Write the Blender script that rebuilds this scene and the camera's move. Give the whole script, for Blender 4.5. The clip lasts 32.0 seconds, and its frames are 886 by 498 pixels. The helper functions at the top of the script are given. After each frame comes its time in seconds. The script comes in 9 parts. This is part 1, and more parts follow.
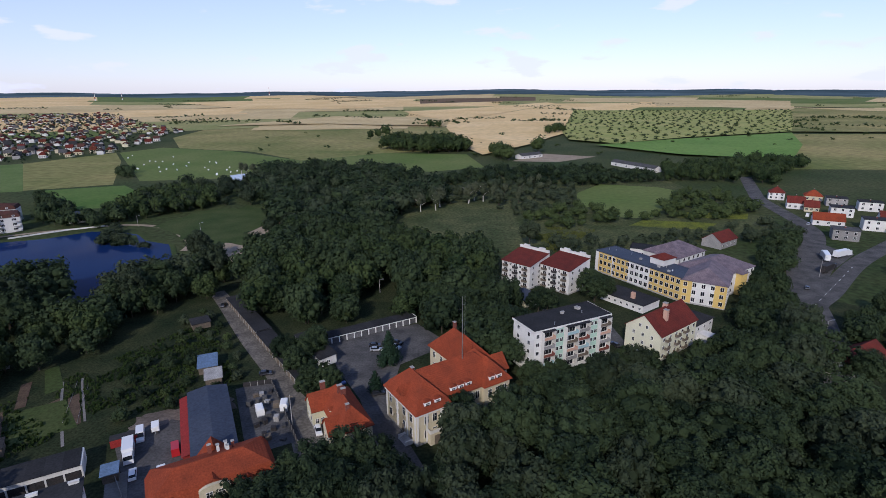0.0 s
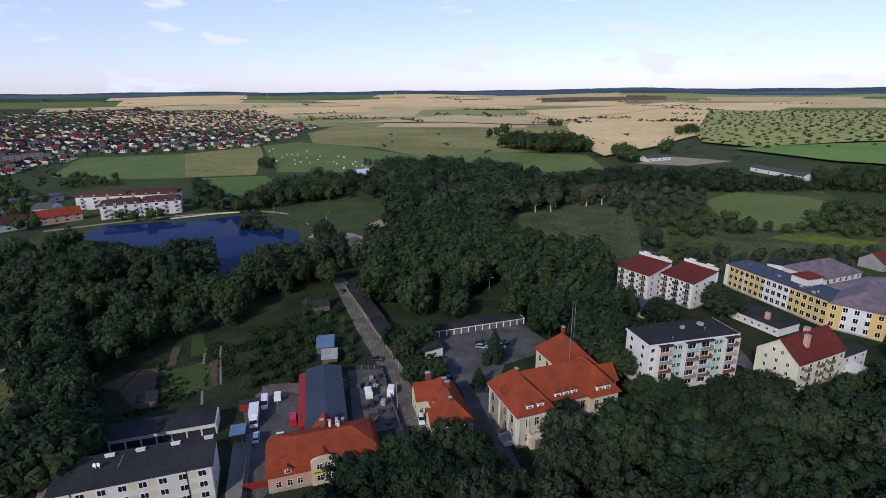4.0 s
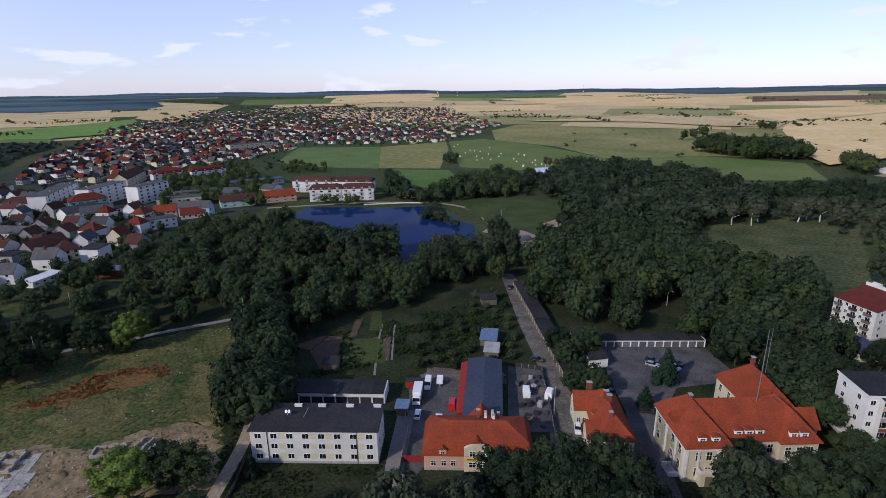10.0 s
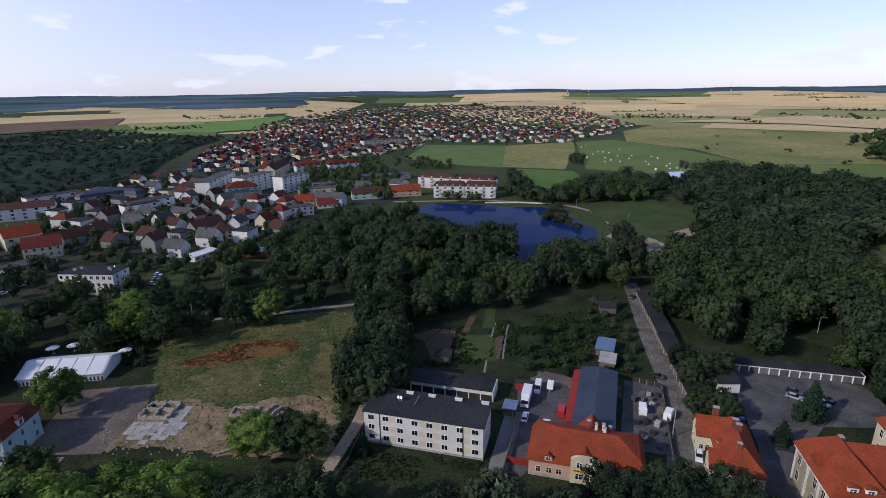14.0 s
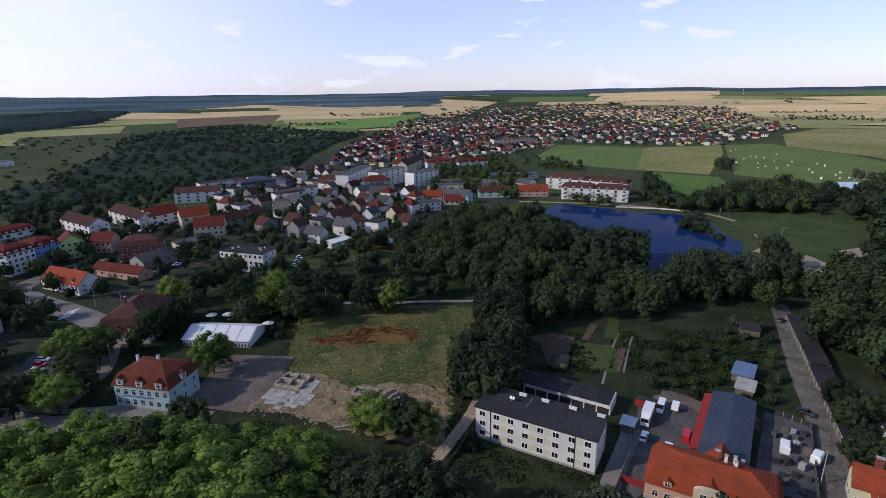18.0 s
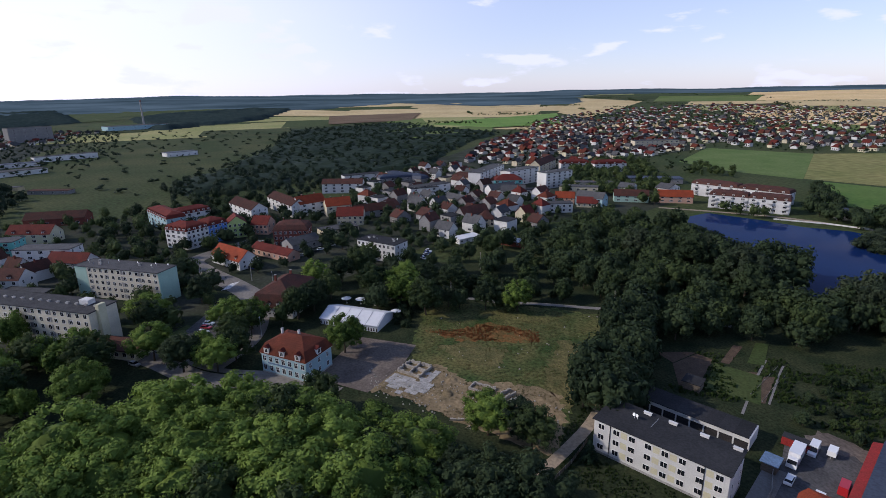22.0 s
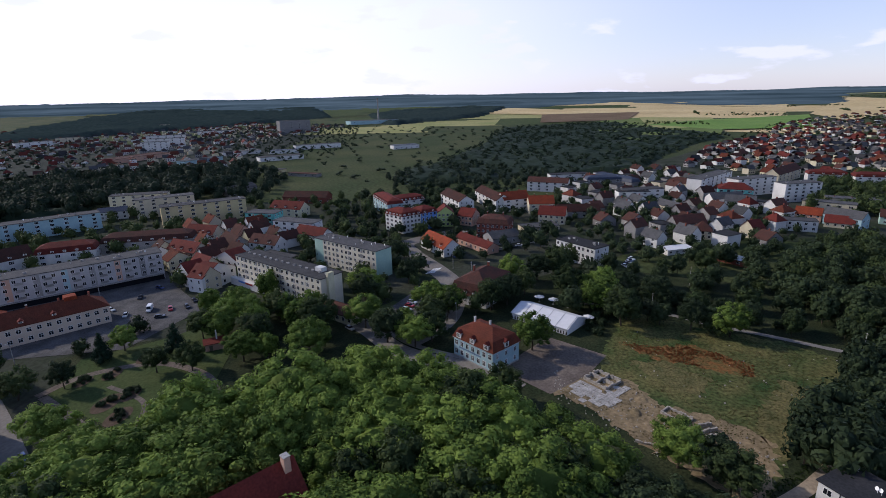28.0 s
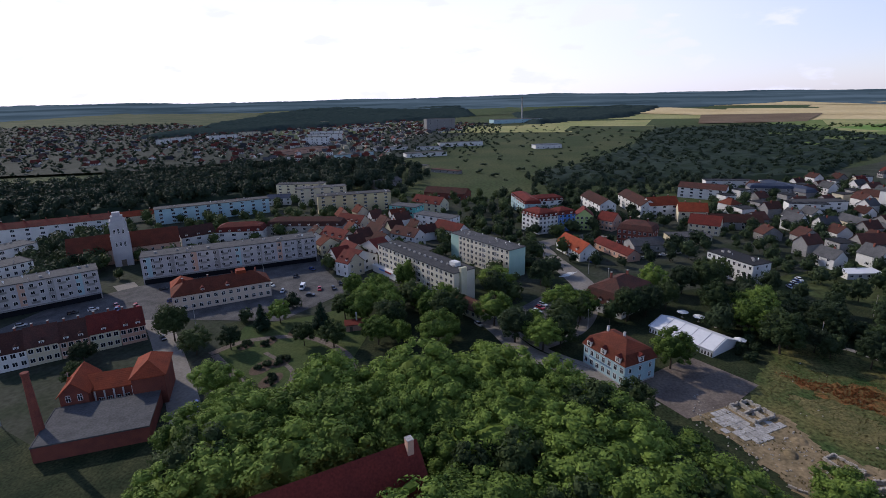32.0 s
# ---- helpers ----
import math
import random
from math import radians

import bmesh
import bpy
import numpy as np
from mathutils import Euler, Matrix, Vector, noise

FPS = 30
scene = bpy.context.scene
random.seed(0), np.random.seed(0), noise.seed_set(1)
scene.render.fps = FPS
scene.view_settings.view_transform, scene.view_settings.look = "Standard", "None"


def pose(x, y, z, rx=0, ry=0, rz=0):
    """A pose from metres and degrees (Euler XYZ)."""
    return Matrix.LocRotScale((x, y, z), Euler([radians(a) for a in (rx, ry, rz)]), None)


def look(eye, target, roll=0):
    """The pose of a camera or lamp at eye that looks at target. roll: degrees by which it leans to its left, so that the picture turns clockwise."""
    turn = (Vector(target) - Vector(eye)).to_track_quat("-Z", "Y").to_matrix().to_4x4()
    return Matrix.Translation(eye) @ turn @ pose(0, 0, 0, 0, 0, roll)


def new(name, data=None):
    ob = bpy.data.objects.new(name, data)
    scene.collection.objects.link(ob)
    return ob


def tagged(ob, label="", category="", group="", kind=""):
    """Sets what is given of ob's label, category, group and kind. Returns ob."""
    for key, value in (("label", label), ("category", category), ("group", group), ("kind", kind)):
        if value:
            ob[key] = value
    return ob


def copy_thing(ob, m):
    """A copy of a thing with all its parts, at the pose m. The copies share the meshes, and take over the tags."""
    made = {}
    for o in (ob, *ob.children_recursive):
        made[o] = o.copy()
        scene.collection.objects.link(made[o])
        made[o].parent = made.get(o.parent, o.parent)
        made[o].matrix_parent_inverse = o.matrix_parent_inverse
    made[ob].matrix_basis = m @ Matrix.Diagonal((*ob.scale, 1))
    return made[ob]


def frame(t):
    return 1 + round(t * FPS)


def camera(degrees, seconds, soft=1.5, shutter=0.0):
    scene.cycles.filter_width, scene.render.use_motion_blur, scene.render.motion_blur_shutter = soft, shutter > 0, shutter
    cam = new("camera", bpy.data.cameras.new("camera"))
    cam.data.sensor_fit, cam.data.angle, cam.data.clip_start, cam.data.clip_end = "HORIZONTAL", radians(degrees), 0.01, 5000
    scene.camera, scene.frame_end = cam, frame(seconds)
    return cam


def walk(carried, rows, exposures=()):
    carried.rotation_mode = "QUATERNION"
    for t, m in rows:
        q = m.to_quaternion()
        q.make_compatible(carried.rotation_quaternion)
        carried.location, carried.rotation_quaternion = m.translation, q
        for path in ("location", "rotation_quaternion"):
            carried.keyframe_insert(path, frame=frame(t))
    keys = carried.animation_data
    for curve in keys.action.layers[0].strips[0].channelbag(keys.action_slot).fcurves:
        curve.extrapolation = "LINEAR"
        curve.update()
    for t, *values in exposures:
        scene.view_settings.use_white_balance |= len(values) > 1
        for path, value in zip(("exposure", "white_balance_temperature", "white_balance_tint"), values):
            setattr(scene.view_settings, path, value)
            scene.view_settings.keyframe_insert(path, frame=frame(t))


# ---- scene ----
PATH = [(0, 0.00, -16.85, -0.35), (2, 6.32, -16.87, -0.41), (4, 12.64, -16.89, -0.47), (6, 18.99, -16.90, -0.53), (8, 25.41, -16.90, -0.59), (10, 31.93, -16.89, -0.65), (12, 38.55, -16.88, -0.71), (14, 45.29, -16.85, -0.77), (16, 52.15, -16.82, -0.83), (18, 59.14, -16.77, -0.89), (20, 66.24, -16.72, -0.94), (22, 73.46, -16.66, -1.00), (24, 80.78, -16.59, -1.06), (26, 88.18, -16.51, -1.11), (28, 95.65, -16.42, -1.17), (30, 103.18, -16.33, -1.22), (32, 110.74, -16.22, -1.28)]
EYE_Z = 85.0
cam = camera(80.1, 32.0, soft=0.3)
walk(cam, [(t, pose(0, 0, EYE_Z, 90 + p, 0, y) @ pose(0, 0, 0, 0, 0, r)) for t, y, p, r in PATH], [(0, 0.02, 5900, 14), (32, 0.1, 6200, 14)])

# ---- sky and sun ----
SUN_AZ, SUN_EL = -164.0, 31.0
world = bpy.data.worlds.new("sky")
scene.world = world
world.use_nodes = True
wn, wl = world.node_tree.nodes, world.node_tree.links
bg = wn["Background"]
sky = wn.new("ShaderNodeTexSky")
sky.sky_type = 'NISHITA'
sky.sun_disc = False
sky.sun_elevation = radians(SUN_EL)
sky.sun_rotation = radians(SUN_AZ)
sky.altitude = 100
sky.air_density, sky.dust_density, sky.ozone_density = 1.0, 0.35, 1.6
bg.inputs["Strength"].default_value = 0.14
# thin haze and small fair-weather clouds, stretched along the horizon
tc = wn.new("ShaderNodeTexCoord")
mp = wn.new("ShaderNodeMapping")
mp.inputs["Scale"].default_value = (1.0, 1.0, 3.4)
wl.new(tc.outputs["Generated"], mp.inputs["Vector"])
cl = wn.new("ShaderNodeTexNoise")
cl.inputs["Scale"].default_value, cl.inputs["Detail"].default_value, cl.inputs["Roughness"].default_value = 8.5, 6.0, 0.5
wl.new(mp.outputs["Vector"], cl.inputs["Vector"])
cr = wn.new("ShaderNodeMapRange")
cr.interpolation_type = 'SMOOTHSTEP'
cr.inputs["From Min"].default_value, cr.inputs["From Max"].default_value = 0.575, 0.665
cr.inputs["To Max"].default_value = 0.78
wl.new(cl.outputs["Fac"], cr.inputs["Value"])
cm = wn.new("ShaderNodeMix")
cm.data_type = 'RGBA'
cm.inputs["B"].default_value = (6.2, 6.4, 6.7, 1)
wl.new(cr.outputs["Result"], cm.inputs["Factor"])
veil = wn.new("ShaderNodeMix")
veil.data_type = 'RGBA'
hz = wn.new("ShaderNodeSeparateXYZ")
wl.new(tc.outputs["Generated"], hz.inputs[0])
hr = wn.new("ShaderNodeMapRange")
hr.interpolation_type = 'SMOOTHSTEP'
hr.inputs["From Min"].default_value, hr.inputs["From Max"].default_value = 0.12, 0.5
hr.inputs["To Min"].default_value, hr.inputs["To Max"].default_value = 0.48, 0.0
wl.new(hz.outputs["Z"], hr.inputs["Value"])
wl.new(hr.outputs["Result"], veil.inputs["Factor"])
veil.inputs["B"].default_value = (4.6, 4.95, 5.85, 1)
wl.new(sky.outputs["Color"], veil.inputs["A"])
# the bright haze round the sun
sun_way = Vector((math.sin(radians(SUN_AZ)) * math.cos(radians(SUN_EL)), math.cos(radians(SUN_AZ)) * math.cos(radians(SUN_EL)), math.sin(radians(SUN_EL))))
dt = wn.new("ShaderNodeVectorMath")
dt.operation = 'DOT_PRODUCT'
dt.inputs[1].default_value = sun_way
wl.new(tc.outputs["Generated"], dt.inputs[0])
ar = wn.new("ShaderNodeMapRange")
ar.interpolation_type = 'SMOOTHSTEP'
ar.inputs["From Min"].default_value, ar.inputs["From Max"].default_value, ar.inputs["To Max"].default_value = -0.15, 0.62, 0.8
wl.new(dt.outputs["Value"], ar.inputs["Value"])
glow = wn.new("ShaderNodeMix")
glow.data_type = 'RGBA'
glow.inputs["B"].default_value = (7.6, 7.7, 7.9, 1)
low = wn.new("ShaderNodeMapRange")
low.interpolation_type = 'SMOOTHSTEP'
low.inputs["From Min"].default_value, low.inputs["From Max"].default_value = 0.10, 0.42
low.inputs["To Min"].default_value, low.inputs["To Max"].default_value = 1.0, 0.0
wl.new(hz.outputs["Z"], low.inputs["Value"])
both = wn.new("ShaderNodeMath")
both.operation = 'MULTIPLY'
wl.new(ar.outputs["Result"], both.inputs[0]), wl.new(low.outputs["Result"], both.inputs[1])
wl.new(both.outputs[0], glow.inputs["Factor"])
wl.new(veil.outputs["Result"], glow.inputs["A"])
wl.new(glow.outputs["Result"], cm.inputs["A"])
tint = wn.new("ShaderNodeMix")
tint.data_type, tint.blend_type = 'RGBA', 'MULTIPLY'
tint.inputs["Factor"].default_value = 1.0
tint.inputs["B"].default_value = (0.99, 0.97, 1.10, 1)
wl.new(cm.outputs["Result"], tint.inputs["A"])
wl.new(tint.outputs["Result"], bg.inputs["Color"])

sun = new("sun", bpy.data.lights.new("sun", 'SUN'))
sun.data.energy, sun.data.angle, sun.data.color = 3.0, radians(0.6), (1.0, 0.90, 0.76)
sun.matrix_world = look(sun_way * 400, (0, 0, 0))


# ---- materials ----
def surface(name, c1, c2, scale=0.5, rough=0.85, fine=8.0, bump=0.0, metal=0.0, rnd=0.0, space="Object", lo=0.78, hi=1.22, courses=0.0, spec=0.08, hue=0.0):
    """A surface whose colour wanders between c1 and c2 over large patches, with fine grain over it."""
    m = bpy.data.materials.new(name)
    m.use_nodes = True
    n, l = m.node_tree.nodes, m.node_tree.links
    b = n["Principled BSDF"]
    b.inputs["Roughness"].default_value, b.inputs["Metallic"].default_value = rough, metal
    b.inputs["Specular IOR Level"].default_value = spec
    if space == "World":
        co = n.new("ShaderNodeNewGeometry").outputs["Position"]
    else:
        co = n.new("ShaderNodeTexCoord").outputs["Object"]
    n1, n2 = n.new("ShaderNodeTexNoise"), n.new("ShaderNodeTexNoise")
    for k, s, d in ((n1, scale, 4.0), (n2, fine, 3.0)):
        l.new(co, k.inputs["Vector"])
        k.inputs["Scale"].default_value, k.inputs["Detail"].default_value = s, d
    st = n.new("ShaderNodeMapRange")
    st.inputs["From Min"].default_value, st.inputs["From Max"].default_value = 0.32, 0.68
    l.new(n1.outputs["Fac"], st.inputs["Value"])
    mx = n.new("ShaderNodeMix")
    mx.data_type = 'RGBA'
    mx.inputs["A"].default_value, mx.inputs["B"].default_value = (*c1, 1), (*c2, 1)
    l.new(st.outputs["Result"], mx.inputs["Factor"])
    hs = n.new("ShaderNodeHueSaturation")
    l.new(mx.outputs["Result"], hs.inputs["Color"])
    mr = n.new("ShaderNodeMapRange")
    mr.inputs["From Min"].default_value, mr.inputs["From Max"].default_value = 0.3, 0.7
    mr.inputs["To Min"].default_value, mr.inputs["To Max"].default_value = lo, hi
    l.new(n2.outputs["Fac"], mr.inputs["Value"])
    val = mr.outputs["Result"]
    if rnd or hue:
        oi = n.new("ShaderNodeObjectInfo")
        r2 = n.new("ShaderNodeMapRange")
        r2.inputs["To Min"].default_value, r2.inputs["To Max"].default_value = 1 - rnd, 1 + rnd
        l.new(oi.outputs["Random"], r2.inputs["Value"])
        mu = n.new("ShaderNodeMath")
        mu.operation = 'MULTIPLY'
        l.new(val, mu.inputs[0]), l.new(r2.outputs["Result"], mu.inputs[1])
        val = mu.outputs[0]
        if hue:
            r3 = n.new("ShaderNodeMapRange")
            r3.inputs["To Min"].default_value, r3.inputs["To Max"].default_value = 0.5 - hue, 0.5 + hue
            l.new(oi.outputs["Random"], r3.inputs["Value"])
            l.new(r3.outputs["Result"], hs.inputs["Hue"])
    l.new(val, hs.inputs["Value"])
    l.new(hs.outputs["Color"], b.inputs["Base Color"])
    if bump or courses:
        bp = n.new("ShaderNodeBump")
        bp.inputs["Strength"].default_value = max(bump, 0.5 if courses else 0)
        bp.inputs["Distance"].default_value = 0.06
        if courses:
            wv = n.new("ShaderNodeTexWave")
            wv.bands_direction = 'Z'
            wv.inputs["Scale"].default_value, wv.inputs["Distortion"].default_value = courses, 0.6
            l.new(co, wv.inputs["Vector"])
            l.new(wv.outputs["Fac"], bp.inputs["Height"])
        else:
            l.new(n2.outputs["Fac"], bp.inputs["Height"])
        l.new(bp.outputs["Normal"], b.inputs["Normal"])
    return m


def leaf_material(name, c1, c2, lum=0.3, scale=0.02):
    m = bpy.data.materials.new(name)
    m.use_nodes = True
    n, l = m.node_tree.nodes, m.node_tree.links
    b = n["Principled BSDF"]
    b.inputs["Roughness"].default_value, b.inputs["Specular IOR Level"].default_value = 0.7, 0.08
    g = n.new("ShaderNodeNewGeometry")
    oi = n.new("ShaderNodeObjectInfo")
    nz = n.new("ShaderNodeTexNoise")
    nz.inputs["Scale"].default_value = scale
    l.new(g.outputs["Position"], nz.inputs["Vector"])
    tn = n.new("ShaderNodeTexNoise")
    tn.inputs["Scale"].default_value, tn.inputs["Detail"].default_value = 0.085, 1.0
    l.new(g.outputs["Position"], tn.inputs["Vector"])
    tm = n.new("ShaderNodeMapRange")
    tm.inputs["From Min"].default_value, tm.inputs["From Max"].default_value = 0.33, 0.67
    tm.inputs["To Min"].default_value, tm.inputs["To Max"].default_value = -0.35, 0.55
    l.new(tn.outputs["Fac"], tm.inputs["Value"])
    a0 = n.new("ShaderNodeMath")
    a0.operation = 'ADD'
    l.new(tm.outputs["Result"], a0.inputs[0]), l.new(oi.outputs["Random"], a0.inputs[1])
    ad = n.new("ShaderNodeMath")
    ad.operation = 'ADD'
    l.new(g.outputs["Random Per Island"], ad.inputs[0]), l.new(a0.outputs[0], ad.inputs[1])
    a2 = n.new("ShaderNodeMath")
    a2.operation = 'ADD'
    l.new(ad.outputs[0], a2.inputs[0]), l.new(nz.outputs["Fac"], a2.inputs[1])
    mr = n.new("ShaderNodeMapRange")
    mr.inputs["From Min"].default_value, mr.inputs["From Max"].default_value = 0.5, 2.2
    l.new(a2.outputs[0], mr.inputs["Value"])
    mx = n.new("ShaderNodeMix")
    mx.data_type = 'RGBA'
    mx.inputs["A"].default_value, mx.inputs["B"].default_value = (*c1, 1), (*c2, 1)
    l.new(mr.outputs["Result"], mx.inputs["Factor"])
    l.new(mx.outputs["Result"], b.inputs["Base Color"])
    tr = n.new("ShaderNodeBsdfTranslucent")
    l.new(mx.outputs["Result"], tr.inputs["Color"])
    ms = n.new("ShaderNodeMixShader")
    ms.inputs[0].default_value = lum
    l.new(b.outputs[0], ms.inputs[1]), l.new(tr.outputs[0], ms.inputs[2])
    l.new(ms.outputs[0], n["Material Output"].inputs["Surface"])
    return m


def plain(name, c, rough=0.5, metal=0.0, spec=0.5, coat=0.0):
    m = bpy.data.materials.new(name)
    m.use_nodes = True
    b = m.node_tree.nodes["Principled BSDF"]
    b.inputs["Base Color"].default_value = (*c, 1)
    b.inputs["Roughness"].default_value, b.inputs["Metallic"].default_value = rough, metal
    b.inputs["Specular IOR Level"].default_value, b.inputs["Coat Weight"].default_value = spec, coat
    return m


# ground covers
GRASS = surface("meadow grass", (0.030, 0.048, 0.016), (0.062, 0.070, 0.028), 0.012, 0.95, 0.35, space="World", lo=0.6, hi=1.4)
LAWN = surface("mown lawn", (0.033, 0.0557, 0.0166), (0.0607, 0.0763, 0.0267), 0.06, 0.95, 1.1, space="World", lo=0.75, hi=1.25)
# cloud and tree shade are put into this dark green
DARKGRASS = surface("rough grass with painted shade", (0.013, 0.022, 0.010), (0.038, 0.044, 0.020), 0.11, 0.95, 1.4, space="World", lo=0.5, hi=1.5)
# meadow, crop, straw and pasture colours raised to carry sunlight on far fields
MEADOW = surface("green hay meadow", (0.09, 0.135, 0.034), (0.135, 0.16, 0.052), 0.012, 0.95, 0.25, space="World", lo=0.85, hi=1.15)
CROP = surface("green crop", (0.11, 0.20, 0.042), (0.15, 0.235, 0.058), 0.01, 0.95, 0.2, space="World", lo=0.85, hi=1.15)
STUBBLE = surface("straw stubble", (0.60, 0.42, 0.19), (0.70, 0.52, 0.27), 0.006, 0.95, 0.09, space="World", lo=0.85, hi=1.12)
PALE = surface("pale dry field", (0.46, 0.35, 0.17), (0.55, 0.43, 0.23), 0.006, 0.95, 0.08, space="World", lo=0.85, hi=1.12)
OLIVE = surface("olive pasture", (0.21, 0.225, 0.08), (0.30, 0.28, 0.12), 0.008, 0.95, 0.15, space="World", lo=0.8, hi=1.2)
PASTURE = surface("green-brown pasture", (0.125, 0.145, 0.043), (0.285, 0.240, 0.098), 0.006, 0.95, 0.12, space="World", lo=0.75, hi=1.25)
BROWNFIELD = surface("ploughed field", (0.12, 0.0788, 0.0488), (0.158, 0.112, 0.0675), 0.01, 0.95, 0.15, space="World", lo=0.85, hi=1.15)
MARSH = surface("tall marsh grass", (0.04, 0.055, 0.021), (0.092, 0.098, 0.042), 0.05, 0.95, 0.55, space="World", lo=0.55, hi=1.45)
YELLOWWEED = surface("yellow flowering weeds", (0.15, 0.165, 0.0225), (0.075, 0.09, 0.0225), 0.12, 0.95, 0.8, space="World", lo=0.7, hi=1.3)
WEEDS = surface("dry rough weeds", (0.034, 0.060, 0.018), (0.118, 0.105, 0.040), 0.085, 0.95, 0.9, space="World", lo=0.45, hi=1.55)
DRYGRASS = surface("dry yellow grass", (0.15, 0.126, 0.053), (0.066, 0.070, 0.027), 0.22, 0.95, 1.4, space="World", lo=0.6, hi=1.4)
SORREL = surface("rust-red sorrel", (0.19, 0.080, 0.028), (0.085, 0.078, 0.028), 0.35, 0.95, 1.2, space="World", lo=0.6, hi=1.4)
EARTH = surface("bare sandy earth", (0.255, 0.188, 0.108), (0.135, 0.106, 0.060), 0.15, 0.95, 1.0, space="World", lo=0.7, hi=1.3)
SAND = surface("pale sand", (0.315, 0.255, 0.188), (0.255, 0.203, 0.143), 0.1, 0.95, 1.0, space="World")
SOIL = surface("dug garden soil", (0.075, 0.0525, 0.0375), (0.105, 0.075, 0.0525), 0.3, 0.95, 2.0, space="World")
TOWNGROUND = surface("trodden yards and garden ground", (0.019, 0.029, 0.013), (0.050, 0.052, 0.040), 0.05, 0.95, 0.6, space="World", lo=0.7, hi=1.3)
FARGROUND = surface("dark gardens of the far town", (0.014, 0.022, 0.015), (0.036, 0.042, 0.034), 0.02, 0.95, 0.3, space="World", lo=0.7, hi=1.3)
ASPHALT = surface("grey asphalt", (0.056, 0.055, 0.056), (0.112, 0.108, 0.105), 0.16, 0.9, 1.6, space="World", lo=0.75, hi=1.25)
STREET = surface("worn pale street surface", (0.15, 0.138, 0.124), (0.225, 0.205, 0.18), 0.08, 0.95, 1.0, space="World", lo=0.85, hi=1.15)
DUST = surface("dusty reddish yard", (0.10, 0.082, 0.070), (0.165, 0.135, 0.112), 0.12, 0.95, 1.2, space="World", lo=0.75, hi=1.25)
GRAVEL = surface("worn grey gravel", (0.088, 0.080, 0.070), (0.165, 0.148, 0.126), 0.22, 0.95, 1.3, space="World", lo=0.65, hi=1.3)
PAVING = surface("concrete paving", (0.167, 0.155, 0.143), (0.217, 0.205, 0.186), 0.2, 0.9, 2.0, space="World", lo=0.85, hi=1.12)
GARAGEDOOR = surface("dull grey painted steel", (0.13, 0.13, 0.135), (0.08, 0.08, 0.085), 0.5, 0.6, 3.0, rnd=0.3)
PAINT = plain("white road paint", (0.7, 0.7, 0.68), 0.8)
# sky reflection painted as blue base colour; the low IOR mirrors very little
WATER = surface("pond water with painted sky blue", (0.007, 0.020, 0.075), (0.009, 0.027, 0.092), 0.02, 0.05, 2.0, space="World", lo=0.9, hi=1.1, bump=0.02, spec=0.5)
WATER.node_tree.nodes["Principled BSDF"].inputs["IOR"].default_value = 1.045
# building surfaces
TILE = surface("orange clay tile", (0.245, 0.050, 0.021), (0.17, 0.038, 0.018), 0.25, 0.85, 3.0, rnd=0.08, courses=1.0, spec=0.12)
REDTILE = surface("red roof tile", (0.125, 0.025, 0.018), (0.085, 0.020, 0.016), 0.3, 0.85, 3.0, rnd=0.15, courses=1.0, spec=0.12)
BROWNTILE = surface("red-brown roof tile", (0.125, 0.036, 0.021), (0.085, 0.028, 0.018), 0.3, 0.85, 3.0, rnd=0.15, courses=1.0)
OLDTILE = surface("old brown tile", (0.080, 0.034, 0.026), (0.052, 0.029, 0.024), 0.3, 0.85, 3.0, rnd=0.25, courses=1.0)
PURPLE = surface("violet-grey metal roof", (0.18, 0.14, 0.155), (0.105, 0.085, 0.10), 0.35, 0.55, 3.0, courses=0.4)
BITUMEN = surface("dark bitumen felt", (0.0237, 0.0242, 0.0262), (0.0342, 0.0342, 0.0367), 0.18, 0.8, 2.0, rnd=0.15)
BLUEROOF = surface("blue-grey sheet roof", (0.035, 0.045, 0.07), (0.05, 0.06, 0.085), 0.1, 0.5, 1.5)
PALEBLUE = surface("faded blue sheet", (0.12, 0.18, 0.28), (0.10, 0.15, 0.23), 0.4, 0.5, 2.0)
GREYROOF = surface("grey fibre cement", (0.085, 0.085, 0.086), (0.06, 0.06, 0.062), 0.3, 0.9, 2.0, rnd=0.25)
SLABCREAM = surface("pale cream painted concrete", (0.60, 0.55, 0.43), (0.52, 0.475, 0.37), 0.2, 0.9, 3.0, lo=0.92, hi=1.06)
CREAM = surface("cream render", (0.532, 0.471, 0.339), (0.461, 0.41, 0.297), 0.25, 0.9, 3.0, lo=0.9, hi=1.07)
PALEW = surface("off-white render", (0.635, 0.625, 0.595), (0.532, 0.522, 0.503), 0.2, 0.9, 3.0, lo=0.9, hi=1.06, rnd=0.06)
YELLOWW = surface("yellow render", (0.574, 0.41, 0.134), (0.512, 0.369, 0.134), 0.2, 0.9, 3.0, lo=0.92, hi=1.06)
PALEYEL = surface("pale yellow render", (0.56, 0.52, 0.36), (0.49, 0.455, 0.32), 0.2, 0.9, 3.0, lo=0.92, hi=1.06)
GREENW = surface("mint render", (0.369, 0.512, 0.43), (0.328, 0.461, 0.39), 0.2, 0.9, 3.0, lo=0.92, hi=1.06)
TEALW = surface("turquoise render", (0.164, 0.471, 0.43), (0.144, 0.41, 0.379), 0.2, 0.9, 3.0, lo=0.92, hi=1.06)
BLUEW = surface("pale blue render", (0.33, 0.47, 0.50), (0.29, 0.41, 0.44), 0.2, 0.9, 3.0, lo=0.92, hi=1.06)
STRONGBLUE = surface("blue render", (0.10, 0.22, 0.52), (0.09, 0.2, 0.46), 0.2, 0.9, 3.0, lo=0.92, hi=1.06)
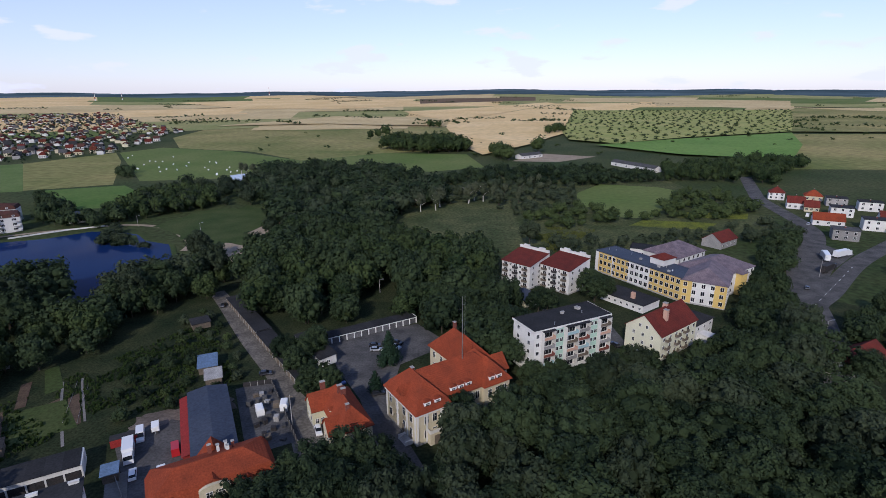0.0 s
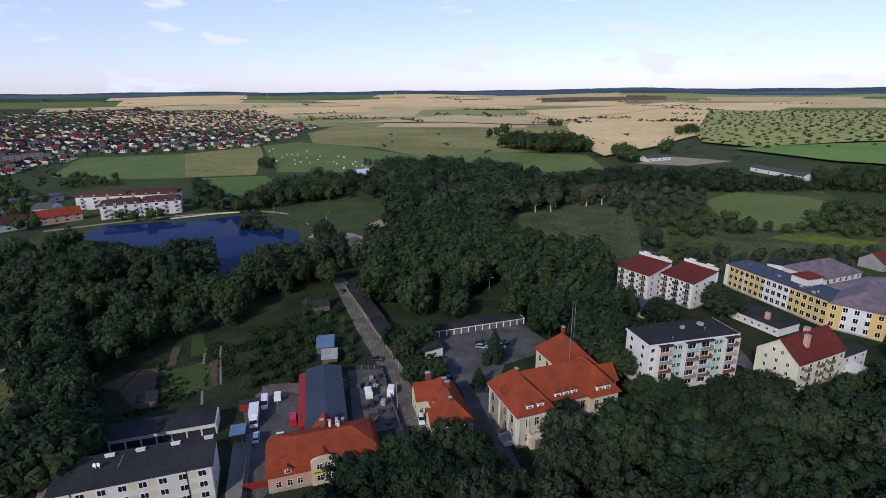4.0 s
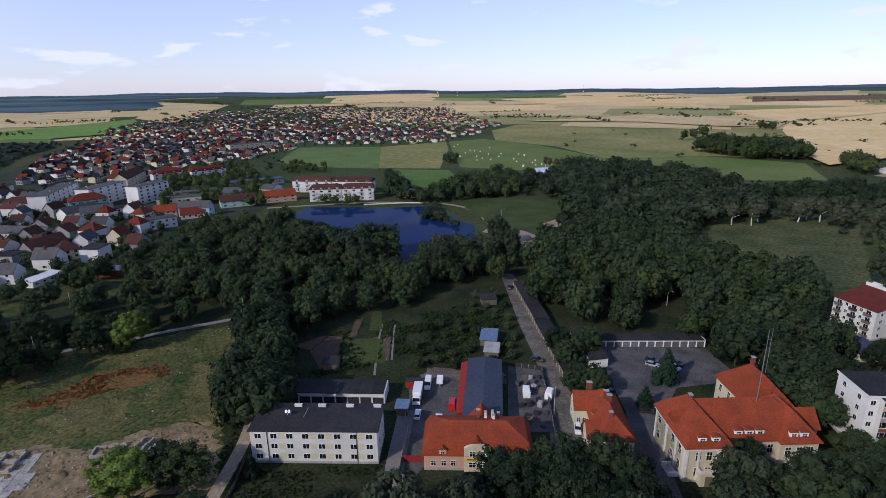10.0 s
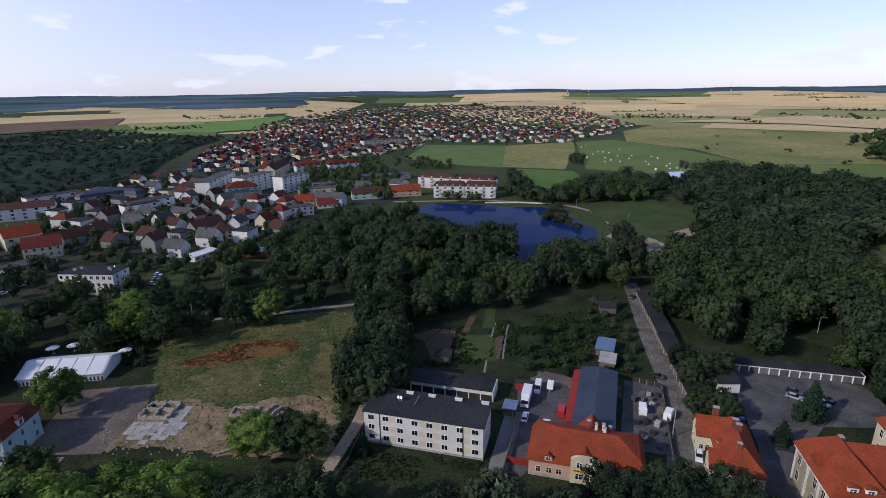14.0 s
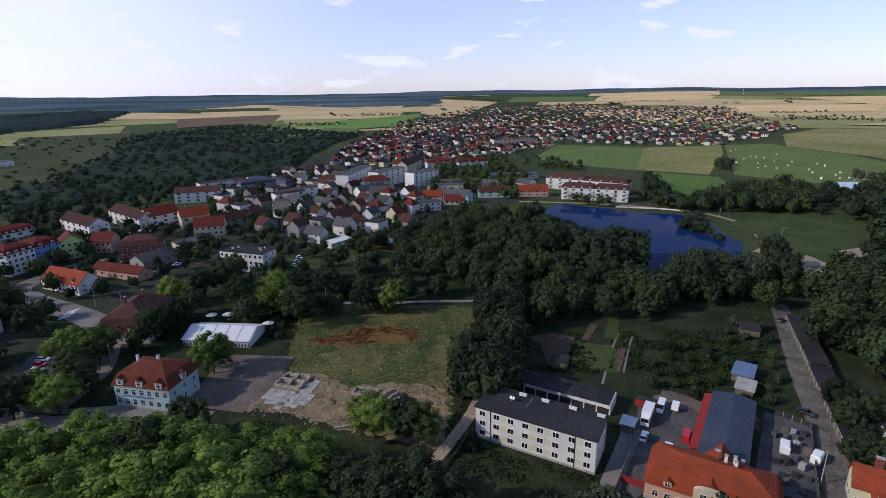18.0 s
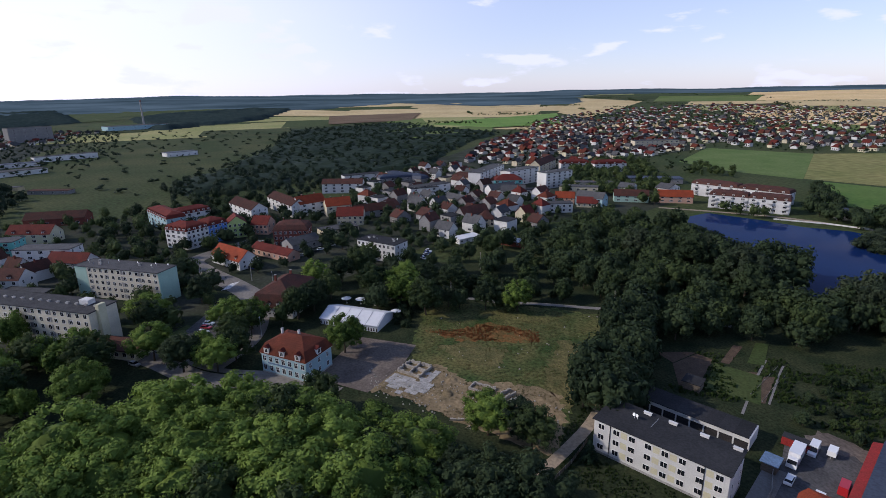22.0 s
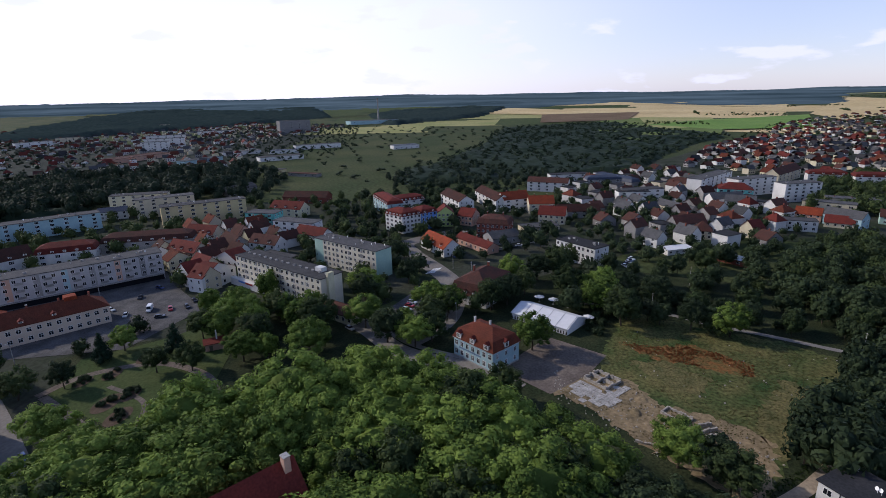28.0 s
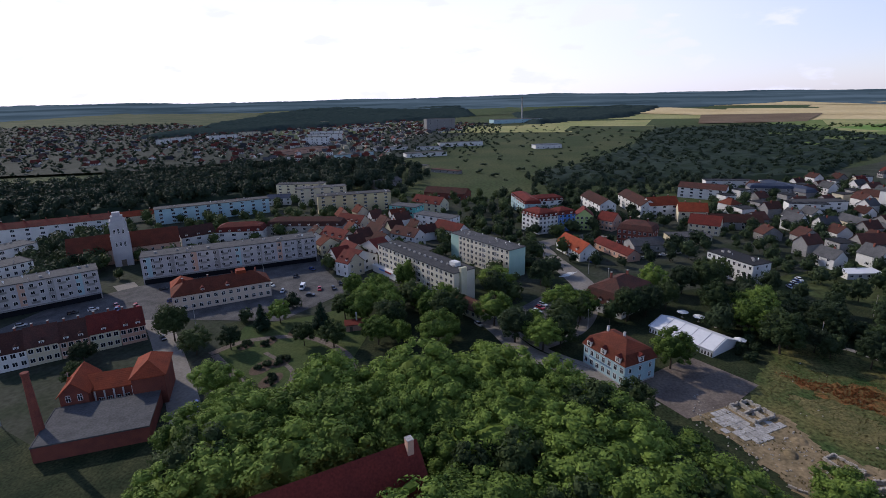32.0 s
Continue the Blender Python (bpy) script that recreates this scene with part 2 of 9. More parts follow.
PINKW = surface("salmon render", (0.512, 0.318, 0.236), (0.451, 0.288, 0.215), 0.2, 0.9, 3.0, lo=0.92, hi=1.06)
GREYW = surface("grey render", (0.271, 0.262, 0.254), (0.205, 0.201, 0.197), 0.25, 0.9, 3.0, rnd=0.25)
BRICK = surface("dark red brick", (0.20, 0.065, 0.045), (0.14, 0.05, 0.04), 0.4, 0.9, 6.0, rnd=0.1)
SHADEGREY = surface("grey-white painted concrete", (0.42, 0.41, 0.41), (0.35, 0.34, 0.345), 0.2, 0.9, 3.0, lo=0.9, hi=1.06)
OCHRE = surface("ochre render", (0.50, 0.41, 0.24), (0.44, 0.36, 0.21), 0.2, 0.9, 3.0, lo=0.92, hi=1.06)
CONCRETE = surface("weathered concrete", (0.36, 0.35, 0.33), (0.25, 0.24, 0.23), 0.4, 0.9, 3.0)
WHITE = plain("white paint", (0.75, 0.75, 0.73), 0.6)
FABRIC = surface("white tent fabric", (0.64, 0.64, 0.64), (0.59, 0.59, 0.599), 0.1, 0.6, 1.0, lo=0.95, hi=1.03)
METAL = surface("galvanised metal", (0.35, 0.36, 0.37), (0.28, 0.29, 0.30), 0.5, 0.45, 3.0, metal=0.7)
DARK = surface("dark painted metal", (0.03, 0.03, 0.032), (0.045, 0.04, 0.04), 0.5, 0.6, 3.0)
RUSTRED = surface("red painted boards", (0.26, 0.03, 0.028), (0.2, 0.03, 0.025), 0.4, 0.6, 3.0)
WOOD = surface("grey weathered wood", (0.16, 0.13, 0.10), (0.11, 0.09, 0.07), 0.6, 0.9, 4.0)
PALEBARK = surface("white birch bark", (0.52, 0.50, 0.46), (0.30, 0.28, 0.25), 1.5, 0.9, 5.0)
BARK = surface("tree bark", (0.075, 0.06, 0.045), (0.05, 0.04, 0.032), 1.0, 0.95, 5.0)
GLASS = plain("window glass", (0.012, 0.014, 0.018), 0.08, 0.0, 0.22)
YELLOWSIGN = plain("yellow sign board", (0.60, 0.42, 0.02), 0.5)
TYRE = plain("tyre rubber", (0.02, 0.02, 0.02), 0.85)
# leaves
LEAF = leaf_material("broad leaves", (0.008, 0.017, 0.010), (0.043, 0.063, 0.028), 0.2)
# lit counterpart of LEAF, the sun put into its brighter green
SUNLEAF = leaf_material("leaves with painted sunlight", (0.024, 0.050, 0.010), (0.165, 0.235, 0.046), 0.16)
MIDLEAF = leaf_material("mid-green garden leaves", (0.014, 0.028, 0.012), (0.062, 0.086, 0.030), 0.2, 0.03)
WILLOW = leaf_material("willow leaves", (0.016, 0.027, 0.015), (0.058, 0.075, 0.042))
CONIFER = leaf_material("conifer needles", (0.008, 0.020, 0.012), (0.020, 0.040, 0.022), 0.1)
BIRCH = leaf_material("thin birch leaves", (0.0413, 0.0537, 0.029), (0.0925, 0.1049, 0.0637))
# blue of the distance haze is mixed into these needle colours
FORESTLEAF = leaf_material("pine forest needles with painted haze blue", (0.022, 0.036, 0.036), (0.042, 0.060, 0.056), 0.1, 0.004)
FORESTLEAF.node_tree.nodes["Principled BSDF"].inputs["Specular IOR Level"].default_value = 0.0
# a little distance haze is put in here too: cooler, lighter green
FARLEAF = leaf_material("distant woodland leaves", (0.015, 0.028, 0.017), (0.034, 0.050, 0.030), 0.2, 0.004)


def painted_haze_material():
    """Distance haze painted as blue glow on the farthest woods and ridges, in long level streaks."""
    m = bpy.data.materials.new("far distance with painted haze")
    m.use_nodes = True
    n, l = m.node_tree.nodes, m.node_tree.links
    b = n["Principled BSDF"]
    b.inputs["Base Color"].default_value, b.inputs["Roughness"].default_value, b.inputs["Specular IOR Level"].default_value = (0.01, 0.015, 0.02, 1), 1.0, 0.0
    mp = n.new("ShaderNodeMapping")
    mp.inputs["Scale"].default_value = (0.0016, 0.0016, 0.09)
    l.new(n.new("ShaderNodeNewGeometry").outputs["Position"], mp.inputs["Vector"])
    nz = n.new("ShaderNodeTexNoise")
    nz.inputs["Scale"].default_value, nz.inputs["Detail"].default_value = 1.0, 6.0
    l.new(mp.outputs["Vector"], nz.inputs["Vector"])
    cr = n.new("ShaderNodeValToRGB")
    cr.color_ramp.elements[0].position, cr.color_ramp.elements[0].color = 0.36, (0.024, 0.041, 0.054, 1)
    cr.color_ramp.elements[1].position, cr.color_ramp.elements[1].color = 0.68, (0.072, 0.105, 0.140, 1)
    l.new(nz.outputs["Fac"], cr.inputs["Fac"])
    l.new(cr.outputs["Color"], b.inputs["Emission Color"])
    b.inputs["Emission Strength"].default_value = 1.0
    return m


HAZEGLOW = painted_haze_material()


# ---- builders ----
class Geo:
    """Collects faces of one mesh."""

    def __init__(self):
        self.v, self.f, self.m = [], [], []

    def poly(self, pts, m=0):
        i = len(self.v)
        self.v += [tuple(p) for p in pts]
        self.f.append(tuple(range(i, i + len(pts))))
        self.m.append(m)
        return self

    def box(self, x0, x1, y0, y1, z0, z1, m=0):
        i = len(self.v)
        self.v += [(x0, y0, z0), (x1, y0, z0), (x1, y1, z0), (x0, y1, z0), (x0, y0, z1), (x1, y0, z1), (x1, y1, z1), (x0, y1, z1)]
        for q in ((3, 2, 1, 0), (4, 5, 6, 7), (0, 1, 5, 4), (1, 2, 6, 5), (2, 3, 7, 6), (3, 0, 4, 7)):
            self.f.append(tuple(i + k for k in q))
            self.m.append(m)
        return self

    def solid(self, bottom, top, m=0):
        """A closed body between two outlines with as many points."""
        i, n = len(self.v), len(bottom)
        self.v += [tuple(p) for p in bottom] + [tuple(p) for p in top]
        self.f += [tuple(range(i + n - 1, i - 1, -1)), tuple(range(i + n, i + 2 * n))]
        self.f += [(i + k, i + (k + 1) % n, i + n + (k + 1) % n, i + n + k) for k in range(n)]
        self.m += [m] * (n + 2)
        return self

    def tube(self, p, q, r0, r1, n=8, m=0):
        p, q = Vector(p), Vector(q)
        a = (q - p).normalized()
        u = a.orthogonal().normalized()
        w = a.cross(u)
        ring = [u * math.cos(k * math.tau / n) + w * math.sin(k * math.tau / n) for k in range(n)]
        return self.solid([p + d * r0 for d in ring], [q + d * r1 for d in ring], m)

    def mesh(self, name, mats, smooth=False):
        me = bpy.data.meshes.new(name)
        me.from_pydata(self.v, [], self.f)
        for m in (mats if isinstance(mats, (list, tuple)) else [mats]):
            me.materials.append(m)
        me.polygons.foreach_set("material_index", self.m)
        if smooth:
            me.polygons.foreach_set("use_smooth", [True] * len(self.f))
        return me


def part(name, geo, mats, parent, label="", m=None):
    """One mesh object under a thing or a part."""
    me = geo.mesh(name, mats) if isinstance(geo, Geo) else geo
    ob = new(name, me)
    ob.parent = parent
    if m is not None:
        ob.matrix_basis = m
    return tagged(ob, label)


def thing(name, label, category, m=None, group="", geo=None, mats=None, kind=""):
    me = None
    if geo is not None:
        me = geo.mesh(name, mats) if isinstance(geo, Geo) else geo
    ob = tagged(new(name, me), label, category, group, kind)
    if m is not None:
        ob.matrix_basis = m
    return ob


def smooth01(v):
    v = min(1.0, max(0.0, v))
    return v * v * (3 - 2 * v)


def land(x, y):
    """Height of the ground: level round the town, rising to low wooded hills far off."""
    d = math.hypot(x, y)
    if d < 1500:
        return 0.0
    az = math.atan2(x, y)
    top = 60 + 5 * math.sin(az * 7 + 1) + 4 * math.sin(az * 17)
    return top * smooth01((d - 1500) / 3200)


KEEP = []      # oriented footprints that no tree may stand in
NOGO = []      # paved or open areas without trees
WAYS = []      # centre lines that no tree may stand on


def inside(poly, x, y):
    hit, j = False, len(poly) - 1
    for i in range(len(poly)):
        (xi, yi), (xj, yj) = poly[i], poly[j]
        if (yi > y) != (yj > y) and x < (xj - xi) * (y - yi) / (yj - yi) + xi:
            hit = not hit
        j = i
    return hit


def free(x, y, r):
    for ox, oy, c, s, le, de in KEEP:
        u, v = (x - ox) * c + (y - oy) * s, -(x - ox) * s + (y - oy) * c
        if -r < u < le + r and -r < v < de + r:
            return False
    for poly in NOGO:
        if inside(poly, x, y):
            return False
    for pts, w in WAYS:
        for (ax, ay), (bx, by) in zip(pts, pts[1:]):
            dx, dy = bx - ax, by - ay
            k = min(1, max(0, ((x - ax) * dx + (y - ay) * dy) / (dx * dx + dy * dy)))
            if math.hypot(x - ax - k * dx, y - ay - k * dy) < w / 2 + r * 0.7:
                return False
    return True


# ---- ground ----
def ground_sheet():
    g, rings = Geo(), [0, 40, 90, 150, 220, 320, 450, 650, 900, 1200, 1500, 1750, 2000, 2300, 2600, 2900, 3200, 3500, 3800, 4100, 4400, 4700, 4990]
    n = 120
    g.v = [(0, 0, -0.02)] + [(d * math.sin(k * math.tau / n), d * math.cos(k * math.tau / n), land(d * math.sin(k * math.tau / n), d * math.cos(k * math.tau / n)) - 0.02) for d in rings[1:] for k in range(n)]
    g.f = [(0, 1 + (k + 1) % n, 1 + k) for k in range(n)]
    for r in range(len(rings) - 2):
        a, b = 1 + r * n, 1 + (r + 1) * n
        g.f += [(a + k, a + (k + 1) % n, b + (k + 1) % n, b + k) for k in range(n)]
    g.m = [0] * len(g.f)
    thing("ground", "rough green meadow and pasture reaching the horizon", "ground", geo=g.mesh("ground", GRASS, True), kind="structure")


LIFT, FAR = [0.0], [0.0]


def patch(name, label, outline, mat, z=None, category="field", cells=1):
    """A cover of the ground with a given outline, draped over the land."""
    if min(math.hypot(*p) for p in outline) < 700:
        LIFT[0] += 0.002
    if category in ("yard", "parking lot", "square", "court", "slab", "allotment", "meadow"):
        NOGO.append(outline)
    d = min(math.hypot(*p) for p in outline)
    up = z if z is not None else 0.02 + LIFT[0] + (0.0004 * d + FAR[0] if d > 700 else 0)
    if d > 700:
        FAR[0] += 0.02
    g = Geo().poly([(x, y, up) for x, y in outline])
    ob = thing(name, label, category, geo=g, mats=mat, kind="structure")
    bm = bmesh.new()
    bm.from_mesh(ob.data)
    bmesh.ops.triangulate(bm, faces=bm.faces)
    if max(math.hypot(*p) for p in outline) > 1450:
        for _ in range(7):
            long = [e for e in bm.edges if e.calc_length() > 90]
            if not long:
                break
            bmesh.ops.subdivide_edges(bm, edges=long, cuts=1)
            bmesh.ops.triangulate(bm, faces=[f for f in bm.faces if len(f.verts) > 3])
        for q in bm.verts:
            q.co.z = land(q.co.x, q.co.y) + up
    bmesh.ops.recalc_face_normals(bm, faces=bm.faces)
    if sum(f.normal.z for f in bm.faces) < 0:
        bmesh.ops.reverse_faces(bm, faces=bm.faces)
    bm.to_mesh(ob.data)
    bm.free()
    return ob


def ragged(outline, step, amp, seed):
    """An outline broken into uneven steps, as worn ground and grass meet."""
    rg, out = random.Random(seed), []
    for (ax, ay), (bx, by) in zip(outline, outline[1:] + outline[:1]):
        n = max(1, int(math.hypot(bx - ax, by - ay) / step))
        for k in range(n):
            j = amp if k else amp * 0.4
            out.append((ax + (bx - ax) * k / n + rg.uniform(-j, j), ay + (by - ay) * k / n + rg.uniform(-j, j)))
    return out


def curve_points(pts, n=6):
    out = []
    for i in range(len(pts) - 1):
        p0, p1, p2, p3 = [Vector(pts[min(max(k, 0), len(pts) - 1)]) for k in (i - 1, i, i + 1, i + 2)]
        for k in range(n):
            t = k / n
            out.append(0.5 * ((2 * p1) + (p2 - p0) * t + (2 * p0 - 5 * p1 + 4 * p2 - p3) * t * t + (3 * p1 - p0 - 3 * p2 + p3) * t ** 3))
    out.append(Vector(pts[-1]))
    return out


def strip(name, label, pts, width, mat, z=None, category="road", thick=0.0, keep=True):
    """A way of even width along a line."""
    LIFT[0] += 0.002
    up = z if z is not None else 0.02 + LIFT[0]
    c = curve_points(pts)
    le, ri = [], []
    for i, p in enumerate(c):
        d = (c[min(i + 1, len(c) - 1)] - c[max(i - 1, 0)]).normalized()
        s = Vector((-d.y, d.x)) * width / 2
        le.append(p + s), ri.append(p - s)
    g = Geo()
    for i in range(len(c) - 1):
        g.poly([(q.x, q.y, land(q.x, q.y) + up) for q in (ri[i], ri[i + 1], le[i + 1], le[i])])
    if keep:
        WAYS.append(([tuple(p) for p in pts], width))
    return thing(name, label, category, geo=g, mats=mat, kind="structure")


ground_sheet()
# patchwork of distant fields
rng = random.Random(31)
COVERS = {STUBBLE: "distant golden stubble field in the patchwork", PALE: "distant pale harvested field in the patchwork", OLIVE: "distant olive pasture in the patchwork", CROP: "distant green crop in the patchwork", BROWNFIELD: "distant ploughed field in the patchwork", LAWN: "distant green meadow in the patchwork", GRASS: "distant dull meadow in the patchwork", MEADOW: "distant hay meadow in the patchwork"}
r0 = 1330
while r0 < 3900:
    r1 = r0 * 1.17
    k = -128.0
    while k < 52:
        wide = rng.uniform(8, 17)
        q0, q1 = r0 * rng.uniform(0.93, 1.0), r1 * rng.uniform(0.96, 1.04)
        # sunlight and cloud shade painted by bearing: bright covers right, dull greens left
        cover = rng.choice((STUBBLE, PALE, OLIVE, OLIVE, PALE, MEADOW, STUBBLE, OLIVE) if k > -52 else (OLIVE, GRASS, LAWN, PALE, GRASS) if k > -85 else (LAWN, LAWN, GRASS, GRASS, OLIVE))
        patch("far_field", COVERS[cover], [(q * math.sin(radians(a)), q * math.cos(radians(a))) for q, a in ((q0, k - 0.8), (q0 * rng.uniform(0.96, 1.05), k + wide), (q1, k + wide), (q1 * rng.uniform(0.97, 1.03), k))], cover)
        k += wide
    r0 = r1
# cloud shade over the near ground, painted as one dark sheet
patch("near_ground", "rough grass between the near buildings, dark with painted cloud shade", [(260 * math.sin(k * math.tau / 48), 260 * math.cos(k * math.tau / 48)) for k in range(48)], DARKGRASS, 0.012, "ground")
# fields beyond the town
patch("stubble_field", "golden harvested field near the skyline", [(-1323, 2739), (-1212, 3273), (-680, 2965), (-281, 3049), (-154, 2529), (-440, 2223), (-854, 2296)], STUBBLE)
patch("ploughed_field", "violet-brown ploughed strip near the skyline", [(-136, 3359), (566, 3326), (475, 2778), (-105, 2616)], BROWNFIELD)
patch("stubble_field", "distant straw-coloured field", [(733, 3072), (1579, 2478), (1235, 1929), (887, 2258), (977, 2554)], PALE)
patch("stubble_field", "golden stubble strip on the slope", [(-144, 2025), (163, 2256), (502, 2631), (533, 2534), (18, 1514), (-50, 1685)], STUBBLE)
patch("stubble_field", "wide pale harvested field on the slope", [(-555, 1322), (-347, 1752), (-50, 1685), (18, 1490), (2, 1306), (-120, 1304), (-292, 1392)], PALE)
patch("stubble_field", "pale straw stubble field after harvest, sunlight in its colour", [(18, 1490), (533, 2534), (997, 2546), (703, 2028), (270, 1105), (192, 955), (146, 850), (53, 700), (35, 789), (9, 1210)], STUBBLE)
patch("pasture", "olive-brown dry pasture behind the wood", [(-510, 1017), (-555, 1322), (-292, 1392), (-120, 1304), (5, 1306), (14, 1180), (38, 780), (-81, 746), (-179, 670), (-276, 774), (-407, 827)], PASTURE)
patch("green_field", "green meadow before the copse", [(-179, 670), (-81, 746), (33, 725), (48, 600), (-10, 570), (-78, 573), (-132, 624)], MEADOW)
patch("green_field", "bright green crop strip between pastures", [(234, 817), (400, 910), (666, 1025), (540, 800), (418, 632), (308, 693)], CROP)
patch("pasture", "yellow-green open meadow", [(250, 580), (520, 560), (900, 1000), (666, 1020), (418, 640)], PASTURE)
patch("pasture", "pale green dry meadow", [(681, 1048), (900, 1010), (1500, 1500), (1300, 2000), (1216, 1898)], PASTURE)
patch("green_field", "dark green grazed meadow with hay bales", [(-467, 771), (-438, 839), (-309, 783), (-190, 680), (-133, 620), (-210, 534), (-299, 518)], MEADOW, category="meadow")
patch("pasture", "brownish cut field behind the flats", [(-518, 654), (-471, 769), (-407, 672), (-314, 499), (-377, 469)], PASTURE, category="meadow")
patch("green_field", "striped green meadow beside the estate", [(-630, 588), (-518, 654), (-375, 466), (-449, 442), (-523, 450)], surface("striped mown meadow", (0.085, 0.135, 0.036), (0.125, 0.165, 0.055), 0.03, 0.95, 0.3, space="World", lo=0.85, hi=1.15), category="meadow")
patch("green_field", "bright green meadow behind the flats", [(-358, 469), (-300, 494), (-247, 437), (-242, 398), (-289, 386)], surface("lush green meadow", (0.07, 0.13, 0.028), (0.10, 0.15, 0.04), 0.03, 0.95, 0.3, space="World", lo=0.85, hi=1.15), category="meadow")
# the pool's pale colour is the sky's reflection painted in
patch("water", "small pool beyond the marsh trees, pale with painted sky", [(-223, 550), (-212, 564), (-186, 530), (-200, 508)], surface("pool water with painted sky sheen", (0.30, 0.33, 0.37), (0.22, 0.25, 0.30), 0.05, 0.12, 0.5, space="World", spec=0.5), category="meadow")
patch("meadow", "dull green marshy meadow inside the wood", [(-27, 329), (-14, 353), (26, 340), (45, 312), (60, 290), (34, 276), (4, 270), (-17, 281), (-28, 303)], MARSH, category="meadow")
patch("meadow", "wide open marsh grass behind the garages", ragged([(-37, 356), (-10, 390), (19, 402), (50, 371), (55, 313), (35, 276), (14, 258), (-13, 266), (-30, 301)], 9, 4, 7), MARSH, category="meadow")
patch("meadow", "bright clearing in the wood", [(115, 443), (145, 484), (192, 468), (208, 441), (170, 392), (145, 352), (125, 350), (112, 381), (102, 399)], MEADOW, category="meadow")
patch("meadow", "rough marsh grass behind the school", [(60, 290), (45, 320), (60, 346), (112, 346), (150, 350), (200, 375), (225, 350), (205, 310), (170, 296), (130, 282), (90, 274)], MARSH, category="rough meadow")
patch("meadow", "wide rough marsh grass between the shrubs", [(-10, 346), (0, 420), (-9, 471), (6, 534), (64, 557), (150, 565), (215, 500), (220, 420), (160, 380), (60, 352)], MARSH, 0.013, category="rough meadow")
patch("weed_patch", "yellow flowering weeds at the wood's edge", [(120, 330), (165, 318), (180, 335), (135, 345)], YELLOWWEED)
patch("weed_patch", "yellow flowering weeds beside the meadow", [(160, 352), (205, 345), (215, 362), (175, 368)], YELLOWWEED)
patch("ploughed_field", "reddish ploughed field before the far forest", [(-2277, 200), (-2000, 518), (-1605, 383), (-1521, 128)], BROWNFIELD)
patch("pasture", "dull green field beyond the scrub", [(-1548, 284), (-1687, 435), (-1340, 369), (-1207, 356), (-1283, 525), (-1052, 423), (-894, 243), (-1165, 221)], MEADOW)
patch("stubble_field", "yellowish strip beyond the scrub", [(-1714, 442), (-1638, 626), (-1283, 525), (-1207, 356), (-1388, 376)], OLIVE)
patch("stubble_field", "tan field before the far forest", [(-2319, -330), (-2666, -49), (-2012, 505), (-1968, 159)], PALE)
patch("green_field", "bright green field beyond the houses", [(-1528, 557), (-1695, 924), (-1192, 674), (-1168, 467), (-1364, 372)], CROP)
patch("stubble_field", "pale field on the far slope", [(-1720, 940), (-1400, 860), (-2200, 1650), (-2700, 1600)], PALE)
patch("pasture", "open green marsh beside the factory", [(-560, -160), (-640, -230), (-860, -220), (-1900, -300), (-1250, 60), (-760, -40)], GRASS)
patch("town_ground", "dark yards and gardens of the far town", [(-617, -640), (-474, -365), (-632, -300), (-1000, -380), (-1500, -380), (-1700, -800), (-1120, -1134)], FARGROUND)
patch("town_ground", "dark yards and gardens of the far suburb", [(-1154, -1990), (-1463, -1500), (-1055, -789), (-640, -480), (-480, -600), (-390, -760)], FARGROUND)
patch("stubble_field", "thin pale field on the skyline", [(-3000, 300), (-2600, 150), (-2500, 900), (-2900, 1000)], PALE)
patch("stubble_field", "pale field far behind the town", [(-3100, -250), (-2900, -350), (-2800, 60), (-3000, 150)], PALE)
patch("pasture", "grey-green field on the far slope", [(-1900, -1500), (-1500, -1100), (-2100, -500), (-2700, -800)], LAWN)

patch("town_ground", "trodden yards and verges between the old houses", [(-150, -150), (-100, -110), (-70, -130), (-90, -260), (-150, -330), (-240, -400), (-360, -300), (-420, -200), (-430, -60), (-440, 20), (-400, 120), (-330, 130), (-270, 60), (-240, 20), (-215, 0), (-206, -30), (-200, -70)], TOWNGROUND, 0.014, "ground")
patch("town_ground", "trodden garden ground among the estate houses", [(-400, 120), (-330, 130), (-290, 200), (-340, 300), (-480, 360), (-560, 420), (-640, 600), (-1000, 560), (-1000, 440), (-700, 220), (-600, 120)], TOWNGROUND, 0.016, "ground")
# pond and park
bank = [(-288, 262), (-292, 280), (-262, 297), (-240, 305), (-222, 322), (-205, 322), (-188, 314), (-176, 300), (-158, 292), (-141, 262), (-129, 243), (-126, 212), (-136, 186), (-160, 180), (-190, 192), (-225, 208), (-262, 236)]
patch("pond_bank", "grassy bank round the pond", [(x * 1.0 + (x + 205) * 0.05, y + (y - 262) * 0.05) for x, y in bank], LAWN, 0.3, "bank")
water = patch("water", "still dark blue pond, the sky's reflection painted in", bank, WATER, 0.34, "water")
patch("pond_island", "reedy green tongue of land in the pond", [(-205, 312), (-196, 296), (-184, 290), (-178, 297), (-188, 312)], LAWN, 0.5, "bank")
strip("park_path", "pale curving park path round the pond", [(-320, 262), (-270, 312), (-230, 334), (-205, 340), (-177, 330), (-160, 312), (-147, 295), (-144, 280)], 4.0, SAND, category="path")
strip("park_path", "sandy path through the park", [(-177, 330), (-150, 322), (-120, 318), (-105, 322)], 2.5, SAND, category="path")
patch("lawn", "mown park lawn beside the pond", ragged([(-190, 335), (-175, 325), (-142, 293), (-120, 256), (-100, 250), (-98, 300), (-108, 345), (-134, 400), (-180, 380)], 8, 3, 9), LAWN, None, "lawn")
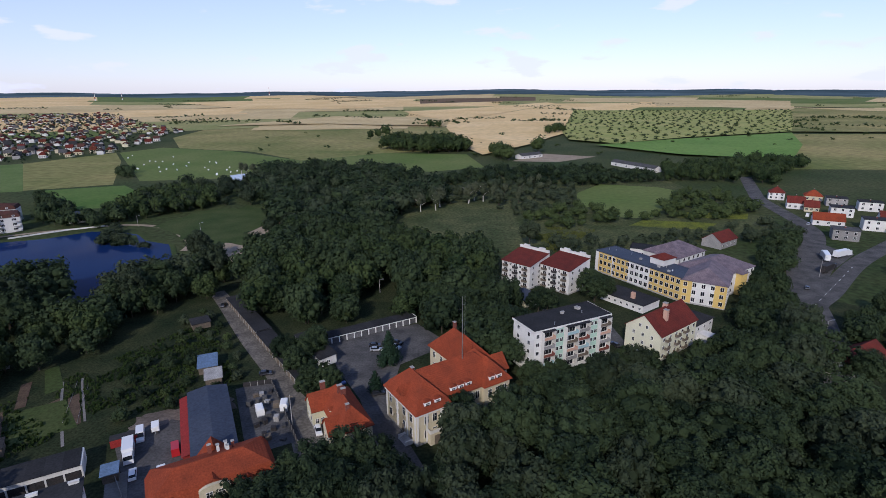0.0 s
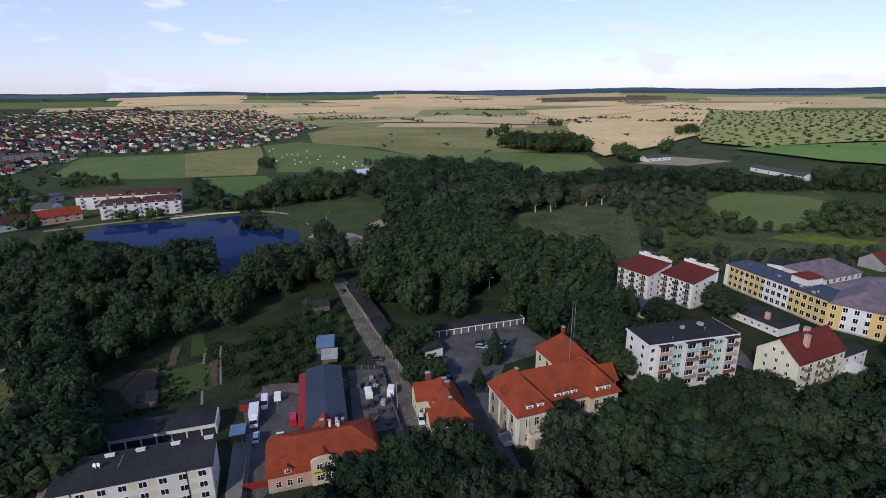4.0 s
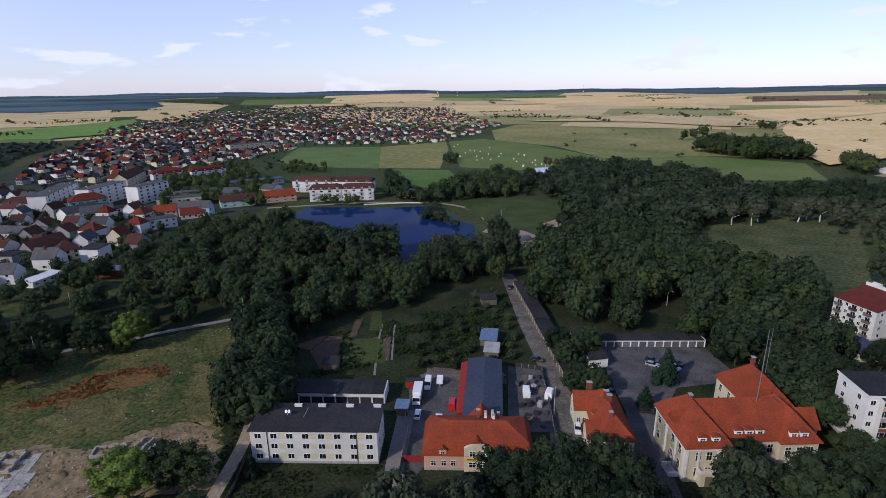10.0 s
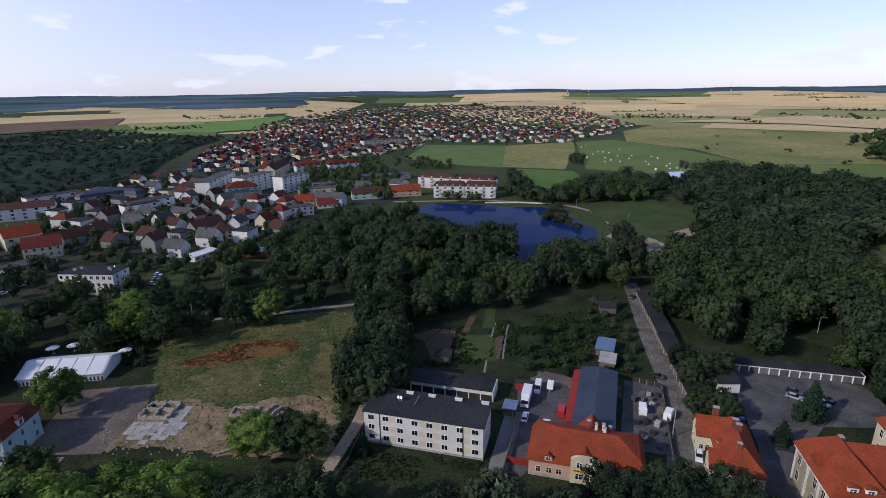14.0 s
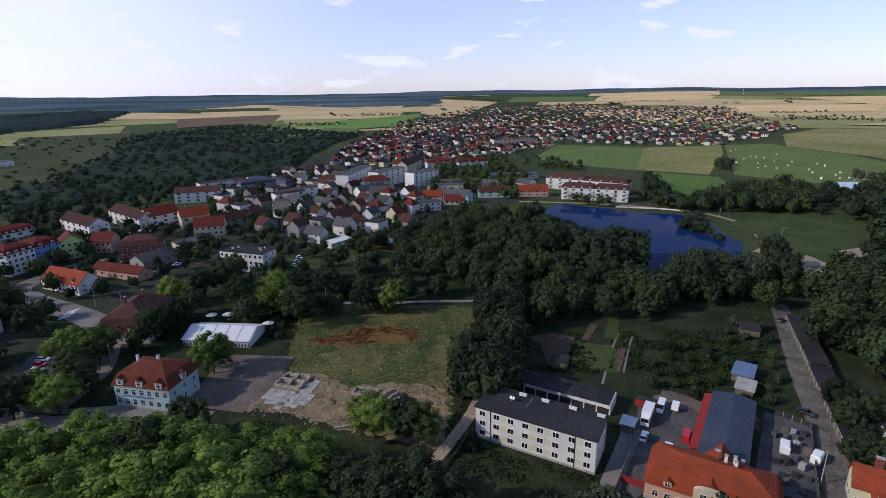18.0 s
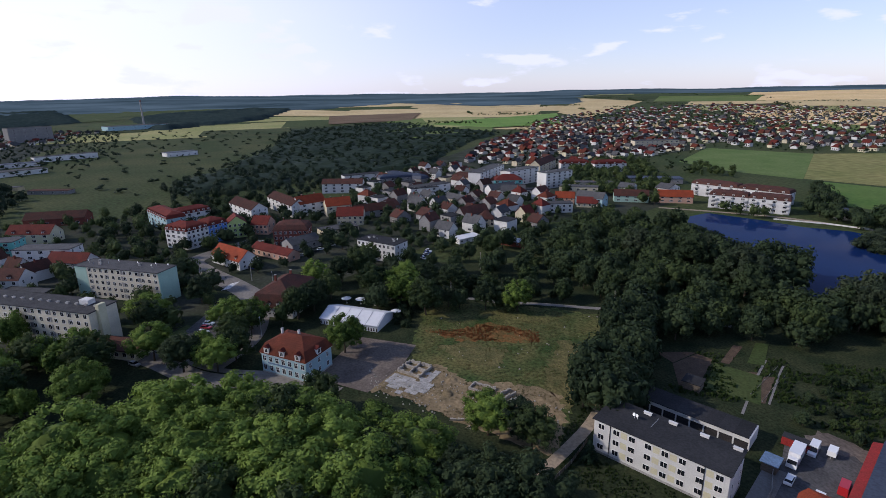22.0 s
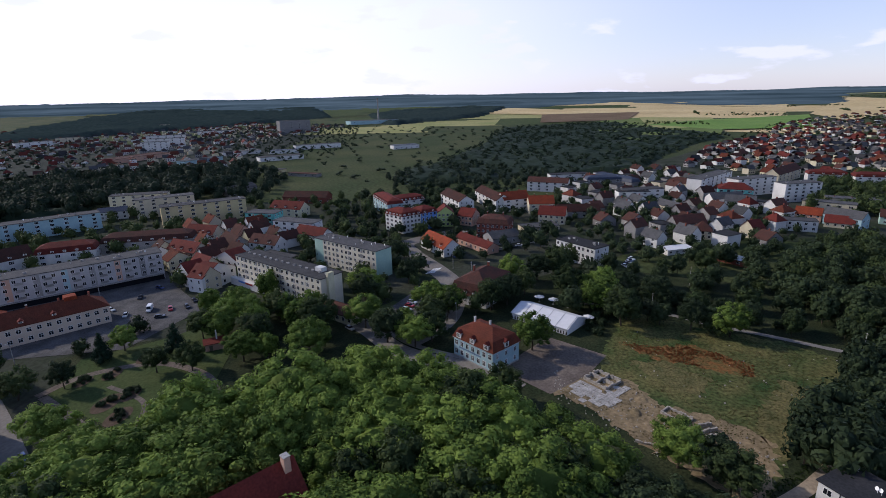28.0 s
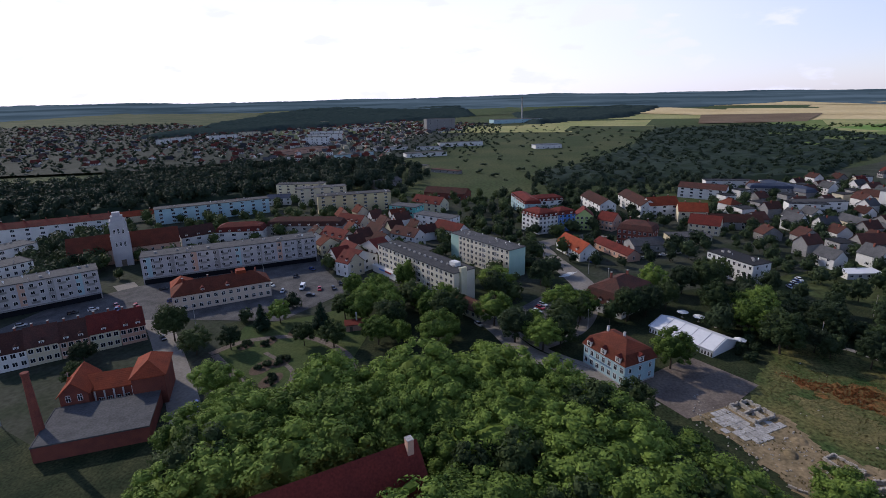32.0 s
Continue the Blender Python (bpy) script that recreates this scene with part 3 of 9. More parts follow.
patch("sand_court", "pale sand volleyball court in the park", [(-122, 315), (-118, 334), (-107, 321), (-114, 310)], SAND, category="court")
patch("sand_court", "sandy playground among the trees", ragged([(-126, 279), (-127, 296), (-113, 289), (-106, 266), (-108, 258)], 4, 1.2, 10), SAND, category="court")

# lanes, yards and roads near by
strip("garage_lane", "worn gravel lane along the garages", [(-100, 217), (-92, 206), (-70, 172), (-52, 146), (-42, 128), (-31, 112), (-15, 90)], 6.5, GRAVEL)
patch("yard", "wide gravel yard by the small house", [(-52, 142), (-47, 142), (-30.7, 122.5), (-24, 104), (-33, 100), (-44, 126)], GRAVEL, category="yard")
patch("parking_lot", "patched asphalt parking yard before the garages", [(-42, 170), (-10, 183), (-1, 171), (-5, 160), (-14, 152), (-16, 128), (-4, 102), (-12, 98), (-24, 132), (-34, 150)], ASPHALT, category="parking lot")
patch("yard", "asphalt works yard beside the long shed", [(-62, 78), (-59, 81.5), (-60, 106), (-72, 128), (-80, 126), (-84, 114), (-72, 98), (-67, 84)], ASPHALT, category="yard")
strip("driveway", "concrete drive between block and yard", [(-57, 70), (-64, 80), (-70, 91), (-76, 102)], 4.5, PAVING)
strip("field_track", "pale sandy track beside the field", [(-86, 40), (-95.2, 56.5), (-103, 69), (-112, 80)], 3.2, SAND, category="path")
patch("storage_yard", "dark gravel storage yard beside the shed", [(-48, 108), (-36, 114), (-52, 143), (-62, 138)], ASPHALT, category="yard")
# field with foundations
EDGE = [(-203, 53), (-187, 75), (-178, 96), (-165, 112), (-150, 105), (-145, 97), (-117, 73), (-107, 66), (-97, 56), (-103, 49), (-130, 34), (-139, 30), (-154, 34), (-177, 42)]
patch("weed_field", "overgrown field of dry weeds", ragged(EDGE, 1.8, 1.3, 8), WEEDS)
patch("sorrel_patch", "rust-red sorrel among the weeds", ragged([(-173, 44), (-170, 55), (-172, 70), (-158, 83), (-151, 79), (-157, 65), (-162, 52)], 1.6, 1.6, 1), SORREL)
patch("dry_patch", "pale dry grass in the weed field", ragged([(-137, 76), (-150, 88), (-144, 94), (-124, 78), (-112, 69), (-118, 64)], 1.5, 1.5, 2), DRYGRASS)
patch("dry_patch", "pale dry grass between the weeds", ragged([(-160, 44), (-146, 52), (-138, 60), (-150, 66), (-160, 56)], 1.5, 1.8, 3), DRYGRASS)
patch("earth_patch", "bare sandy earth along the dig", ragged([(-152, 27), (-150, 37), (-146, 43), (-134, 47), (-131, 57), (-126, 64), (-119, 70), (-107, 66), (-96, 55), (-103, 49), (-116, 38), (-130, 29), (-139, 18)], 1.3, 1.2, 4), EARTH)
patch("earth_patch", "greenish grass tongue across the dig", ragged([(-127, 44), (-121, 52), (-113, 58), (-110, 54), (-118, 46), (-124, 41)], 1.2, 1.2, 5), DRYGRASS)
patch("yard", "dusty asphalt forecourt by the dig", [(-176, 20), (-152, 2), (-138, 17), (-150, 30), (-163, 38)], DUST, category="yard")
strip("footpath", "pale footpath along the park edge", [(-212, 30), (-203, 53), (-199, 68), (-189, 82), (-182, 96), (-169, 118), (-160, 135), (-140, 152)], 2.6, PAVING, category="path")
# allotments
patch("allotment", "dug brown allotment bed", [(-124, 113), (-127, 125), (-122, 127), (-108.5, 108), (-113, 106)], SOIL, category="allotment")
patch("allotment", "dug brown allotment bed", [(-104, 117), (-113, 130), (-111, 134), (-100.5, 118.6)], SOIL, category="allotment")
patch("allotment", "dug brown allotment bed beside the path", [(-99, 119.4), (-108.6, 133.4), (-107.3, 136.4), (-97.2, 121.7)], SOIL, category="allotment")
strip("garden_path", "pale straight garden path between beds", [(-95.4, 111.9), (-108.2, 130), (-116.4, 142.6)], 0.7, PAVING, category="path")
strip("garden_path", "pale straight garden path between beds", [(-96.6, 122.4), (-108.2, 139.1), (-111.8, 144.7)], 0.6, PAVING, category="path")
patch("allotment", "dug brown allotment bed by the hedge", [(-132, 113), (-129, 123), (-127.5, 125), (-124.5, 113.5)], SOIL, category="allotment")
patch("allotment", "narrow dug bed between green rows", [(-120, 128), (-128, 141), (-126, 143), (-118, 129.5)], SOIL, category="allotment")
patch("yard_edge", "dusty bare ground behind the yard", ragged([(-84, 124), (-72, 129), (-62, 134), (-58, 128), (-70, 124), (-82, 118)], 1.5, 1.0, 6), DUST)
patch("allotment", "bright lawn strip in the allotments", [(-116.8, 135.4), (-126.8, 149.3), (-124.9, 153.1), (-113.8, 139.2)], LAWN, category="allotment")
patch("allotment", "grassy allotment plot", [(-120, 126), (-109, 133), (-97, 120), (-109, 112)], LAWN)
# streets on the town side
strip("street", "asphalt street through the town centre", [(-330, -20), (-300, -50), (-279, -45), (-250, -28), (-228, -18), (-205, -17), (-186, -20), (-170, -30)], 11, STREET)
strip("street", "asphalt street past the park", [(-213, -95), (-197, -68.5), (-180, -48), (-162, -31), (-152, -8), (-140, 8)], 8, STREET)
strip("pavement", "concrete pavement beside the street", [(-203, -66), (-186, -46), (-168, -29), (-158, -8)], 2.5, PAVING, category="pavement")
strip("street", "street between the park and the brick house", [(-75, -90), (-91, -109), (-119, -145), (-147, -185), (-172, -232)], 9, STREET)
patch("market_square", "broad grey asphalt market square with parked cars", [(-248, -172), (-222, -150), (-196, -121), (-158, -130), (-150, -160), (-140, -192), (-112, -232), (-140, -236), (-172, -222), (-232, -164)], ASPHALT, category="square")
patch("park_lawn", "town park lawn with flower beds", [(-186, -108), (-168, -119), (-150, -140), (-125, -132), (-112, -96), (-138, -86), (-165, -92)], LAWN, category="lawn")
strip("park_path", "pale path through the town park", [(-127, -136), (-140, -130), (-149, -112), (-143, -92), (-132, -82)], 3.0, DUST, category="path")
strip("park_path", "pale path between flower beds", [(-127, -134), (-116, -114), (-108, -102), (-107, -88)], 2.6, DUST, category="path")
strip("park_path", "narrow path across the flower garden", [(-134, -118), (-126, -101), (-112, -95)], 1.6, DUST, category="path")
strip("park_path", "pale kerbed walk at the park's edge", [(-97, -92), (-104, -95), (-110, -88), (-116, -78)], 3.4, STREET, category="path")
patch("lawn", "green island lawn beside the car park", [(-208, -42), (-196, -50), (-172, -28), (-186, -24)], LAWN, category="lawn")
patch("car_park", "small asphalt car park", [(-222, -34), (-214, -22), (-190, -26), (-196, -44)], ASPHALT, category="parking lot")
patch("lawn", "grass triangle at the junction", [(-262, -40), (-240, -34), (-236, -46), (-255, -52)], LAWN, category="lawn")
# road on the other side of the grove
strip("street", "asphalt road out of town", [(300, 520), (264, 441), (250, 406), (232, 327), (213, 290), (182, 255), (160, 219), (143, 184), (125, 152), (105, 120)], 11, ASPHALT)
strip("street", "grey road joining from the houses", [(340, 348), (251, 283), (207, 250), (167, 212), (150, 197), (132, 172)], 9, ASPHALT)
patch("yard", "paved lorry park beside the road", [(150, 214), (195, 280), (214, 288), (215, 277), (218, 266), (188, 240), (164, 213)], ASPHALT, category="yard")
patch("yard", "asphalt yard between the blocks", [(56, 168), (64, 160), (62, 190), (40, 196), (36, 182)], ASPHALT, category="yard")
# ground under the near groves, tree shade painted in as dark grass
patch("grove_floor", "earth and grass under the trees, shade in its colour", [(-40, 85), (20, 118), (60, 140), (125, 172), (190, 205), (120, 60), (0, 55)], DARKGRASS, 0.018, "ground")
patch("grove_floor", "earth and grass under the trees, shade in its colour", [(-145, -88), (-132, -38), (-142, -4), (-113, 32), (-70, 60), (-40, 40), (-60, -60), (-90, -90)], DARKGRASS, 0.018, "ground")


# ground kept open between the trees
NOGO += [[(-272, 20), (-236, 36), (-244, 54), (-258, 50)],
         [(-37, -60), (-77, -24), (-97, -44), (-57, -81)],
         [(-205, 352), (-185, 384), (-134, 402), (-111, 344), (-102, 268), (-97, 244), (-114, 236), (-120, 255), (-142, 293), (-174, 322)],
         [(-215, 276), (-199, 283), (-156, 225), (-131, 189), (-128, 184), (-145, 180), (-172, 219)],
         [(-196, 285), (-162, 310), (-128, 249), (-132, 232), (-160, 232)],
         [(-31, 180), (-36, 208), (-28, 234), (-17, 222), (-14, 192)],
         [(-206, 48), (-201, 68), (-191, 83), (-184, 97), (-172, 119), (-162, 117), (-176, 94), (-186, 74), (-198, 50)],
         [(-86, -98), (-100, -108), (-112, -128), (-124, -146), (-142, -172), (-136, -176), (-116, -154), (-104, -138), (-92, -122), (-80, -106)]]


# ---- buildings ----
class Site:
    def __init__(self, name, label, category, a, b, depth, group="", keep=True):
        dx, dy = b[0] - a[0], b[1] - a[1]
        self.le, self.de = math.hypot(dx, dy), depth
        ang = math.atan2(dy, dx)
        self.ob = thing(name, label, category, pose(a[0], a[1], land(*a), 0, 0, math.degrees(ang)), group)
        if keep:
            KEEP.append((a[0], a[1], math.cos(ang), math.sin(ang), self.le, depth))


def roof_geo(x0, x1, y0, y1, z, kind, rise, axis, over, thick=0.22):
    """A roof as one closed shell: flat with a raised rim, single pitch, gable, hip or mansard."""
    g = Geo()
    X0, X1, Y0, Y1 = x0 - over, x1 + over, y0 - over, y1 + over

    def rect(k, h):
        return [(X0 + k, Y0 + k, h), (X1 - k, Y0 + k, h), (X1 - k, Y1 - k, h), (X0 + k, Y1 - k, h)]

    def loops(rings, close):
        for r in rings:
            g.v += r
        for j in range(len(rings) - 1):
            for i in range(4):
                a, b = j * 4, (j + 1) * 4
                g.f.append((a + i, a + (i + 1) % 4, b + (i + 1) % 4, b + i))
        g.f.append((3, 2, 1, 0))
        if close:
            t = (len(rings) - 1) * 4
            g.f.append((t, t + 1, t + 2, t + 3))
        g.m = [0] * len(g.f)

    if kind == "flat":
        loops([rect(0, z), rect(0, z + 0.36), rect(0.22, z + 0.36), rect(0.22, z + 0.22)], True)
    elif kind == "shed":
        g.solid([(X0, Y0, z), (X1, Y0, z), (X1, Y1, z + rise), (X0, Y1, z + rise)], [(X0, Y0, z + thick), (X1, Y0, z + thick), (X1, Y1, z + rise + thick), (X0, Y1, z + rise + thick)])
    elif kind == "gable":
        lo, hi, m0 = (Y0, Y1, (y0 + y1) / 2) if axis == "x" else (X0, X1, (x0 + x1) / 2)
        s = rise / (m0 - lo - over) * over
        cut = [(lo, z - s), (m0, z + rise), (hi, z - s), (hi, z - s + thick), (m0, z + rise + thick), (lo, z - s + thick)]
        if axis == "x":
            g.solid([(X0, u, h) for u, h in cut], [(X1, u, h) for u, h in cut])
        else:
            g.solid([(u, Y1, h) for u, h in cut], [(u, Y0, h) for u, h in cut])
    else:
        if kind == "hip":
            rings, top, up = [rect(0, z - 0.02), rect(0, z + 0.16)], z + 0.16, rise
            k = 0.0
        else:
            frac = 0.58 if kind == "mansard" else 0.34
            k = min(1.6, rise * 0.28) if kind == "mansard" else 1.5
            rings, top, up = [rect(0, z - 0.02), rect(0, z + 0.1), rect(k, z + rise * frac)], z + rise * frac, rise * (1 - frac)
        loops(rings, False)
        A0, A1, B0, B1 = X0 + k, X1 - k, Y0 + k, Y1 - k
        h = min(A1 - A0, B1 - B0) / 2 * 0.96
        xm, ym = (A0 + A1) / 2, (B0 + B1) / 2
        t, n = (len(rings) - 1) * 4, len(g.v)
        if A1 - A0 >= B1 - B0:
            g.v += [(A0 + h, ym, top + up), (A1 - h, ym, top + up)]
            g.f += [(t, t + 1, n + 1, n), (t + 2, t + 3, n, n + 1), (t + 3, t, n), (t + 1, t + 2, n + 1)]
        else:
            g.v += [(xm, B0 + h, top + up), (xm, B1 - h, top + up)]
            g.f += [(t + 3, t, n, n + 1), (t + 1, t + 2, n + 1, n), (t, t + 1, n), (t + 2, t + 3, n + 1)]
        g.m = [0] * len(g.f)
    return g


def body(s, x0, x1, y0, y1, eave, wall, roof, kind="flat", rise=0.0, axis="x", over=0.35, z0=0.0, plinth=None):
    g = Geo().box(x0, x1, y0, y1, z0 - 0.3, eave)
    if kind == "gable":
        if axis == "x":
            ym = (y0 + y1) / 2
            for x, e in ((x0, 0.0), (x1 - 0.3, 0.0)):
                g.solid([(x, y0, eave), (x + 0.3, y0, eave), (x + 0.3, y1, eave), (x, y1, eave)], [(x, ym - 0.01, eave + rise), (x + 0.3, ym - 0.01, eave + rise), (x + 0.3, ym + 0.01, eave + rise), (x, ym + 0.01, eave + rise)])
        else:
            xm = (x0 + x1) / 2
            for y in (y0, y1 - 0.3):
                g.solid([(x0, y, eave), (x1, y, eave), (x1, y + 0.3, eave), (x0, y + 0.3, eave)], [(xm - 0.01, y, eave + rise), (xm + 0.01, y, eave + rise), (xm + 0.01, y + 0.3, eave + rise), (xm - 0.01, y + 0.3, eave + rise)])
    if kind == "shed":
        g.solid([(x0, y0, eave), (x1, y0, eave), (x1, y1, eave), (x0, y1, eave)], [(x0, y0, eave + 0.01), (x1, y0, eave + 0.01), (x1, y1, eave + rise), (x0, y1, eave + rise)])
    part("wall", g, wall, s.ob)
    if plinth is not None:
        part("plinth", Geo().box(x0 - 0.06, x1 + 0.06, y0 - 0.06, y1 + 0.06, z0 - 0.3, z0 + 0.6), plinth, s.ob)
    return part("roof", roof_geo(x0, x1, y0, y1, eave, kind, rise, axis, over), roof, s.ob)


SASH = {}


def pane_grid(w, h, style):
    """Bars and panes of a window as cells of one sheet."""
    e, m = 0.075, 0.035
    xs = [-w / 2, -w / 2 + e] + {"plain": [], "bar": [-m, m], "cross": [-m, m], "three": [-w / 6 - m, -w / 6 + m, w / 6 - m, w / 6 + m]}[style] + [w / 2 - e, w / 2]
    zs = [0, e] + ([h * 0.62 - m, h * 0.62 + m] if style == "cross" else []) + [h - e, h]
    return xs, zs


def sash(w, h, style):
    """Frame and pane of a window, shared by all of that size."""
    key = (w, h, style)
    if key not in SASH:
        xs, zs = pane_grid(w, h, style)
        f, both = Geo(), Geo()
        nx, nz = len(xs), len(zs)
        for g in (f, both):
            g.v = [(x, -0.06, z) for z in zs for x in xs] + [(x, 0.03, z) for z in zs for x in xs]
            for j in range(nz - 1):
                for i in range(nx - 1):
                    hole = i % 2 == 1 and j % 2 == 1
                    if not hole or g is both:
                        g.f.append((j * nx + i, j * nx + i + 1, (j + 1) * nx + i + 1, (j + 1) * nx + i))
                        g.m.append(1 if hole else 0)
            n = nx * nz
            rim = [i for i in range(nx)] + [j * nx + nx - 1 for j in range(1, nz)] + [(nz - 1) * nx + i for i in range(nx - 2, -1, -1)] + [j * nx for j in range(nz - 2, 0, -1)]
            for k in range(len(rim)):
                p, q = rim[k], rim[(k + 1) % len(rim)]
                g.f.append((q, p, p + n, q + n))
                g.m.append(0)
        p = Geo().box(-w / 2 + 0.04, w / 2 - 0.04, -0.035, 0.02, 0.04, h - 0.04)
        SASH[key] = (f.mesh("window", WHITE), p.mesh("pane", GLASS), both.mesh("window", [WHITE, GLASS]))
    return SASH[key]


def window(s, side, u, z, w=1.3, h=1.4, style="cross", off=0.0, near=True, x0=0.0, x1=None, y0=0.0, y1=None):
    x1, y1 = s.le if x1 is None else x1, s.de if y1 is None else y1
    m = {"F": pose(u, y0 - off, z), "R": pose(x1 + off, u, z, 0, 0, 90), "B": pose(u, y1 + off, z, 0, 0, 180), "L": pose(x0 - off, u, z, 0, 0, -90)}[side]
    f, p, both = sash(w, h, style)
    if near and s.ob.matrix_basis.translation.length < 135:
        win = part("window", f, None, s.ob, m=m)
        part("pane", p, None, win)
    else:
        win = part("window", both, None, s.ob, m=m)
    return win


def rows(s, side, n, floors, z=1.2, dz=2.8, w=1.3, h=1.4, style="cross", near=True, a=None, b=None, skip=(), **at):
    """Windows in even bays over several floors."""
    lo = 0.0 if a is None else a
    hi = (s.le if side in "FB" else s.de) if b is None else b
    for k in range(floors):
        for i in range(n):
            if (i, k) not in skip:
                window(s, side, lo + (i + 0.5) * (hi - lo) / n, z + k * dz, w, h, style, near=near, **at)


def chimney(s, x, y, z0, z1, w=0.7, d=0.9, mat=None, cap=True):
    c = part("chimney", Geo().box(x - w / 2, x + w / 2, y - d / 2, y + d / 2, z0, z1), mat or BRICK, s.ob)
    if cap:
        part("cap", Geo().box(x - w / 2 - 0.08, x + w / 2 + 0.08, y - d / 2 - 0.08, y + d / 2 + 0.08, z1, z1 + 0.12), CONCRETE, c)


def door(s, side, u, w=1.1, h=2.1, mat=None, x0=0.0, x1=None, y0=0.0, y1=None, z=0.0):
    x1, y1 = s.le if x1 is None else x1, s.de if y1 is None else y1
    m = {"F": pose(u, y0, z), "R": pose(x1, u, z, 0, 0, 90), "B": pose(u, y1, z, 0, 0, 180), "L": pose(x0, u, z, 0, 0, -90)}[side]
    g = Geo().box(-w / 2, w / 2, -0.05, 0.03, 0, h)
    for k in range(3):
        g.box(-w / 2 + 0.12, w / 2 - 0.12, -0.08, -0.05, h * (0.08 + k * 0.31), h * (0.33 + k * 0.31))
    part("door", g, mat or WOOD, s.ob, m=m)


def balcony(s, u, z, w=3.0, d=1.1, panel=None, side="F", y0=0.0):
    g = Geo().box(-w / 2, w / 2, -d, 0, -0.14, 0)
    b = part("balcony", g, CONCRETE, s.ob, m=pose(u, y0, z) if side == "F" else pose(s.le, u, z, 0, 0, 90))
    r = Geo().box(-w / 2, w / 2, -d, -d + 0.06, 0.05, 0.95).box(-w / 2, -w / 2 + 0.06, -d + 0.06, 0, 0.05, 0.95).box(w / 2 - 0.06, w / 2, -d + 0.06, 0, 0.05, 0.95)
    part("parapet", r, panel or PALEW, b)


def dormer(s, x, y, z, w=1.6, h=1.5, d=2.2, wall=None, roof=None, arched=False, side="F"):
    m = pose(x, y, z) if side == "F" else pose(x, y, z, 0, 0, 90 if side == "R" else -90)
    dm = part("dormer", Geo().box(-w / 2, w / 2, 0, d, 0, h), wall or PALEW, s.ob, m=m)
    t = Geo()
    if arched:
        n = 7
        arc = [(math.cos(math.pi * k / n), math.sin(math.pi * k / n)) for k in range(n + 1)]
        t.solid([(-a * (w / 2 + 0.12), -0.15, h + b * 0.45) for a, b in arc], [(-a * (w / 2 + 0.12), d, h + b * 0.45) for a, b in arc])
    else:
        t.solid([(-w / 2 - 0.2, -0.2, h - 0.1), (w / 2 + 0.2, -0.2, h - 0.1), (0, -0.2, h + w * 0.4)], [(-w / 2 - 0.2, d + 0.6, h - 0.1), (w / 2 + 0.2, d + 0.6, h - 0.1), (0, d + 0.6, h + w * 0.4)])
    part("dormer_roof", t, roof or TILE, dm)
    f, p, both = sash(w * 0.62, h * 0.72, "cross")
    part("dormer_window", both, None, dm, m=pose(0, -0.02, h * 0.14))


def roof_clutter(s, n, z, seed, x0=None, x1=None):
    """Vents, hatches and dishes on a flat roof."""
    rng = random.Random(seed)
    for k in range(n):
        x, y = rng.uniform(1.5, s.le - 1.5), rng.uniform(1.5, s.de - 1.5)
        if rng.random() < 0.55:
            part("roof_vent", Geo().box(x - 0.6, x + 0.6, y - 0.3, y + 0.3, z, z + 0.7).box(x - 0.7, x + 0.7, y - 0.4, y + 0.4, z + 0.7, z + 0.8), CONCRETE, s.ob)
        elif rng.random() < 0.6:
            part("roof_vent", Geo().tube((x, y, z), (x, y, z + 0.8), 0.12, 0.12, 6).tube((x, y, z + 0.8), (x, y, z + 0.95), 0.25, 0.05, 6), METAL, s.ob)
        else:
            part("satellite_dish", Geo().tube((x, y, z), (x, y, z + 0.9), 0.04, 0.04, 5).tube((x, y, z + 0.9), (x - 0.12, y - 0.2, z + 1.0), 0.1, 0.45, 10), WHITE, s.ob)


# three-storey block with pale bands
s = Site("apartment_block", "white and pale yellow three-storey block with dark flat roof", "apartment block", (-95.0, 65.6), (-69.0, 80.7), 11.5)
body(s, 0, s.le, 0, 10.6, 8.9, PALEW, BITUMEN, "shed", 0.15, over=0.4, plinth=CONCRETE)
rows(s, "F", 8, 3, 1.3, 2.75, 1.6, 1.4, "bar")
rows(s, "R", 2, 3, 1.3, 2.75, 1.0, 1.35, "cross")
for k in range(3):
    for i in (1, 3, 4, 6):
        u = (i + 0.5) * s.le / 8
        part("wall_band", Geo().box(u + 1.1, u + 2.6, -0.03, 0.0, 1.2 + 2.75 * k, 2.75 + 2.75 * k), PALEYEL, s.ob)
for u in (4.1, 25.2):
    part("drainpipe", Geo().tube((u, -0.1, 0), (u, -0.1, 8.9), 0.09, 0.09, 6), DARK, s.ob)
for x in (1.2, 9.0, 15.0, 22.0, s.le - 1.2):
    part("roof_vent", Geo().box(x - 0.9, x + 0.9, 9.2, 9.7, 9.15, 9.8).box(x - 1.0, x + 1.0, 9.1, 9.8, 9.8, 9.9), PALEW, s.ob)
for x in (7.2, 7.9):
    part("satellite_dish", Geo().tube((x, 6, 9.2), (x, 6, 10.2), 0.05, 0.05, 5).tube((x, 6, 10.2), (x - 0.1, 5.75, 10.3), 0.12, 0.42, 12), WHITE, s.ob)
part("aerial_mast", Geo().tube((11.5, 5, 9.2), (12.6, 6.5, 11.2), 0.06, 0.06, 5), METAL, s.ob)


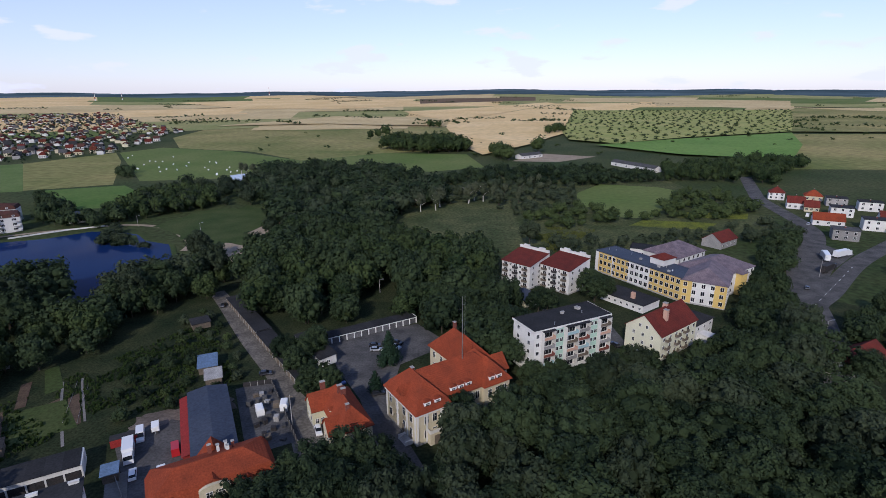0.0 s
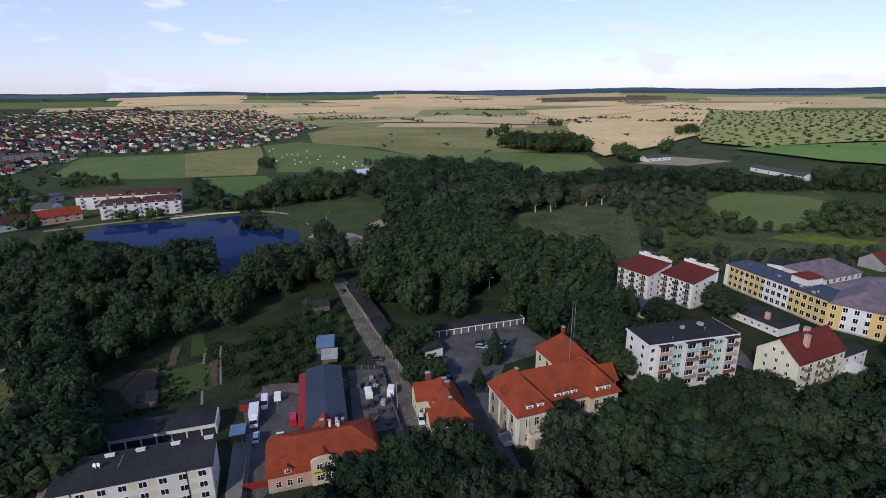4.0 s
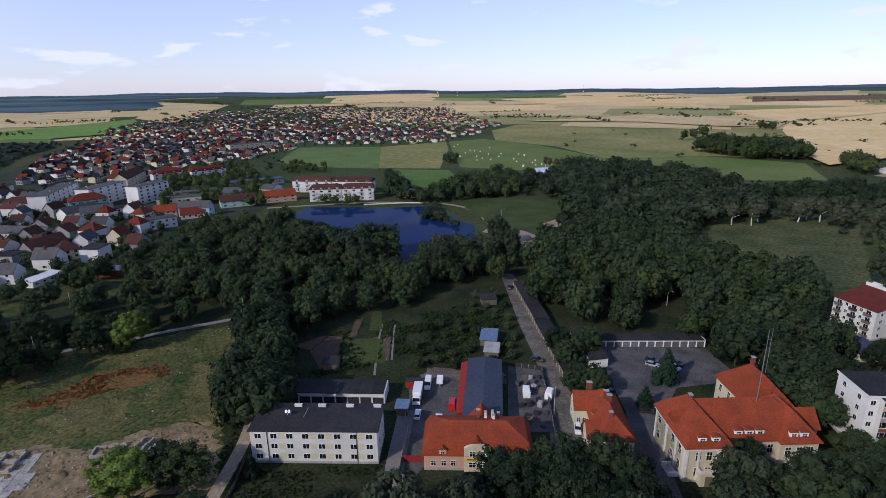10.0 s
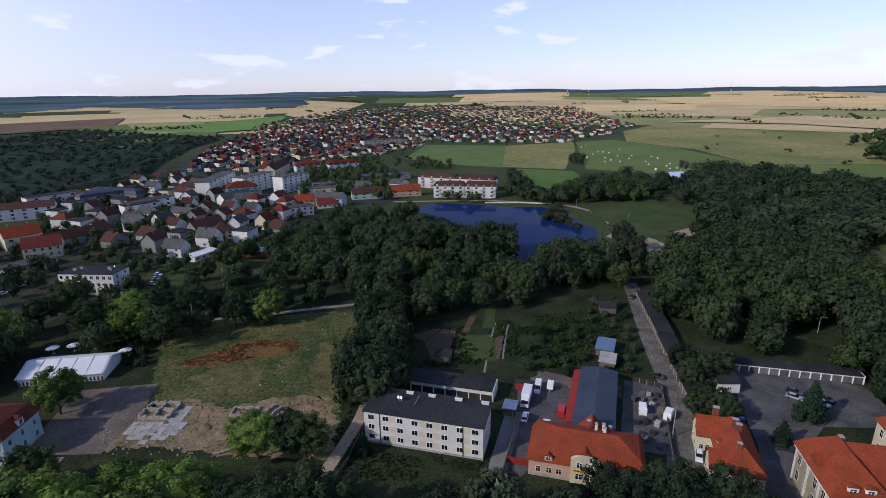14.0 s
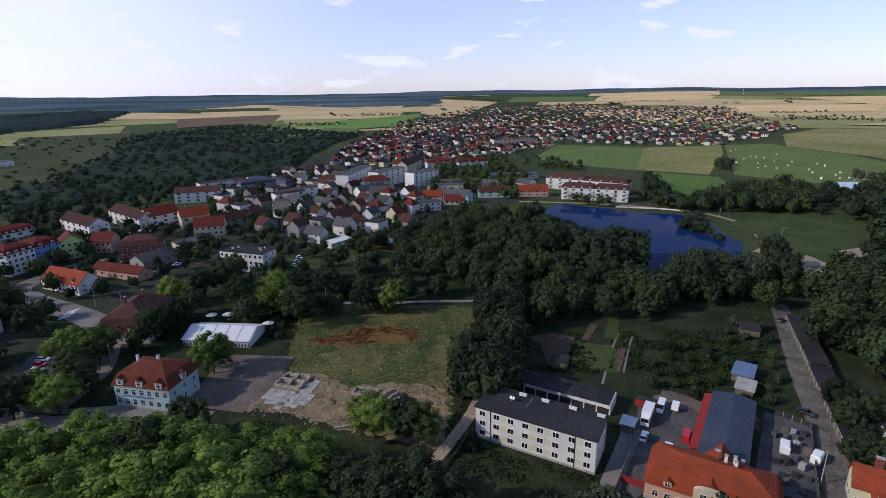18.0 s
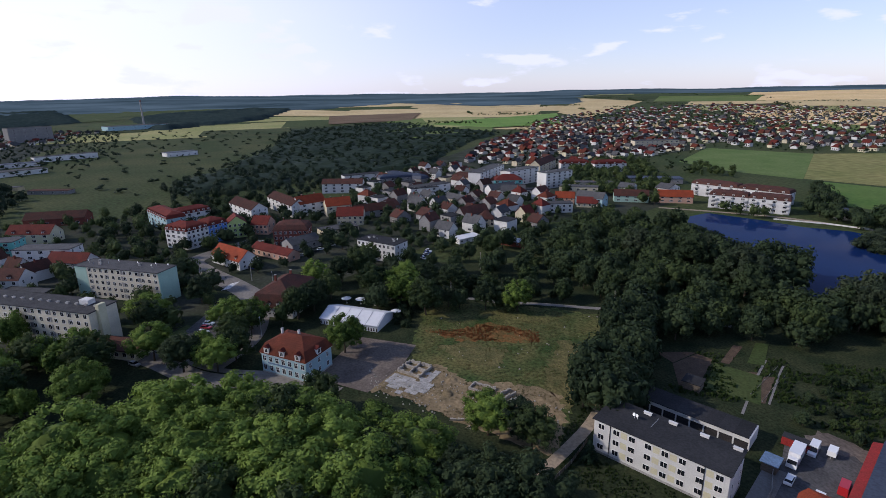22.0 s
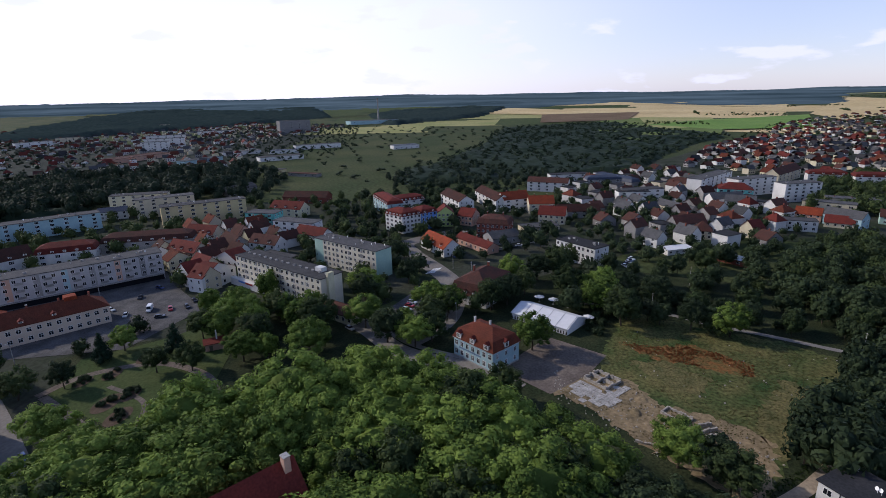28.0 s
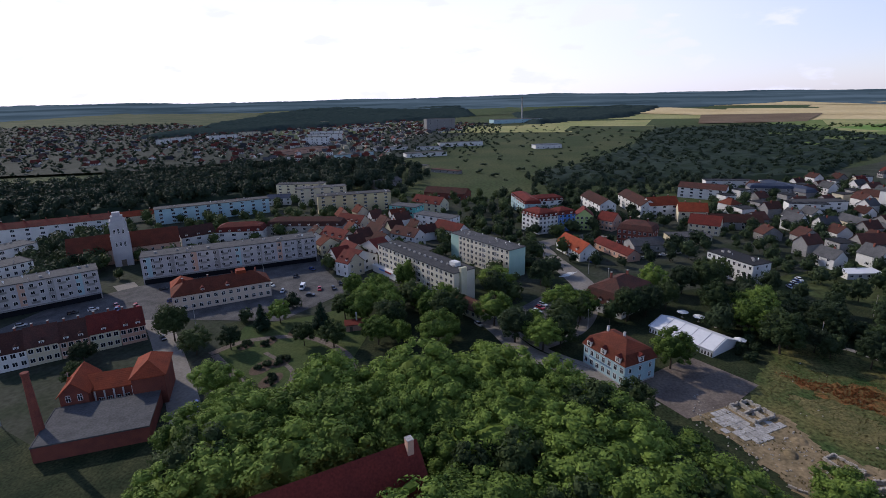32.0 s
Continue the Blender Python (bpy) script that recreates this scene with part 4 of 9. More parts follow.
def garage_row(label, a, b, depth, h, n, wall, roof, doormat, step=0.0, group="garages"):
    """A terrace of lock-up garages; each unit has its own door and roof."""
    s = Site("garage_row", label, "garages", a, b, depth, group)
    w = s.le / n
    for i in range(n):
        z = h + step * ((i // 4) % 3)
        part("wall", Geo().box(i * w, i * w + 0.35, 0, depth, -0.3, z).box(i * w + 0.35, (i + 1) * w, depth - 0.25, depth, -0.3, z).box(i * w + 0.35, (i + 1) * w, 0, 0.3, 2.15, z), wall, s.ob)
        part("roof", Geo().box(i * w, (i + 1) * w, -0.25, depth + 0.1, z, z + 0.16 + 0.004 * (i % 2)), roof, s.ob)
        g = Geo().box(i * w + 0.36, (i + 1) * w - 0.01, 0.14, 0.22, 0, 2.15)
        for k in range(4):
            x = i * w + 0.45 + k * (w - 0.55) / 4
            g.box(x, x + (w - 0.55) / 4 - 0.06, 0.1, 0.14, 0.1, 2.05)
        part("garage_door", g, doormat, s.ob)
    part("wall", Geo().box(s.le, s.le + 0.35, -0.05, depth, -0.3, h + 0.1), wall, s.ob)
    return s


garage_row("dark-roofed lock-up garages behind the block", (-107.6, 87.4), (-83.2, 101.0), 7.2, 3.3, 8, PALEW, BITUMEN, DARK, 0.06)
garage_row("long terrace of old garages along the lane", (-90.4, 204.4), (-43.0, 137.5), 5.5, 2.5, 24, CONCRETE, BITUMEN, WOOD, 0.16)
garage_row("terrace of garages with white piers and grey doors", (-41.5, 165.4), (-10.5, 183.8), 5.0, 2.6, 13, WHITE, BITUMEN, GARAGEDOOR)
s = Site("outbuilding", "low dark-roofed outbuilding with a white end wall", "outbuilding", (-52.0, 168.0), (-39.4, 150.5), 5.6)
body(s, 0, s.le, 0, 5.6, 2.8, PALEW, BITUMEN, "shed", 0.5)
window(s, "R", 2.8, 1.0, 1.2, 0.9, "bar")

# long works shed with red lean-to
s = Site("works_shed", "long shed with blue-grey sheet roof and red lean-to", "shed", (-57.6, 101.2), (-48.7, 105.6), 31.5)
body(s, 0, s.le, 0, 31.5, 4.0, GREYW, BLUEROOF, "gable", 0.9, "y", 0.3)
part("lean_to", Geo().box(-2.0, -0.02, 4, 31, -0.3, 2.9), RUSTRED, s.ob)
part("lean_to_roof", Geo().solid([(-2.3, 3.8, 2.9), (-0.05, 3.8, 3.5), (-0.05, 31.2, 3.5), (-2.3, 31.2, 2.9)], [(-2.3, 3.8, 3.05), (-0.05, 3.8, 3.65), (-0.05, 31.2, 3.65), (-2.3, 31.2, 3.05)]), RUSTRED, s.ob)
for y in (8, 13, 18, 23, 28):
    window(s, "R", y, 1.6, 1.6, 1.0, "three")

# house with the sign, orange hipped roof
s = Site("tiled_house", "cream house with orange hipped roof and round-topped gable", "house", (-58.6, 84.6), (-36.8, 97.0), 12.0)
body(s, 0, s.le, 0, 12, 4.2, PINKW, TILE, "mansard", 5.2, over=0.5, plinth=CONCRETE)
n = 9
gab = [(12.4 + 3.1 * math.cos(math.pi * (1 - k / n)), 6.0 + 1.1 * math.sin(math.pi * k / n)) for k in range(n + 1)]
part("front_gable", Geo().solid([(x, -0.5, 0) for x, z in ((9.3, 0), (15.5, 0))] + [(15.5, 0.3, 0), (9.3, 0.3, 0)], [(9.3, -0.5, 6), (15.5, -0.5, 6), (15.5, 0.3, 6), (9.3, 0.3, 6)]).solid([(x, -0.5, z) for x, z in gab], [(x, 0.3, z) for x, z in gab]), CREAM, s.ob, "cream rendered gable with a round top")
part("gable_roof", Geo().solid([(9.3, 0.3, 5.9), (15.5, 0.3, 5.9), (12.4, 0.3, 7.9)], [(11.2, 6, 6.0), (13.6, 6, 6.0), (12.4, 6.2, 8.2)]), TILE, s.ob)
for x in (11.2, 13.6):
    window(s, "F", x, 4.2, 1.3, 1.4, off=0.5), window(s, "F", x, 1.2, 1.6, 1.5, off=0.5)
part("sign_board", Geo().box(9.6, 15.2, -0.62, -0.5, 3.15, 3.75), YELLOWSIGN, s.ob, "yellow sign board with dark lettering bars")
for k in range(3):
    part("lettering", Geo().box(10.0 + k * 1.75, 11.4 + k * 1.75, -0.66, -0.62, 3.33, 3.57), DARK, s.ob)
for x in (2.2, 4.6, 6.8, 17.5, 19.6, 21.8):
    window(s, "F", x, 1.2, 1.2, 1.5)
dormer(s, 4.4, -0.3, 4.5, 1.7, 1.5, 2.0, PINKW, TILE)
dormer(s, 19.0, -0.3, 4.5, 1.7, 1.5, 2.0, PINKW, TILE)
rows(s, "L", 3, 1, 1.2, 2.8, 1.1, 1.5)
for x, y in ((14.5, 8.6), (16.2, 9.0), (17.6, 8.4), (16.4, 7.4)):
    chimney(s, x, y, 7.2, 10.0, 0.6, 0.6, PALEW if x < 17 else BRICK)
chimney(s, 12.8, 9.2, 7.4, 10.2, 0.8, 0.6)
part("rear_gable_roof", Geo().solid([(10.2, 11, 4.6), (17.2, 11, 4.6), (13.7, 11, 8.6)], [(10.2, 14.8, 4.6), (17.2, 14.8, 4.6), (13.7, 14.8, 8.6)]), TILE, s.ob)
part("rear_gable", Geo().box(10.6, 16.8, 12, 14.4, 0, 4.7), PINKW, s.ob)
fe = thing("red_gate", "red board gate across the yard entry", "gate", pose(-64.5, 84.2, 0, 0, 0, 28))
for k in range(8):
    part("board", Geo().box(k * 0.62, k * 0.62 + 0.57, -0.03, 0.03, 0.1, 1.9), RUSTRED, fe)
part("rail", Geo().box(0, 5, 0.03, 0.09, 0.5, 0.6).box(0, 5, 0.03, 0.09, 1.5, 1.6), DARK, fe)

# town hall: long hipped house with a rear wing
s = Site("town_hall", "large cream civic house with steep orange tiled roofs", "civic building", (-6.7, 111.1), (18.6, 127.4), 16.3)
L = s.le
body(s, 0, L, 2.2, 16.3, 9.0, CREAM, TILE, "broken", 6.5, over=0.6, plinth=CONCRETE)
body(s, 0, 9.8, 0, 16.3, 9.02, CREAM, TILE, "broken", 6.2, over=0.62, plinth=CONCRETE)
body(s, L - 8.5, L, 1.0, 16.0, 9.04, CREAM, TILE, "broken", 5.6, over=0.62)
body(s, 22.6, 33.4, 14.0, 30.5, 8.4, CREAM, TILE, "hip", 6.6, over=0.6)
body(s, 29.0, 35.4, 8.5, 14.5, 7.4, CREAM, TILE, "gable", 3.4, "x", over=0.5)
part("gablet", Geo().solid([(-0.5, 6.6, 11.0), (-0.5, 9.6, 11.0), (-0.5, 8.1, 13.2)], [(4.2, 6.6, 11.6), (4.2, 9.6, 11.6), (4.2, 8.1, 13.4)]), TILE, s.ob)
for x in (3.4, 6.4):
    dormer(s, x, 0.35, 9.6, 1.9, 1.75, 2.4, WHITE, TILE, True)
for x in (12.6, 15.0, 17.4, L - 5.8, L - 3.4):
    dormer(s, x, 2.55 if x < L - 8 else 1.35, 9.6, 1.9, 1.75, 2.4, WHITE, TILE, True)
rows(s, "F", 3, 2, 1.6, 4.0, 1.3, 2.3, "cross", a=1.6, b=8.8)
rows(s, "F", 5, 2, 1.6, 4.0, 1.3, 2.3, "cross", a=10.6, b=L - 9, y0=2.2)
rows(s, "F", 3, 2, 1.6, 4.0, 1.3, 2.3, "cross", a=L - 8, b=L - 0.5, y0=1.0)
rows(s, "L", 4, 2, 1.6, 4.0, 1.3, 2.3, "cross", a=1, b=15.5)
rows(s, "L", 3, 2, 1.6, 3.8, 1.2, 2.0, "cross", a=18, b=30, x0=22.6)
for x in (0.0, 2.6, 6.8, 9.3):
    part("pilaster", Geo().box(x, x + 0.5, -0.22, 0, 0.6, 8.4), PALEW, s.ob)
for y in (0.3, 4.4, 9.6, 15.4):
    part("pilaster", Geo().box(-0.22, 0, y, y + 0.5, 0.6, 8.4), PALEW, s.ob)
part("cornice", Geo().box(-0.4, 10.2, -0.4, -0.02, 8.4, 8.9).box(-0.4, -0.02, -0.02, 16.4, 8.4, 8.9), PALEW, s.ob)
part("porch", Geo().box(3.0, 6.8, -1.6, -0.02, 0, 3.2).box(2.8, 7.0, -1.8, -0.02, 3.2, 3.45), CREAM, s.ob)
part("balcony_rail", Geo().box(2.8, 7.0, -1.8, -1.7, 3.45, 4.35).box(2.8, 2.9, -1.7, -0.02, 3.45, 4.35).box(6.9, 7.0, -1.7, -0.02, 3.45, 4.35), PALEW, s.ob)
door(s, "F", 4.9, 1.5, 2.6, WOOD, y0=-1.6)
door(s, "L", 7.2, 1.4, 2.6, WOOD)
chimney(s, 29.5, 27, 12.0, 16.0, 0.8, 1.0)
chimney(s, 5.2, 11.0, 12.0, 15.4, 0.8, 1.0)
part("aerial_mast", Geo().tube((19.4, 8.4, 14.5), (19.4, 8.4, 33.0), 0.13, 0.07, 6).tube((20.2, 8.4, 22.0), (20.2, 8.4, 33.5), 0.05, 0.05, 5).tube((19.4, 8.4, 30.6), (20.2, 8.4, 30.6), 0.04, 0.04, 5), METAL, s.ob)
st = thing("entrance_steps", "stone steps with low walls beside the civic house", "steps", s.ob.matrix_basis @ pose(-2.4, 2.0, 0))
for k in range(5):
    part("step", Geo().box(0.3 * k, 2.1, 0, 3.2, 0.16 * k, 0.16 * (k + 1)), CONCRETE, st)
part("side_wall", Geo().box(0, 2.1, -0.35, 0, 0, 1.2), PALEW, st), part("side_wall", Geo().box(0, 2.1, 3.2, 3.55, 0, 1.2), PALEW, st)

# small orange-roofed house by the lane
s = Site("tiled_house", "small cream house with steep orange tiled roof", "house", (-34.4, 126.0), (-25.3, 109.3), 8.4)
body(s, 0, s.le, 0, 8.4, 5.0, CREAM, TILE, "hip", 4.7, over=0.5, plinth=CONCRETE)
body(s, 0.4, 6.4, -3.2, 3.0, 5.2, PALEYEL, TILE, "gable", 3.4, "y", 0.4, plinth=CONCRETE)
body(s, 11.6, 17.0, -2.0, 3.0, 4.3, CREAM, TILE, "gable", 3.0, "y", 0.4, plinth=CONCRETE)
rows(s, "F", 2, 1, 1.4, 2.6, 1.0, 1.5, "cross", a=1.0, b=5.8, y0=-3.2), window(s, "F", 3.4, 5.0, 0.9, 1.1, y0=-3.2)
rows(s, "F", 2, 1, 1.2, 2.6, 1.1, 1.5, "cross", a=7.0, b=11.2)
rows(s, "F", 2, 1, 1.2, 2.6, 1.0, 1.4, "cross", a=12, b=16.6, y0=-2.0)
rows(s, "R", 3, 1, 1.2, 2.6, 1.1, 1.4, "cross", a=0.5, b=8.0)
rows(s, "R", 2, 1, 1.2, 2.6, 1.0, 1.4, "cross", a=-2.8, b=0.0, x1=6.4)
chimney(s, 2.0, 1.0, 7.0, 10.4, 0.9, 1.3), chimney(s, 7.6, 4.0, 8.0, 11.4, 0.8, 1.2), chimney(s, 9.2, 4.4, 8.0, 11.2, 0.8, 1.2), chimney(s, 15.4, 3.4, 7.4, 10.4, 0.7, 0.9)
dormer(s, 9.6, 0.4, 5.2, 1.6, 1.4, 2.6, CREAM, TILE)

# five-storey block with balconies
s = Site("apartment_block", "white and mint five-storey block with balconies", "apartment block", (27.4, 144.0), (54.0, 157.0), 11.3)
body(s, 0, s.le, 0, 11.3, 15.0, PALEW, BITUMEN, "flat", over=0.3, plinth=CONCRETE)
for i, (u, w) in enumerate(((4.8, 4.2), (13.6, 4.4), (18.2, 4.4), (26.9, 4.4))):
    for z in (u - w / 2 - 0.12, u + w / 2):
        part("balcony_side", Geo().box(z, z + 0.12, -1.5, 0, 0.6, 14.9), PALEW, s.ob)
    for k in range(5):
        balcony(s, u, 0.7 + 2.85 * k, w - 0.05, 1.45, (WOOD, BLUEW, BRICK, GREYW, PINKW)[(i * 2 + k) % 5] if k else PALEW)
        window(s, "F", u, 0.95 + 2.85 * k, 3.4, 2.1, "three")
    part("balcony_roof", Geo().box(u - w / 2 - 0.2, u + w / 2 + 0.2, -1.65, 0, 14.85, 15.0), BITUMEN, s.ob)
for u in (1.2, 8.6, 10.2, 22.2, 23.8):
    for k in range(5):
        window(s, "F", u, 1.3 + 2.85 * k, 1.2, 1.35, "bar")
for u in (7.6, 21.2):
    part("wall_band", Geo().box(u, u + 3.5, -0.03, -0.004, 0.6, 14.9), GREENW, s.ob)
rows(s, "L", 2, 5, 1.2, 2.85, 1.2, 1.35, "bar")
part("fascia", Geo().box(-0.36, s.le + 0.36, -0.37, -0.31, 14.7, 15.42).box(-0.37, -0.31, -0.31, 11.6, 14.7, 15.42).box(s.le + 0.31, s.le + 0.37, -0.31, 11.6, 14.7, 15.42), PALEW, s.ob, "white painted roof edge")
roof_clutter(s, 5, 15.25, 6)

# white gabled house with red roof
s = Site("gabled_block", "cream four-storey house with steep red roof", "apartment block", (69.4, 152.3), (86.8, 165.6), 12.9)
body(s, 0, s.le, 0, 12.9, 9.2, surface("pale greenish render", (0.62, 0.61, 0.46), (0.55, 0.54, 0.42), 0.2, 0.9, 3.0, lo=0.92, hi=1.06), REDTILE, "gable", 5.2, "x", 0.4, plinth=CONCRETE)
rows(s, "L", 3, 3, 1.3, 2.8, 0.9, 1.3, "bar", a=1.5, b=11.5)
window(s, "L", 5.2, 10.0, 0.9, 1.2, "bar"), window(s, "L", 7.7, 10.0, 0.9, 1.2, "bar")
rows(s, "F", 6, 3, 1.3, 2.8, 1.2, 1.3, "bar")
for k in range(3):
    balcony(s, 9.6, 1.0 + 2.8 * k, 2.4, 1.0, WOOD), balcony(s, 14.6, 1.0 + 2.8 * k, 2.4, 1.0, WOOD)
    balcony(s, 3.6, 1.0 + 2.8 * k, 2.0, 1.0, WOOD)
for x, y in ((7.4, 3.4), (12.6, 6.8)):
    chimney(s, x, y, 10.5, 15.4, 1.3, 1.3, PINKW)
s = Site("annex", "small white flat-roofed annex with dark roof", "house", (87.2, 166.4), (97.0, 174.0), 8.0)
body(s, 0, s.le, 0, 8, 6.0, PALEW, BITUMEN, "hip", 1.8), rows(s, "F", 3, 2, 1.2, 2.7, 1.0, 1.2, "bar")
part("porch", Geo().box(2, 6, -4, 0, 0, 2.8).box(1.8, 6.2, -4.2, 0, 2.8, 3.0), PALEW, s.ob)

# pair of red-roofed blocks
for a, b in (((26.9, 228.3), (38.0, 217.6)), ((43.5, 222.5), (53.6, 211.0))):
    s = Site("apartment_block", "white four-storey block with red roof and white parapet", "apartment block", a, b, 14.0, "red-roofed blocks")
    body(s, 0, s.le, 0, 14, 10.6, PALEW, REDTILE, "shed", 3.0, over=0.4, plinth=CONCRETE)
    part("parapet", Geo().box(-0.3, s.le + 0.3, 14.0, 14.6, -0.3, 14.9).box(2, 5, 13.9, 14.7, 14.9, 15.6).box(s.le - 5, s.le - 2, 13.9, 14.7, 14.9, 15.6), PALEW, s.ob)
    for k in range(4):
        for u in (2.2, 7.6, 12.8):
            balcony(s, u, 0.6 + 2.6 * k, 2.4, 1.1, DARK if u == 7.6 else WOOD)
            window(s, "F", u, 0.8 + 2.6 * k, 1.8, 1.7, "bar")
        for u in (4.9, 10.2):
            window(s, "F", u, 1.1 + 2.6 * k, 1.1, 1.3, "bar")
    rows(s, "R", 3, 4, 1.1, 2.6, 1.1, 1.3, "bar")
s = Site("garage", "low yellow garage with dark blue roof", "garage", (27.1, 206.4), (33.1, 197.4), 9.0)
body(s, 0, s.le, 0, 9, 3.0, PALEYEL, BLUEROOF, "flat"), rows(s, "F", 3, 1, 1.2, 2, 0.8, 0.8, "bar"), door(s, "F", 7.6)
s = Site("shed", "small brown shed with rusty roof", "shed", (22.0, 208.0), (27.0, 204.0), 5.0)
body(s, 0, s.le, 0, 5, 2.4, BRICK, OLDTILE, "gable", 1.2)
s = Site("outbuilding", "low white building with dark flat roof", "outbuilding", (66.4, 206.8), (78.3, 191.0), 11.5)
body(s, 0, s.le, 0, 11.5, 3.2, PALEW, BITUMEN, "flat"), rows(s, "F", 7, 1, 1.1, 2, 1.0, 1.0, "bar")
part("chimney", Geo().box(12, 13.5, 3, 4.2, 3.5, 6.0), PINKW, s.ob)

# school: yellow and white wings with violet roofs
s = Site("school", "long yellow and white school wing with flat dark roof", "school", (74.0, 243.0), (97.8, 203.2), 13.0)
body(s, 0, s.le, 0, 13, 10.2, YELLOWW, BLUEROOF, "flat", over=0.25, plinth=CONCRETE)
part("wall_band", Geo().box(19.5, 31, -0.12, -0.01, 0.4, 10.1), PALEW, s.ob)
part("wall_band", Geo().box(-0.05, 1.8, -0.1, -0.01, 0.4, 10.1), PALEW, s.ob), part("wall_band", Geo().box(10, 11, -0.1, -0.01, 0.4, 10.1), PALEW, s.ob)
rows(s, "F", 17, 3, 1.2, 3.2, 1.7, 1.9, "bar", y0=-0.1, a=2.2)
part("stair_tower", Geo().box(26, 33, 6, 14, 10.2, 13.2), PALEW, s.ob), part("tower_roof", roof_geo(26, 33, 6, 14, 13.2, "hip", 1.8, "x", 0.4), REDTILE, s.ob)
roof_clutter(s, 8, 10.6, 9)
s = Site("school", "yellow school pavilion with violet hipped roof", "school", (97.8, 203.2), (112.0, 194.0), 30.0)
body(s, 0, s.le, 0, 30, 9.8, PALEW, PURPLE, "hip", 4.2, over=0.5, plinth=CONCRETE)
part("wall_band", Geo().box(0, 4.2, -0.08, -0.01, 0.4, 9.7), YELLOWW, s.ob), part("wall_band", Geo().box(s.le - 4.4, s.le, -0.08, -0.01, 0.4, 9.7), YELLOWW, s.ob)
rows(s, "F", 5, 3, 1.2, 3.1, 1.5, 1.8, "bar", y0=-0.06), rows(s, "R", 4, 3, 1.2, 3.1, 1.5, 1.8, "bar", a=0, b=14)
s = Site("school", "school wing with violet hipped roof and white gable", "school", (114.0, 204.5), (137.0, 219.5), 20.0)
body(s, 0, s.le, 0, 20, 9.8, PALEW, PURPLE, "hip", 4.6, over=0.5, plinth=CONCRETE)
rows(s, "F", 7, 3, 1.2, 3.1, 1.5, 1.8, "bar"), rows(s, "R", 5, 3, 1.2, 3.1, 1.5, 1.8, "bar")
part("stair_bay", Geo().box(13, 17.5, -2.5, 0, 0, 9.4), YELLOWW, s.ob)
part("bay_roof", roof_geo(13, 17.5, -2.5, 2, 9.4, "hip", 2, "x", 0.4), PURPLE, s.ob)
s = Site("school", "rear school wing with violet hipped roof", "school", (108.0, 231.0), (127.0, 244.0), 18.0)
body(s, 0, s.le, 0, 18, 9.4, PALEW, PURPLE, "hip", 4.8, over=0.5), rows(s, "F", 6, 3, 1.2, 3.0, 1.4, 1.7, "bar", near=False)
s = Site("outbuilding", "white hall with flat dark roof behind the school", "hall", (98.0, 264.0), (122.0, 252.0), 10.0)
body(s, 0, s.le, 0, 10, 5.0, PALEW, BITUMEN, "flat"), rows(s, "F", 6, 1, 1.5, 2, 1.5, 1.8, "bar", near=False)
s = Site("house", "single house with salmon gable and red roof", "house", (152.0, 276.0), (166.0, 286.0), 11.0)
body(s, 0, s.le, 0, 11, 4.0, GREYW, REDTILE, "gable", 4.0, "x"), rows(s, "F", 4, 1, 1.2, 2, 1.1, 1.2, "bar", near=False)

# kiosks in the gardens
for a, b, d, roof, lab in (((-76.4, 146.2), (-71.4, 148.3), 8.0, PALEBLUE, "wooden shed with faded blue sheet roof"), ((-71.2, 139.2), (-67.0, 141.0), 6.0, CONCRETE, "weathered shed with boarded front"), ((-92.5, 178.0), (-87.5, 181.5), 5.0, BITUMEN, "small dark-roofed garden shed"), ((-111.5, 106.0), (-107.4, 108.4), 4.0, BITUMEN, "small black allotment shed"), ((-77.0, 98.4), (-74.2, 99.8), 3.4, PALEBLUE, "blue-roofed shed at the yard's edge")):
    s = Site("garden_shed", lab, "shed", a, b, d, "garden sheds")
    body(s, 0, s.le, 0, d, 2.3, WOOD, roof, "shed", 0.4), door(s, "F", s.le / 2, 0.9, 1.9)


# ---- town side ----
def block(name, label, category, a, b, depth, eave, wall, roof, kind="flat", rise=0.0, floors=3, bays=6, ends=2, axis="x", style="bar", near=False, z=1.1, w=1.5, h=1.6, clutter=0, over=0.35, chims=0, dorm=0, group=""):
    s = Site(name, label, category, a, b, depth, group)
    body(s, 0, s.le, 0, depth, eave, wall, roof, kind, rise, axis, over)
    dz = (eave - 0.3) / floors
    if math.hypot(*a) > 330 and bays > 5:
        bays, w, style = (bays + 1) // 2, 2.3, "three"
    rows(s, "F", bays, floors, z, dz, w, h, style, near)
    if ends and math.hypot(*a) < 480:
        rows(s, "R", ends, floors, z, dz, 1.1, h, style, near)
        if math.hypot(*a) < 300:
            rows(s, "L", ends, floors, z, dz, 1.1, h, style, near)
    if clutter:
        roof_clutter(s, clutter, eave + 0.22, int(abs(a[0])))
    for k in range(chims):
        x = (k + 0.5) * s.le / chims
        chimney(s, x, depth * (0.5 if kind != "flat" else 0.6) + 0.4, eave + rise * 0.6, eave + rise + 1.1, 0.6, 0.9, cap=k < 2)
    for k in range(dorm):
        dormer(s, (k + 0.5) * s.le / dorm, -0.15 if kind == "mansard" else 0.5, eave + 0.2, 1.5, 1.4, 2.4, PALEW, roof)
    return s


